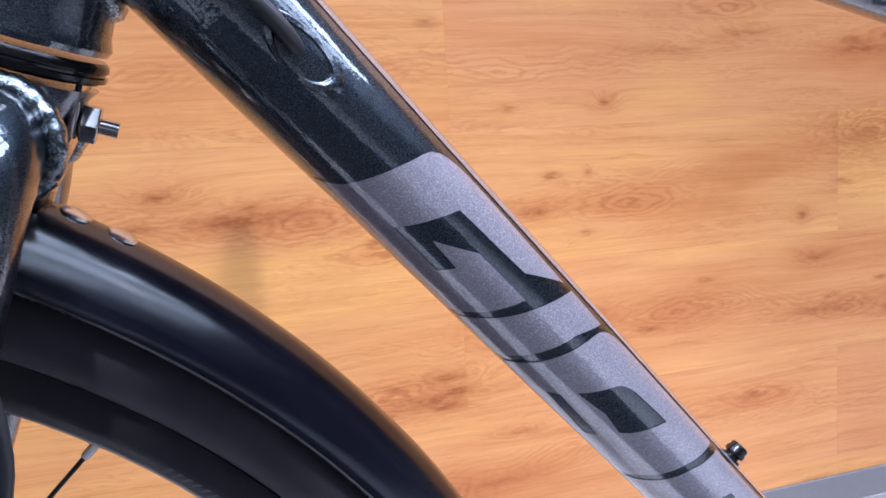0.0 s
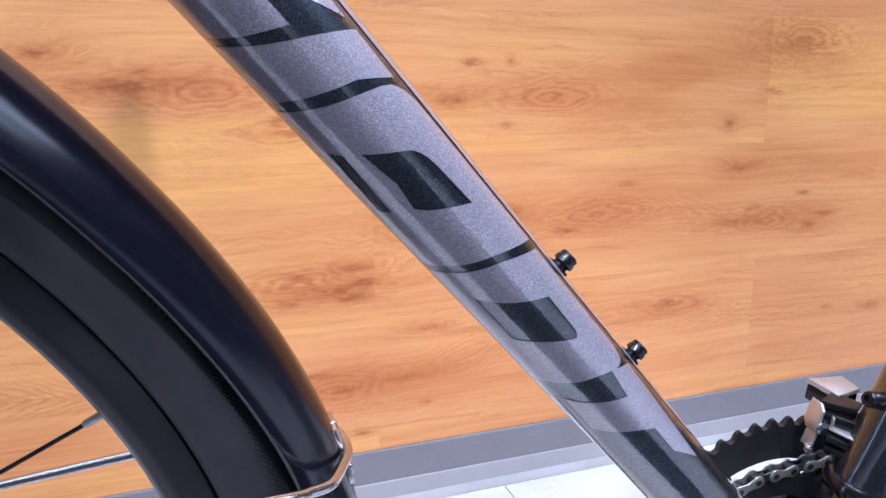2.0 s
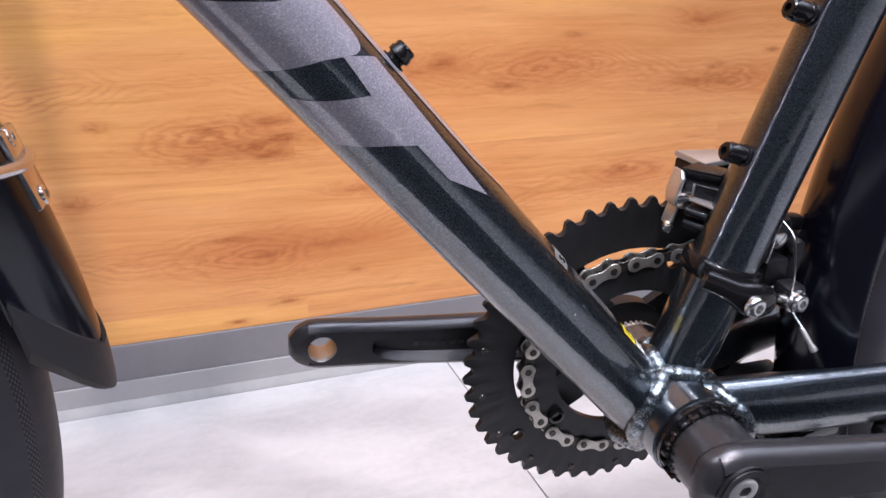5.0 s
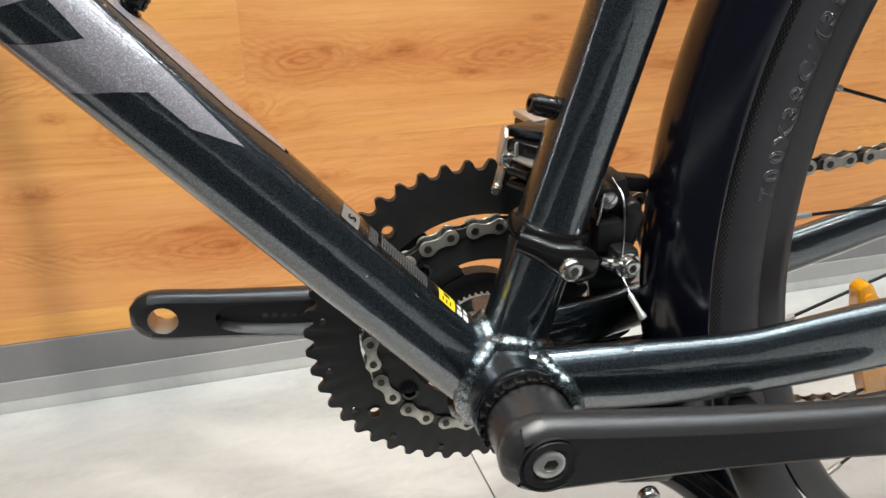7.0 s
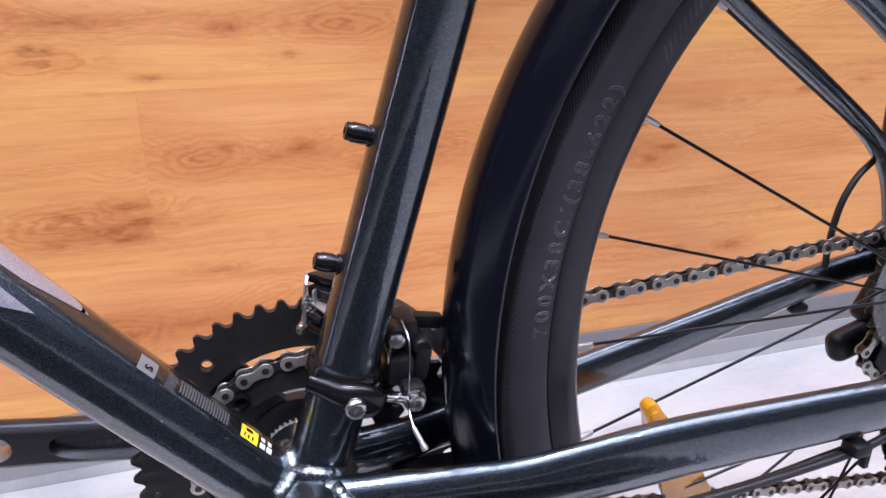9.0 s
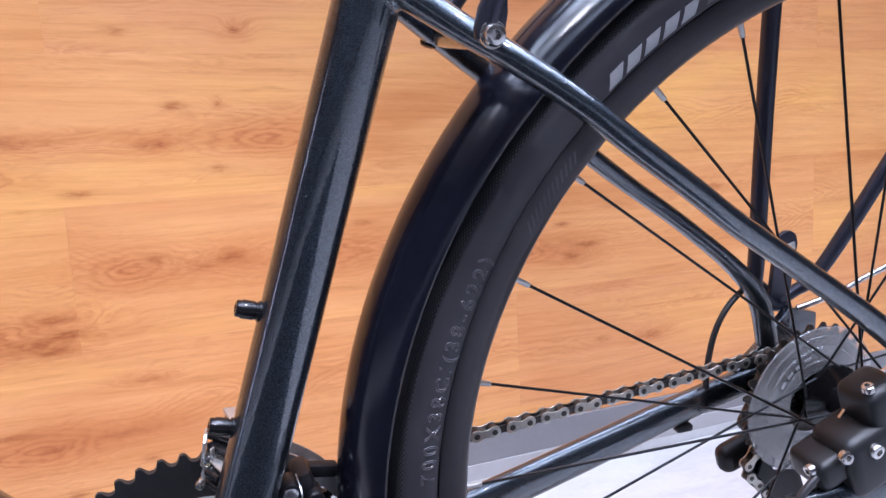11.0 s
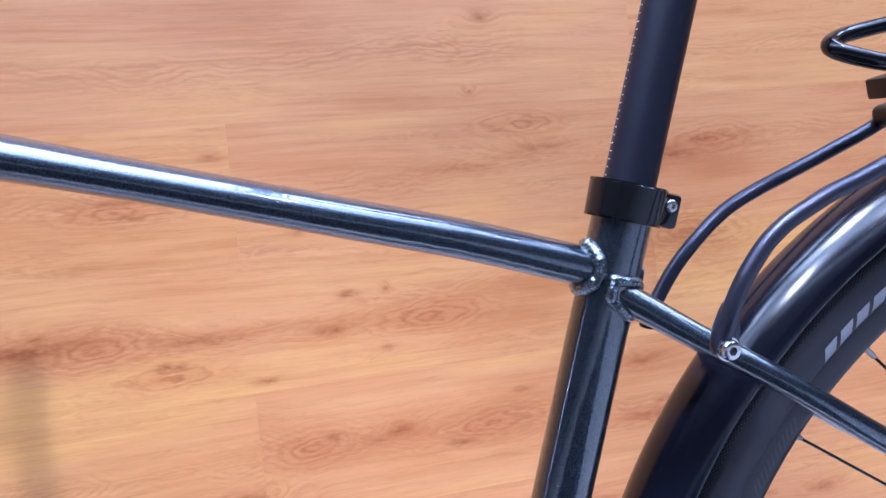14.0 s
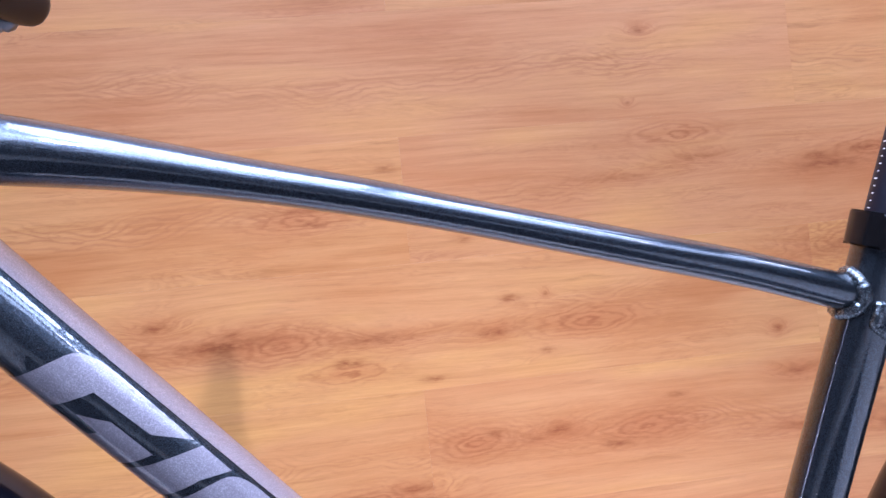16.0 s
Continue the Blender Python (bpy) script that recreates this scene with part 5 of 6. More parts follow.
for side in (-1, 1):
    bm = BM()
    tube(bm, [(-0.452, 0.205 * side, 0.898, 0.0145), (-0.448, 0.235 * side, 0.896, 0.0165, 0.0175), (-0.440, 0.275 * side, 0.893, 0.019, 0.023), (-0.430, 0.31 * side, 0.890, 0.018, 0.023), (-0.426, 0.322 * side, 0.889, 0.012, 0.016)], 24, 6, ref=(0, 0, 1), m=STEER)
    part("grip", bm, PLASTIC, bar, "black rubber grip")
    bm = BM()
    tube(bm, [(-0.452, 0.165 * side, 0.885, 0.010), (-0.485, 0.19 * side, 0.872, 0.008), (-0.490, 0.25 * side, 0.864, 0.006, 0.008), (-0.452, 0.298 * side, 0.870, 0.0065, 0.008)], 16, 6, ref=(0, 0, 1), m=STEER)
    lathe(bm, [(0.0, -0.011), (0.006, -0.009), (0.0105, -0.003), (0.011, 0.0), (0.0105, 0.003), (0.006, 0.009), (0.0, 0.011)], (-0.447, 0.300 * side, 0.873), (0, 0, 1), 20, m=STEER, caps=False)
    part("brake_lever", bm, LEVER_GREY, bar, "grey brake lever with a ball end")

# bottom bracket cups
bm = BM()
lathe(bm, [(0.0205, -0.030), (0.0225, -0.034), (0.0225, -0.0375), (0.0205, -0.0385), (0.0205, -0.041), (0.0185, -0.0415)], BB, (0, 1, 0), 48)
near_cup = part("bracket_cup", bm, BLACK, bike, "notched black bearing cup")


def cup_teeth(cup, n, r, y, size, material):
    """Teeth round a bearing cup, each its own piece."""
    first = None
    for k in range(n):
        a = 2 * math.pi * k / n
        m = Matrix.Translation(BB + Vector((r * math.cos(a), y, r * math.sin(a)))) @ Matrix.Rotation(-a, 4, "Y")
        if first is None:
            bm = BM()
            block(bm, size, Matrix(), 0.0003, 1)
            first = part("cup_tooth", bm, material, cup)
            first.matrix_basis = m
        else:
            share("cup_tooth", first, m, cup)


cup_teeth(near_cup, 24, 0.0212, -0.0402, (0.0026, 0.0035, 0.0020), BLACK)
bm = BM()
lathe(bm, [(0.0215, 0.033), (0.0225, 0.034), (0.0225, 0.0365), (0.020, 0.0375), (0.016, 0.0385)], BB, (0, 1, 0), 40)
far_cup = part("bracket_cup", bm, ALU, bike, "serrated silver bearing cup")
cup_teeth(far_cup, 44, 0.0224, 0.0355, (0.0018, 0.0045, 0.0014), ALU)
bm = BM()
rod(bm, BB + Vector((0, -0.06, 0)), BB + Vector((0, 0.07, 0)), 0.012, 24)
part("spindle", bm, STEEL, bike)

# cranks
CRANK_ANGLE = radians(1.9)


def crank_outline(rows, n=10):
    """Upper and lower edge from half heights along the arm, with rounded ends."""
    up = smooth_path(rows, n)
    pts = [(float(u), float(h)) for u, h in up]
    return pts + [(u, -h) for u, h in pts[::-1]]


def arm_y(u):
    """How far the inner face of a crank arm stands out at u along it."""
    return 0.0575 + 0.0923 * (u - 0.02)


def crank(side):
    """side -1: the near arm, towards the rear; +1: the drive side arm, towards the front."""
    turn = Matrix.Translation(BB) @ Matrix.Rotation(CRANK_ANGLE if side < 0 else math.pi + radians(3.2), 4, "Y")
    outline = crank_outline([(-0.0195, 0.004), (-0.0165, 0.0125), (-0.006, 0.0185), (0.006, 0.0190), (0.03, 0.0175), (0.08, 0.0152), (0.135, 0.0142), (0.168, 0.0145), (0.179, 0.0115), (0.1845, 0.005)])
    ys = [0.0, 0.0018, 0.0045, 0.0078, 0.0098, 0.0120, 0.0140, 0.0155]
    inset = [0.0040, 0.0015, 0.0, 0.0, 0.0005, 0.0017, 0.0036, 0.0060]
    bm = BM()
    rings = []
    N = len(outline)
    for y, ins in zip(ys, inset):
        ring = []
        for u, h in outline:
            yy = -(arm_y(u) + y)
            uu = u - ins * (1 if u > 0.175 else -1 if u < -0.012 else 0)
            hh = h - math.copysign(min(ins, abs(h) * 0.5), h)
            p = Vector((uu, yy if side < 0 else -yy * 1.0, hh))
            ring.append(bm.verts.new(turn @ p) if side < 0 else bm.verts.new(turn @ Vector((uu, -yy, hh))))
        rings.append(ring)
    for A, B in zip(rings, rings[1:]):
        for k in range(N):
            bm.faces.new((A[k], A[(k + 1) % N], B[(k + 1) % N], B[k]))
    hy = arm_y(0.167)
    sgn = -1 if side < 0 else 1

    def loop(points):
        return [bm.verts.new(turn @ Vector(p)) for p in points]

    def edges_of(ring):
        return [bm.edges.get((ring[k], ring[(k + 1) % len(ring)])) or bm.edges.new((ring[k], ring[(k + 1) % len(ring)])) for k in range(len(ring))]

    def bridge(A, B):
        for k in range(len(A)):
            bm.faces.new((A[k], A[(k + 1) % len(A)], B[(k + 1) % len(B)], B[k]))

    ring_pts = [(0.167 + 0.0078 * math.cos(2 * math.pi * k / 28), 0.0078 * math.sin(2 * math.pi * k / 28)) for k in range(28)]
    inner_hole = loop([(u, sgn * arm_y(u), h) for u, h in ring_pts])
    outer_hole = loop([(u, sgn * (arm_y(u) + 0.0155), h) for u, h in ring_pts])
    bridge(inner_hole, outer_hole)
    inner_edges = edges_of(rings[0]) + edges_of(inner_hole)
    if side > 0:
        def slot(scale, depth):
            pts = []
            for k in range(44):
                a = 2 * math.pi * k / 44
                u = 0.080 + (0.060 + 0.006 * (scale - 1)) * math.copysign(abs(math.cos(a)) ** 0.55, math.cos(a))
                half = 0.0108 * scale
                pts.append((u, arm_y(u) + depth, half * math.copysign(abs(math.sin(a)) ** 0.75, math.sin(a))))
            return loop(pts)
        s0, s1, s2 = slot(1.0, 0.0), slot(0.90, 0.0012), slot(0.62, 0.0052)
        bridge(s0, s1)
        bridge(s1, s2)
        bm.faces.new(s2)
        inner_edges += edges_of(s0)
    before = set(bm.faces)
    bmesh.ops.triangle_fill(bm, use_beauty=True, edges=inner_edges)
    bmesh.ops.triangle_fill(bm, use_beauty=True, edges=edges_of(rings[-1]) + edges_of(outer_hole))
    for f in bm.faces:
        f.material_index = 0 if f in before else 1
    arm = part("crank_arm", bm, CRANK, bike, "satin black crank arm with an empty pedal hole", sharp=35)
    arm.data.materials.append(CRANK)
    for poly in arm.data.polygons:
        poly.use_smooth = poly.material_index == 0
    bm = BM()
    prof = [(0.0079, -0.0003)]
    for k in range(11):
        prof.append((0.0070 if k % 2 else 0.0075, 0.0006 + 0.00143 * k))
    prof.append((0.0079, 0.0158))
    lathe(bm, prof, turn @ Vector((0.167, sgn * hy, 0)), (0, sgn, 0), 28, caps=False)
    part("pedal_thread", bm, ALU, arm, "bare steel thread in the pedal hole")
    return arm, turn


near_arm, NT = crank(-1)
far_arm, DT = crank(1)
# axle end of the near arm
bm = BM()
at = NT @ Vector((0, -0.0716, 0))
lathe(bm, [(0.0142, -0.0010), (0.0140, 0.0004), (0.0134, 0.0004), (0.0130, -0.0002), (0.0125, -0.0002), (0.0121, 0.0006), (0.0086, 0.0004), (0.0080, -0.0022), (0.0050, -0.0022)], at, (0, -1, 0), 36, caps=False)
part("dust_ring", bm, PLASTIC, near_arm, "black ring round the axle bolt")
bm = BM()
bolt(bm, at + Vector((0, 0.0020, 0)), (0, -1, 0), 0.0076, 0.0024)
part("axle_bolt", bm, ALU, near_arm, "steel axle bolt")
bm = BM()
lathe(bm, [(0.0190, 0.040), (0.0195, 0.045), (0.0190, 0.060)], BB, (0, -1, 0), 36)
part("arm_boss", bm, CRANK, near_arm)
for k in range(9):
    bm = BM()
    u = 0.114 - 0.0052 * k
    block(bm, (0.0028, 0.0006, 0.0026), DT @ Matrix.Translation((u, arm_y(u) + 0.0052, 0.0012)), 0)
    part("print_bar", bm, DIM_PRINT, far_arm)


# chainrings
def toothed(bm, teeth, tip, root, inner, y, thick, centre):
    per = 10
    shape = [0.0, 0.06, 0.30, 0.80, 1.0, 1.0, 0.95, 0.45, 0.10, 0.0]
    N = teeth * per
    loops = []
    for side in (-1, 1):
        for kind in (0, 1, 2):
            ring = []
            for k in range(N):
                a = 2 * math.pi * k / N
                r = root + (tip - root) * shape[k % per] if kind == 0 else root - 0.003 if kind == 1 else inner
                t = thick * (0.30 if kind == 0 and shape[k % per] > 0.5 else 0.5)
                ring.append(bm.verts.new(centre + Vector((r * math.cos(a), y + side * t, r * math.sin(a)))))
            loops.append(ring)
    order = [(0, 1), (1, 2), (3, 4), (4, 5), (0, 3), (2, 5)]
    for i, j in order:
        A, B = loops[i], loops[j]
        for k in range(N):
            bm.faces.new((A[k], A[(k + 1) % N], B[(k + 1) % N], B[k]))
    return bm


bm = BM()
toothed(bm, 48, 0.0945, 0.0893, 0.0655, 0.0450, 0.0040, BB)
for deg in (219.5, 128, 39, 305):
    hole = BB + Vector((0.0775 * math.cos(radians(deg)), 0.0450, 0.0775 * math.sin(radians(deg))))
    walls = []
    for side in (-1, 1):
        gone = [f for f in bm.faces if abs(f.calc_center_median().y - BB.y - 0.0450 - side * 0.0020) < 0.0003 and (f.calc_center_median() - hole).length < 0.0130
                and abs(math.hypot(f.calc_center_median().x - BB.x, f.calc_center_median().z - BB.z) - 0.0759) < 0.002
                and abs((math.degrees(math.atan2(f.calc_center_median().z - BB.z, f.calc_center_median().x - BB.x)) - deg + 180) % 360 - 180) < 3.6]
        rim = [e for f in gone for e in f.edges if sum(g in gone for g in e.link_faces) == 1]
        bmesh.ops.delete(bm, geom=gone, context="FACES_ONLY")
        loop_v = [bm.verts.new(hole + Vector((0.0031 * math.cos(2 * math.pi * k / 16), side * 0.0020, 0.0031 * math.sin(2 * math.pi * k / 16)))) for k in range(16)]
        walls.append(loop_v)
        bmesh.ops.triangle_fill(bm, use_beauty=True, edges=rim + [bm.edges.new((loop_v[k], loop_v[(k + 1) % 16])) for k in range(16)])
    for k in range(16):
        bm.faces.new((walls[0][k], walls[0][(k + 1) % 16], walls[1][(k + 1) % 16], walls[1][k]))
big_ring = part("chainring", bm, RING, far_arm, "large black chainring with four small holes", sharp=30)
bm = BM()
toothed(bm, 30, 0.0628, 0.0575, 0.0435, 0.0370, 0.0036, BB)
part("chainring", bm, RING, far_arm, "small black chainring", sharp=30)
bm = BM()
for k in range(4):
    a = radians(38 + 90 * k)
    T = Matrix.Translation(BB + Vector((0, 0.0430, 0))) @ Matrix.Rotation(-a, 4, "Y")
    prism(bm, [(0.012, -0.016), (0.030, -0.012), (0.050, -0.0115), (0.066, -0.013), (0.070, 0.0), (0.066, 0.013), (0.050, 0.0115), (0.030, 0.012), (0.012, 0.016)], 0.006, T @ pose(0, 0.0055, 0, 90), 0.001)
lathe(bm, [(0.031, 0.0445), (0.031, 0.053), (0.014, 0.056)], BB, (0, 1, 0), 36)
part("spider", bm, RING, far_arm, "black four-armed spider")
for k in range(4):
    a = radians(38 + 90 * k)
    bm = BM()
    lathe(bm, [(0.0050, 0.0), (0.0050, 0.0022), (0.0032, 0.0026), (0.0030, 0.0008)], BB + Vector((0.052 * math.cos(a), 0.0352, 0.052 * math.sin(a))), (0, -1, 0), 18)
    part("ring_bolt", bm, BLACK, far_arm, "black chainring bolt")
for deg in (219.5, 128, 39, 305):
    bm = BM()
    lathe(bm, [(0.0036, -0.0004), (0.0041, 0.0), (0.0040, 0.0006), (0.0033, 0.0008), (0.0031, 0.0002), (0.0031, -0.0010)], BB + Vector((0.0775 * math.cos(radians(deg)), 0.0430, 0.0775 * math.sin(radians(deg)))), (0, -1, 0), 20, caps=False)
    part("hole_rim", bm, CHAIN_DARK, big_ring, "bare metal rim of a hole")
for k in range(7):
    a = radians(150 + 21 * k)
    bm = BM()
    lathe(bm, [(0.0021, 0.0), (0.0016, 0.0010)], BB + Vector((0.0850 * math.cos(a), 0.0430, 0.0850 * math.sin(a))), (0, -1, 0), 10)
    part("ramp_pin", bm, CHAIN_DARK, big_ring)


# chain
def arc_points(c, r, a0, a1, y0, y1, n=24):
    return [(c[0] + r * math.cos(radians(a0 + (a1 - a0) * k / n)), y0 + (y1 - y0) * k / n, c[1] + r * math.sin(radians(a0 + (a1 - a0) * k / n))) for k in range(n + 1)]


GUIDE, TENSION = (0.432, 0.279), (0.483, 0.174)
run = arc_points((BB.x, BB.z), 0.0610, 262, 94.6, 0.037, 0.037, 50)
run += arc_points((REAR.x, REAR.z), 0.0345, 94.6, -40, 0.044, 0.044, 24)
run += arc_points(GUIDE, 0.0222, 160, 205, 0.044, 0.044, 8)
run += arc_points(TENSION, 0.0222, 25, -98, 0.044, 0.044, 18)
run.append(run[0])
RUN = np.array(run)
LEN = np.r_[0, np.cumsum(np.linalg.norm(np.diff(RUN, axis=0), axis=1))]


def along(s):
    s = s % LEN[-1]
    return Vector([float(np.interp(s, LEN, RUN[:, k])) for k in range(3)])


def plate(bm, y, t, big, waist):
    """A link plate: two round ends and a narrow waist."""
    half = 0.00635
    edge = []
    for k in range(9):
        a = radians(100 - 100 * k / 8)
        edge.append((half + big * math.cos(a), big * math.sin(a)))
    up = [(0.0, waist), (half * 0.45, waist + (big - waist) * 0.25)] + edge
    pts = up + [(x, -z) for x, z in up[-2::-1]]
    pts += [(-x, -z) for x, z in up[1:]] + [(-x, z) for x, z in up[-2:0:-1]]
    prism(bm, pts, t, Matrix.Translation((0, y, 0)) @ pose(0, 0, 0, 90), 0.00025)


chain_base = BM()
lathe(chain_base, [(0.002, -0.003), (0.002, 0.003)], along(0.0), (0, 1, 0), 10)
chain = part("chain", chain_base, CHAIN, bike, "nickel-plated chain")
count = int(round(LEN[-1] / 0.0127))
count += count % 2
pitch = LEN[-1] / count
proto = []
for outer in (True, False):
    bm = BM()
    for side in (-1, 1):
        plate(bm, side * (0.0032 if outer else 0.0020), 0.0010, 0.0044 if outer else 0.0038, 0.0023)
    plates = set(bm.faces)
    for e in (-1, 1):
        if outer:
            rod(bm, (e * 0.00635, -0.0042, 0), (e * 0.00635, 0.0042, 0), 0.0020, 12)
        else:
            rod(bm, (e * 0.00635, -0.0016, 0), (e * 0.00635, 0.0016, 0), 0.0038, 12)
    for f in bm.faces:
        f.material_index = 0 if f in plates else 1
    # inner links get darker metal, painting in the shade between the outer plates
    link = part("chain_link", bm, CHAIN if outer else CHAIN_DARK, chain, sharp=50)
    link.data.materials.append(CHAIN_DARK)
    proto.append(link)
for k in range(count):
    a, b = along(k * pitch), along((k + 1) * pitch)
    d = (b - a).normalized()
    yv = (Vector((0, 1, 0)) - d * d.y).normalized()
    zv = d.cross(yv)
    m = Matrix.Translation((a + b) / 2) @ Matrix((d, yv, zv)).transposed().to_4x4()
    if k < 2:
        proto[k].matrix_basis = m
    else:
        share("chain_link", proto[k % 2], m, chain)

# cassette, spoke guard, rear mech
bm = BM()
for k, teeth in enumerate((28, 24, 21, 19, 17, 15, 13, 12)):
    r = teeth * 0.0127 / (2 * math.pi)
    toothed(bm, teeth, r + 0.003, r - 0.003, 0.016, 0.030 + 0.0040 * k, 0.002, REAR)
part("cassette", bm, CHAIN_DARK, rear_wheel, "dark steel cassette", sharp=30)
bm = BM()
lathe(bm, [(0.0585, 0.0225), (0.0590, 0.0232), (0.0585, 0.0240), (0.0520, 0.0238), (0.0510, 0.0228), (0.0440, 0.0228), (0.0430, 0.0216), (0.0340, 0.0216), (0.0330, 0.0206), (0.0250, 0.0206),
           (0.0250, 0.0192), (0.0335, 0.0192), (0.0345, 0.0202), (0.0435, 0.0202), (0.0445, 0.0214), (0.0515, 0.0214), (0.0525, 0.0224)], REAR, (0, 1, 0), 72, closed=True)
part("spoke_guard", bm, CLEAR, rear_wheel, "clear plastic spoke guard")
for k in range(4):
    bm = BM()
    a = radians(112 + 13 * k)
    block(bm, (0.0026, 0.0004, 0.0055), Matrix.Translation(REAR + Vector((0.0390 * math.cos(a), 0.0190, 0.0390 * math.sin(a)))) @ Matrix.Rotation(-a, 4, "Y"), 0)
    part("print_bar", bm, GREY_PRINT, rear_wheel)
bm = BM()
block(bm, (0.034, 0.022, 0.044), Matrix.Translation((0.455, 0.078, 0.300)) @ Matrix.Rotation(radians(24), 4, "Y"), 0.007, 3)
block(bm, (0.044, 0.018, 0.026), Matrix.Translation((0.428, 0.072, 0.272)) @ Matrix.Rotation(radians(-18), 4, "Y"), 0.009, 4)
mech = part("rear_mech", bm, PLASTIC, bike, "black rear derailleur")
bm = BM()
for y in (0.0385, 0.0500):
    T = Matrix.Translation((0, y, 0)) @ pose(0, 0, 0, 90)
    prism(bm, [(0.420, 0.290), (0.436, 0.296), (0.452, 0.280), (0.495, 0.192), (0.503, 0.172), (0.494, 0.158), (0.474, 0.158), (0.462, 0.176), (0.430, 0.258), (0.416, 0.272)], 0.002, T, 0.0004)
part("cage", bm, PLASTIC, mech, "black cage")
for c in (GUIDE, TENSION):
    bm = BM()
    toothed(bm, 11, 0.0240, 0.0185, 0.006, 0.044, 0.0035, Vector((c[0], 0, c[1])))
    part("jockey_wheel", bm, PLASTIC, mech, "black jockey wheel", sharp=30)
    bm = BM()
    bolt(bm, (c[0], 0.0372, c[1]), (0, -1, 0), 0.0042, 0.002)
    part("pivot", bm, STEEL, mech)
bm = BM()
tube(bm, [(0.455, 0.079, 0.318, 0.0024), (0.470, 0.082, 0.37, 0.0024), (0.430, 0.075, 0.418, 0.0024), (0.398, 0.066, 0.413, 0.0024), (0.380, 0.062, 0.392, 0.0024), (0.374, 0.060, 0.362, 0.0024), (0.376, 0.060, 0.335, 0.0024)], 12, 8)
part("gear_cable", bm, HOSE, bike, "black gear cable loop")

# rear brake
bm = BM()
lathe(bm, [(0.070, -0.0500), (0.070, -0.0518), (0.057, -0.0518), (0.057, -0.0500)], REAR, (0, 1, 0), 96, closed=True)
for k in range(6):
    a = radians(60 * k + 15)
    T = Matrix.Translation(REAR + Vector((0, -0.0509, 0))) @ Matrix.Rotation(-a, 4, "Y") @ pose(0, 0, 0, 90)
    prism(bm, [(0.020, -0.004), (0.057, 0.009), (0.060, 0.014), (0.055, 0.016), (0.020, 0.006)], 0.0016, T)
for k in range(36):
    a = radians(10 * k)
    rod(bm, REAR + Vector((0.0635 * math.cos(a), -0.0499, 0.0635 * math.sin(a))), REAR + Vector((0.0635 * math.cos(a), -0.0519, 0.0635 * math.sin(a))), 0.0024, 8)
part("brake_disc", bm, STEEL, rear_wheel, "steel brake disc")
bm = BM()
CT = Matrix.Translation((0.403, -0.058, 0.360)) @ Matrix.Rotation(radians(-24), 4, "Y")
block(bm, (0.060, 0.034, 0.046), CT, 0.008, 3)
caliper = part("brake_caliper", bm, CALIPER, bike, "black hydraulic brake caliper")
bm = BM()
block(bm, (0.030, 0.030, 0.030), CT @ pose(0.008, 0.0, 0.030), 0.008, 3)
part("pad_housing", bm, CALIPER, caliper)
bm = BM()
block(bm, (0.026, 0.030, 0.022), CT @ pose(-0.034, 0.004, 0.004), 0.006, 3)
part("hose_port", bm, CALIPER, caliper)
bm = BM()
block(bm, (0.028, 0.0006, 0.006), CT @ pose(0.012, -0.0174, -0.014, 0, 0, 0), 0)
part("print_bar", bm, WHITE, caliper, "white printed bar")
for p, ax, r in (((-0.030, -0.012, 0.016), (0, -1, 0.3), 0.0045), ((-0.012, -0.0165, 0.012), (0, -1, 0), 0.005), ((0.0, -0.008, 0.046), (0, 0, 1), 0.004), ((-0.046, -0.002, 0.010), (-1, 0, 0.2), 0.004)):
    bm = BM()
    bolt(bm, CT @ Vector(p), CT.to_3x3() @ Vector(ax), r, 0.004)
    part("caliper_bolt", bm, STEEL, caliper, "steel bolt")
bm = BM()
tube(bm, [(0.374, -0.060, 0.356, 0.0025), (0.350, -0.064, 0.340, 0.0025), (0.335, -0.0625, 0.312, 0.0025), (0.315, -0.061, 0.293, 0.0025), (0.27, -0.058, 0.281, 0.0025), (0.20, -0.052, 0.268, 0.0025), (0.13, -0.046, 0.264, 0.0025), (0.07, -0.036, 0.262, 0.0025), (0.02, -0.02, 0.252, 0.0025)], 12, 8)
part("brake_hose", bm, HOSE, bike, "black brake hose")
bm = BM()
tube(bm, [(0.30, -0.056, 0.288, 0.0022), (0.24, -0.053, 0.274, 0.0022), (0.17, -0.048, 0.264, 0.0022), (0.10, -0.040, 0.260, 0.0022), (0.03, -0.02, 0.252, 0.0022)], 12, 8)
part("gear_cable", bm, HOSE, bike, "black gear cable")
for x, y, z in ((0.112, -0.045, 0.268), (0.300, -0.062, 0.293)):
    bm = BM()
    block(bm, (0.012, 0.012, 0.008), Matrix.Translation((x, y, z)), 0.002)
    block(bm, (0.004, 0.005, 0.010), Matrix.Translation((x + 0.004, y - 0.003, z - 0.007)), 0.001)
    part("hose_clip", bm, PLASTIC, bike, "black hose clip")
bm = BM()
block(bm, (0.014, 0.010, 0.006), Matrix.Translation((0.355, 0.058, 0.316)), 0.002)
part("hose_clip", bm, PLASTIC, bike, "black hose clip")

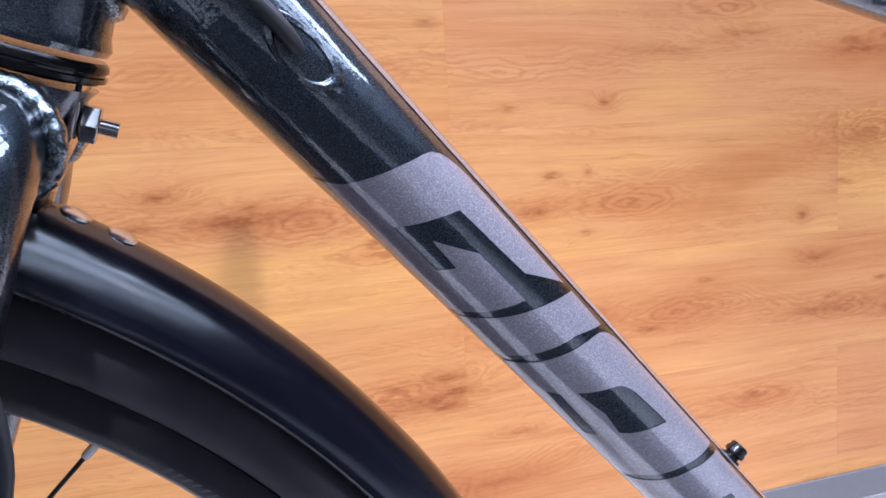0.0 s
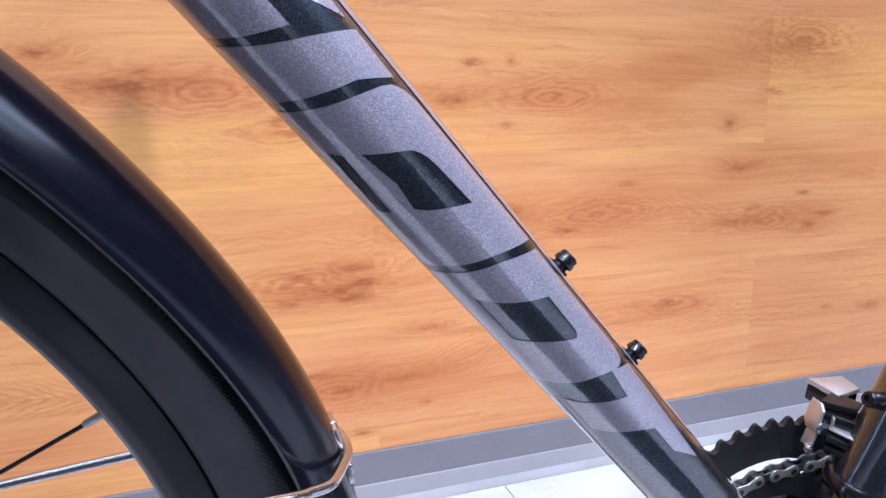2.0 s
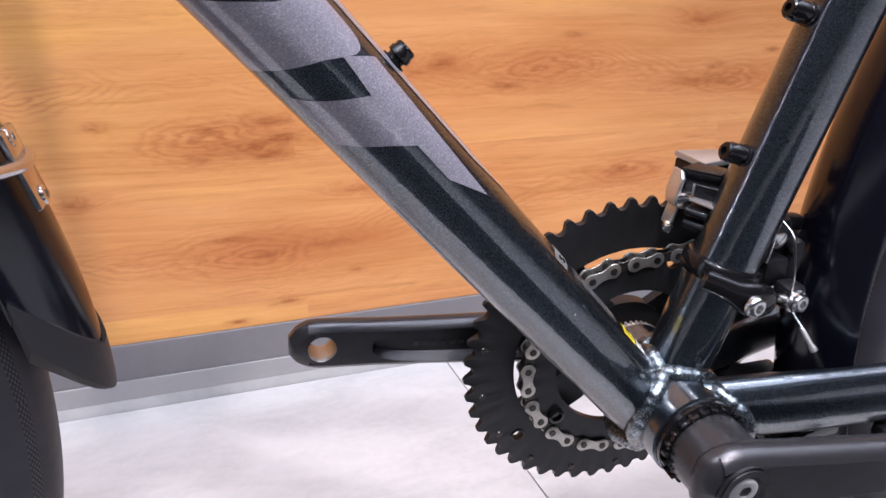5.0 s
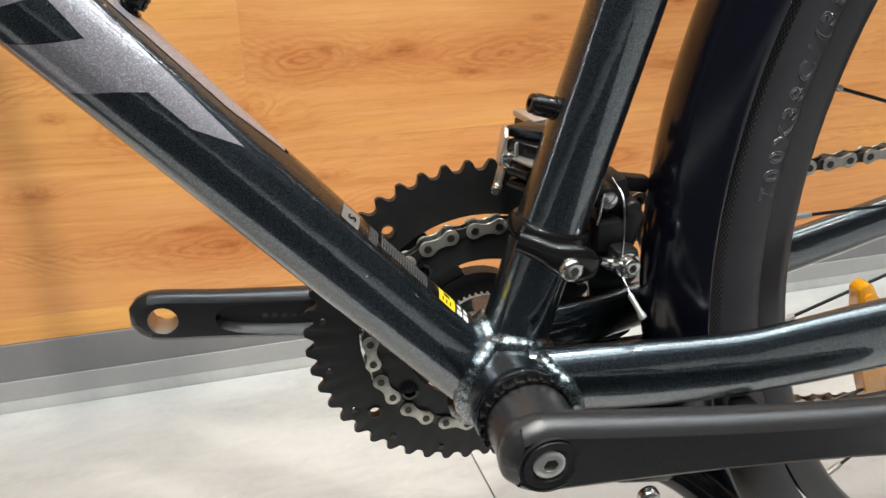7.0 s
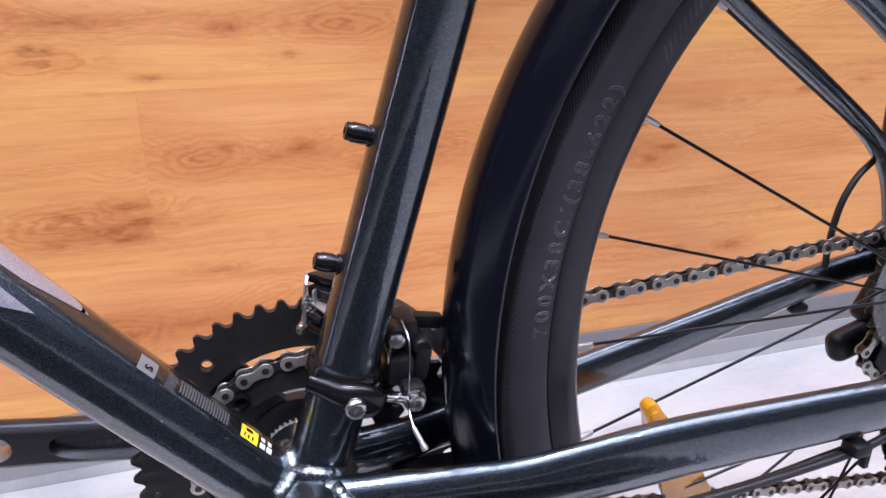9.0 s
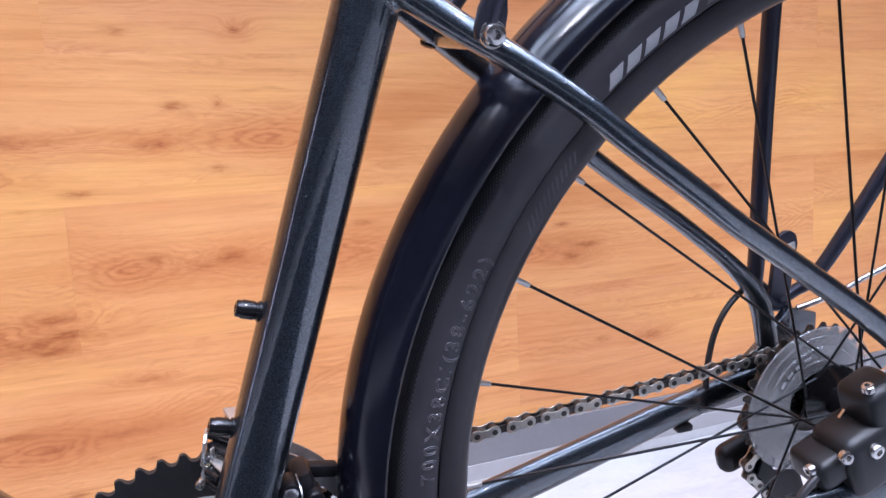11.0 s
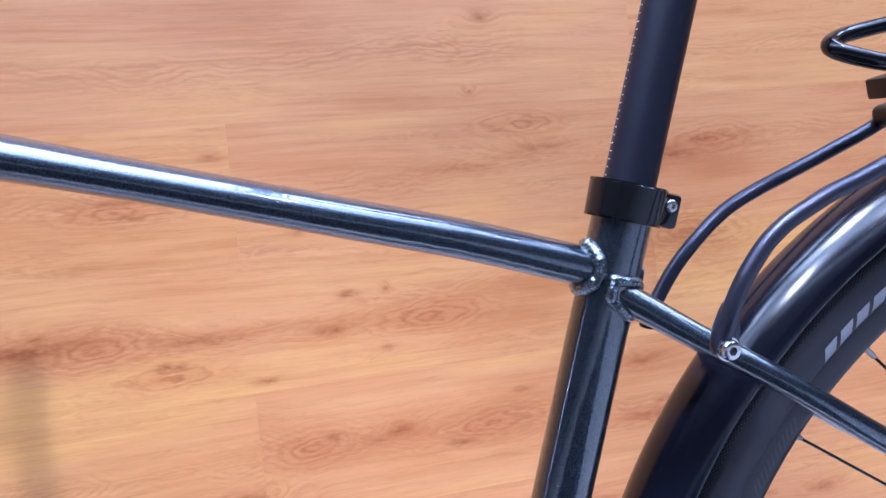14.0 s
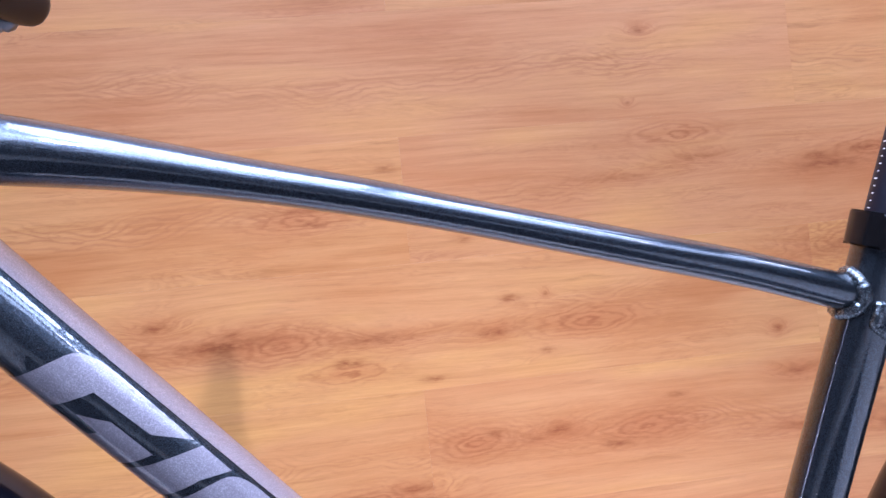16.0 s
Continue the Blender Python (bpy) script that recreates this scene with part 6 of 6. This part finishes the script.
# front mech
bm = BM()
FC = BB + SEAT_DIR * 0.0765
tube(bm, [(*(FC + SEAT_DIR * h), r) for h, r in ((-0.0052, 0.0166), (-0.0048, 0.0182), (-0.0034, 0.0192), (0.0, 0.0196), (0.0034, 0.0192), (0.0048, 0.0182), (0.0052, 0.0166))], 40, 1)
tube(bm, [(0.004, -0.0150, 0.3560, 0.0046, 0.0026), (0.011, -0.0180, 0.3535, 0.0050, 0.0032), (0.018, -0.0205, 0.3503, 0.0060, 0.0040), (0.026, -0.0222, 0.3470, 0.0086, 0.0046), (0.0325, -0.0222, 0.3440, 0.0086, 0.0046), (0.0368, -0.0218, 0.3420, 0.0060, 0.0040), (0.0382, -0.0215, 0.3413, 0.0022, 0.0022)], 24, 6)
front_mech = part("front_mech", bm, BLACK, bike, "black front derailleur with silver links")
bm = BM()
bolt(bm, (0.0248, -0.0262, 0.3455), (0.1, -1, 0.05), 0.0054, 0.0040, 0.0)
part("clamp_bolt", bm, STEEL, front_mech, "steel clamp bolt")
bm = BM()
rod(bm, (0.041, -0.0205, 0.3445), (0.052, -0.0185, 0.3405), 0.0021)
lathe(bm, [(0.0036, 0.0), (0.0036, 0.002)], (0.0455, -0.0198, 0.3432), (0.9, 0.16, -0.35), 12)
part("link_pin", bm, STEEL, front_mech)
bm = BM()
block(bm, (0.012, 0.012, 0.013), Matrix.Translation((0.0565, -0.0125, 0.340)), 0.003)
block(bm, (0.014, 0.024, 0.016), Matrix.Translation((0.053, 0.006, 0.348)), 0.003)
block(bm, (0.012, 0.022, 0.024), Matrix.Translation((0.060, 0.012, 0.362)) @ Matrix.Rotation(radians(-16), 4, "Y"), 0.004)
block(bm, (0.020, 0.008, 0.008), Matrix.Translation((0.070, 0.016, 0.366)) @ Matrix.Rotation(radians(10), 4, "Y"), 0.002)
block(bm, (0.009, 0.010, 0.020), Matrix.Translation((0.064, 0.000, 0.350)) @ Matrix.Rotation(radians(12), 4, "Y"), 0.003)
lathe(bm, [(0.0055, 0.0), (0.0065, 0.002), (0.0065, 0.012), (0.005, 0.014)], (0.0505, -0.004, 0.3665), (0, 1, 0), 20)
lathe(bm, [(0.0035, 0.0), (0.0045, 0.001), (0.0045, 0.012)], (0.0640, -0.004, 0.3600), (0, 1, 0), 16)
part("linkage", bm, PLASTIC, front_mech, "black linkage")
bm = BM()
bolt(bm, (0.0562, -0.0190, 0.3393), (0.1, -1, 0.1), 0.0048, 0.0042, 0.0060)
part("cable_bolt", bm, STEEL, front_mech, "steel cable bolt")
bm = BM()
lathe(bm, [(0.0042, 0.0), (0.0042, 0.0010), (0.0026, 0.0016)], (0.0505, -0.0042, 0.3665), (0, -1, 0), 18)
block(bm, (0.0012, 0.0012, 0.016), Matrix.Translation((0.0468, -0.0050, 0.3625)) @ Matrix.Rotation(radians(8), 4, "Y"), 0.0003)
part("washer", bm, STEEL, front_mech)
bm = BM()
tube(bm, [(0.0545, 0.002, 0.3745, 0.0006), (0.0560, -0.008, 0.3680, 0.0006), (0.0545, -0.015, 0.3540, 0.0006), (0.0525, -0.020, 0.3380, 0.0006), (0.0525, -0.030, 0.3315, 0.0006)], 6, 6)
inner_cable = part("inner_cable", bm, STEEL, front_mech, "thin steel cable")
bm = BM()
lathe(bm, [(0.0009, 0.0), (0.0013, 0.001), (0.0013, 0.009), (0.0018, 0.0105), (0.0018, 0.0125), (0.0008, 0.013)], (0.0527, -0.0295, 0.3312), (0.35, -0.55, -0.75), 12)
part("cable_end", bm, ALU, front_mech, "silver cable end")
# parallelogram body on the far side of the seat tube
def slab_of(bm, corners, z0, z1, bevel=0.0008):
    prism(bm, corners, z1 - z0, Matrix.Translation((0, 0, (z0 + z1) / 2)), bevel)


bm = BM()
slab_of(bm, [(0.0254, 0.0285), (0.0222, 0.0492), (0.0445, 0.0462), (0.0440, 0.0325)], 0.3820, 0.3926, 0.0012)
slab_of(bm, [(0.0110, 0.0275), (0.0236, 0.0128), (0.0340, 0.0190), (0.0260, 0.0345)], 0.3900, 0.3955, 0.0010)
body = part("body", bm, BLACK, front_mech, "glossy black body")
bm = BM()
slab_of(bm, [(0.0248, 0.0280), (0.0215, 0.0500), (0.0452, 0.0470), (0.0445, 0.0320)], 0.3927, 0.3963, 0.0011)
part("top_plate", bm, ALU, front_mech, "satin silver top plate")
bm = BM()
slab_of(bm, [(0.0106, 0.0240), (0.0205, 0.0090), (0.0320, 0.0165), (0.0235, 0.0315)], 0.3832, 0.3899, 0.0006)
part("inner_block", bm, BLACK, front_mech, "dark block inside the body")
# thin silver slab that stands in for the highlight along the lower edge
bm = BM()
slab_of(bm, [(0.0112, 0.0172), (0.0162, 0.0040), (0.0270, 0.0120), (0.0205, 0.0270)], 0.3816, 0.3830, 0.0004)
part("edge_highlight", bm, ALU, front_mech, "thin silver strip in place of the highlight on the lower edge")
bm = BM()
block(bm, (0.0012, 0.0050, 0.0062), Matrix.Translation((0.0136, 0.0185, 0.3866)) @ Matrix.Rotation(radians(-36), 4, "Z"), 0.0004)
part("pivot_plate", bm, ALU, front_mech, "small grey pivot plate")
for z in (0.3752, 0.3690):
    bm = BM()
    slab_of(bm, [(0.0080, 0.0150), (0.0138, 0.0046), (0.0250, 0.0120), (0.0190, 0.0260)], z, z + 0.0046, 0.0014)
    part("lower_link", bm, BLACK, front_mech, "glossy black link")
bm = BM()
T = Matrix.Translation((0.0094, 0.0280, 0.3855)) @ Matrix.Rotation(radians(10), 4, "Y") @ Matrix.Rotation(radians(-8), 4, "Z") @ pose(0, 0, 0, 90, 0, 90)
prism(bm, [(-0.0062, -0.0085), (0.0030, -0.0088), (0.0062, -0.0040), (0.0052, 0.0085), (-0.0030, 0.0092), (-0.0066, 0.0060)], 0.0020, T, 0.0006)
part("silver_plate", bm, ALU, front_mech, "bare steel plate")
bm = BM()
block(bm, (0.0018, 0.0080, 0.0120), Matrix.Translation((0.0082, 0.0262, 0.3722)) @ Matrix.Rotation(radians(14), 4, "Y"), 0.0006)
part("arm_plate", bm, ALU, front_mech, "bare steel arm")
for p, r in (((0.0110, 0.0225, 0.3803), 0.0040), ((0.0056, 0.0228, 0.3663), 0.0027)):
    bm = BM()
    lathe(bm, [(r, -0.0020), (r, 0.0008), (r * 0.86, 0.0012), (r * 0.86, 0.0026), (r * 0.6, 0.0032)], p, (-0.55, -1, -0.1), 20)
    part("link_rivet", bm, STEEL, front_mech, "small steel screw")
bm = BM()
for y in (0.0325, 0.0485):
    outer = [(0.1045 * math.cos(radians(a)), 0.1045 * math.sin(radians(a))) for a in range(22, 68, 4)]
    inner = [(0.0960 * math.cos(radians(a)), 0.0960 * math.sin(radians(a))) for a in range(66, 20, -4)]
    prism(bm, outer + inner, 0.0012, Matrix.Translation(BB + Vector((0, y, 0))) @ pose(0, 0, 0, 90))
block(bm, (0.012, 0.0165, 0.0012), Matrix.Translation(BB + Vector((0.070, 0.0405, 0.070))) @ Matrix.Rotation(radians(45), 4, "Y"), 0)
part("cage", bm, ALU, front_mech, "steel chain cage")


# rack
FAR_STRUT = [(0.146, 0.036, 0.601, 0.0045), (0.1534, 0.039, 0.6127, 0.0044), (0.1688, 0.040, 0.6330, 0.0044), (0.1933, 0.040, 0.6556, 0.0044), (0.2158, 0.040, 0.6682, 0.0044), (0.2536, 0.040, 0.6827, 0.0044), (0.2931, 0.040, 0.6980, 0.0044), (0.3296, 0.041, 0.7120, 0.0044), (0.40, 0.048, 0.726, 0.0044), (0.70, 0.055, 0.735, 0.0044)]
RACK = [(0.1415, 0.0455, 0.6080, 0.0042), (0.1442, 0.048, 0.6220, 0.0044), (0.150, 0.049, 0.6355, 0.0044), (0.157, 0.049, 0.6460, 0.0044), (0.165, 0.049, 0.6555, 0.0044), (0.1755, 0.049, 0.6635, 0.0044), (0.186, 0.049, 0.6690, 0.0044),
        (0.200, 0.049, 0.6755, 0.0044), (0.216, 0.049, 0.6810, 0.0044), (0.2455, 0.050, 0.6930, 0.0044), (0.2807, 0.050, 0.7075, 0.0044), (0.33, 0.052, 0.722, 0.0044), (0.42, 0.055, 0.731, 0.0044), (0.70, 0.055, 0.736, 0.0044)]
bm = BM()
for y in (-0.055, -0.02, 0.02, 0.055):
    rod(bm, (0.36, y, 0.727), (0.72, y, 0.737), 0.0048)
rod(bm, (0.36, -0.055, 0.727), (0.36, 0.055, 0.727), 0.0048)
rod(bm, (0.72, -0.055, 0.737), (0.72, 0.055, 0.737), 0.0048)
rack = part("rear_rack", bm, RACK_BLACK, bike, "black tubular rear rack")
for side in (-1, 1):
    bm = BM()
    tube(bm, [(x, y * side, z, r) for x, y, z, r in (RACK if side < 0 else FAR_STRUT)], 18, 8)
    part("front_strut", bm, RACK_BLACK, rack)
    bm = BM()
    tube(bm, [(0.385, 0.060 * side, 0.729, 0.0062), (0.391, 0.061 * side, 0.66, 0.0062), (0.400, 0.063 * side, 0.56, 0.0062), (0.413, 0.066 * side, 0.445, 0.0062), (0.419, 0.069 * side, 0.418, 0.0058), (0.440, 0.0735 * side, 0.400, 0.005), (0.455, 0.0745 * side, 0.398, 0.005)], 16, 8)
    part("leg", bm, RACK_BLACK, rack)
    bm = BM()
    tube(bm, [(0.62, 0.060 * side, 0.733, 0.0062), (0.58, 0.061 * side, 0.60, 0.0062), (0.53, 0.063 * side, 0.512, 0.0062), (0.482, 0.068 * side, 0.428, 0.0058), (0.462, 0.0735 * side, 0.408, 0.005), (0.448, 0.0745 * side, 0.402, 0.005)], 16, 8)
    part("leg", bm, RACK_BLACK, rack)
    bm = BM()
    T = Matrix.Translation((0.446, 0.0725 * side, 0.420)) @ pose(0, 0, 0, 90)
    prism(bm, [(0.010 * math.cos(radians(a)), 0.030 + 0.010 * math.sin(radians(a))) for a in range(0, 181, 20)] + [(-0.010, -0.02), (0.010, -0.02)], 0.004, T, 0.0008)
    part("foot_plate", bm, RACK_BLACK, rack, "black slotted foot plate")
    bm = BM()
    block(bm, (0.010, 0.002, 0.006), Matrix.Translation((0.448, 0.0700 * side, 0.447)) @ Matrix.Rotation(radians(-15), 4, "Y"), 0.0004)
    part("mark", bm, ALU, rack)
    if side > 0:
        continue
    bm = BM()
    T = Matrix.Translation((0.1425, 0.0465 * side, 0.611)) @ Matrix.Rotation(radians(10), 4, "Y") @ pose(0, 0, 0, 90)
    prism(bm, [(-0.0055, -0.0095), (0.0055, -0.0095), (0.0070, -0.005), (0.0066, 0.004), (0.0045, 0.011), (0.0030, 0.016), (-0.0030, 0.016), (-0.0045, 0.011), (-0.0066, 0.004), (-0.0070, -0.005)], 0.0045, T, 0.0008)
    part("strut_foot", bm, RACK_BLACK, rack, "flattened strut end")
    bm = BM()
    bolt(bm, (0.1425, 0.0490 * side, 0.6045), (0, side, 0), 0.0052, 0.0040, 0.0062)
    part("strut_bolt", bm, STEEL, rack, "steel strut bolt")
# clamp block and spring loop at the front of the rack
bm = BM()
block(bm, (0.050, 0.032, 0.012), Matrix.Translation((0.301, 0.0, 0.730)) @ Matrix.Rotation(radians(-12), 4, "Y"), 0.0015)
block(bm, (0.026, 0.024, 0.034), Matrix.Translation((0.301, 0.0, 0.710)) @ Matrix.Rotation(radians(-12), 4, "Y"), 0.006, 3)
block(bm, (0.020, 0.080, 0.014), Matrix.Translation((0.310, 0.0, 0.710)) @ Matrix.Rotation(radians(-12), 4, "Y"), 0.005, 3)
clamp = part("rack_clamp", bm, PLASTIC, rack, "black plastic clamp block")
bm = BM()
block(bm, (0.003, 0.004, 0.018), Matrix.Translation((0.2785, -0.006, 0.7185)) @ Matrix.Rotation(radians(12), 4, "Y"), 0.001)
part("metal_tab", bm, STEEL, rack, "bright metal tab")
bm = BM()
tube(bm, [(0.36, -0.018, 0.750, 0.0046), (0.30, -0.016, 0.7385, 0.0046), (0.270, -0.013, 0.7375, 0.0046), (0.251, -0.008, 0.7420, 0.0048), (0.2405, 0.000, 0.7484, 0.0048), (0.250, 0.008, 0.7540, 0.0048), (0.275, 0.014, 0.7590, 0.0046), (0.36, 0.018, 0.772, 0.0046)], 16, 8)
part("spring_loop", bm, BLACK, rack, "black bent wire loop")
# bolt heads under the stays
bm = BM()
bolt(bm, (0.140, 0.0275, 0.6010), (-0.3, 0, -1), 0.005, 0.004)
part("bridge_bolt", bm, BLACK, bike)

# spoke reflector
bm = BM()
ax0, ax1 = Vector((0.2035, -0.004, 0.298)), Vector((0.247, -0.004, 0.210))
dr = (ax1 - ax0).normalized()
T = Matrix.Translation(ax0) @ Matrix((dr, Vector((0, 1, 0)).cross(dr) * -1, Vector((0, 1, 0)))).transposed().to_4x4()
L = (ax1 - ax0).length
prism(bm, [(-0.0035, -0.0045), (-0.0058, -0.0028), (-0.0068, 0.0), (-0.0058, 0.0028), (-0.0035, 0.0045), (0.006, 0.0058), (0.018, 0.007), (0.030, 0.0115), (0.055, 0.0135), (0.080, 0.0145), (L, 0.0150), (L + 0.004, 0.012),
           (L + 0.004, -0.012), (L, -0.0150), (0.080, -0.0145), (0.055, -0.0135), (0.030, -0.0115), (0.018, -0.007), (0.006, -0.0058)], 0.009, T, 0.0015)
reflector = part("reflector", bm, ORANGE, rear_wheel, "orange plastic spoke reflector")
bm = BM()
lathe(bm, [(0.0028, 0.0), (0.0028, 0.0012), (0.0012, 0.0014)], ax0 + dr * 0.002 + Vector((0, -0.0045, 0)), (0, -1, 0), 14)
part("rivet", bm, ORANGE, reflector)
# kickstand
bm = BM()
block(bm, (0.045, 0.060, 0.010), Matrix.Translation((0.075, 0.0, 0.262)), 0.002)
block(bm, (0.040, 0.040, 0.030), Matrix.Translation((0.078, -0.008, 0.225)) @ Matrix.Rotation(radians(10), 4, "Y"), 0.006)
stand = part("kickstand", bm, BLACK, bike, "black kickstand holding the bicycle up")
bm = BM()
bolt(bm, (0.076, -0.030, 0.207), (0, -1, 0), 0.006, 0.005)
part("stand_bolt", bm, STEEL, stand, "steel stand bolt")
bm = BM()
foot = LEAN.inverted() @ Vector((0.235, -0.17, 0.012))
tube(bm, [(0.085, -0.012, 0.215, 0.010), (0.110, -0.025, 0.200, 0.010), (0.150, -0.055, 0.155, 0.0085), (*foot, 0.0075)], 16, 6)
part("stand_leg", bm, BLACK, stand, "black stand leg")

# ---- boards and tiles ----
def board_mesh(length, height):
    bm = BM()
    block(bm, (length - 0.0001, 0.012, height - 0.0001), Matrix(), 0.00008, 1)
    me = bpy.data.meshes.new("board")
    bm.to_mesh(me)
    bm.free()
    me.materials.append(WOOD)
    return me


cache = {}
for row in range(-2, 14):
    zb = max(BOARD_Z + BOARD_H * row, 0.0935)
    zt = min(BOARD_Z + BOARD_H * (row + 1), top - 0.002)
    if zt - zb < 0.02:
        continue
    xs = (-0.105 if row % 2 == 0 else 0.515) - 5 * BOARD_L
    while xs < x1:
        a, b = max(xs, x0 + 0.002), min(xs + BOARD_L, x1 - 0.002)
        xs += BOARD_L
        if b - a < 0.05:
            continue
        key = (round(b - a, 4), round(zt - zb, 4))
        if key not in cache:
            cache[key] = board_mesh(*key)
        o = new("board", cache[key])
        o.parent = wall_north
        o.location = ((a + b) / 2, WALL_Y + 0.006, (zb + zt) / 2)

TILE_X, TILE_Y = 0.90, 1.80
cache = {}
i0 = int((x0 - 0.08) / TILE_X) - 1
for i in range(i0, i0 + 14):
    for j in range(-6, 2):
        off = 0.60 if i % 2 else 0.0
        a, b = max(0.08 + i * TILE_X, x0 + 0.001), min(0.08 + (i + 1) * TILE_X, x1 - 0.001)
        c, d = max(WALL_Y - off + j * TILE_Y, y0 + 0.001), min(WALL_Y - off + (j + 1) * TILE_Y, WALL_Y - 0.007)
        if b - a < 0.02 or d - c < 0.02:
            continue
        key = (round(b - a, 4), round(d - c, 4))
        if key not in cache:
            bm = BM()
            block(bm, (key[0] - 0.0014, key[1] - 0.0014, 0.008), Matrix(), 0.0003, 1)
            me = bpy.data.meshes.new("tile")
            bm.to_mesh(me)
            bm.free()
            me.materials.append(TILE)
            cache[key] = me
        o = new("tile", cache[key])
        o.parent = floor
        o.location = ((a + b) / 2, (c + d) / 2, 0.001)
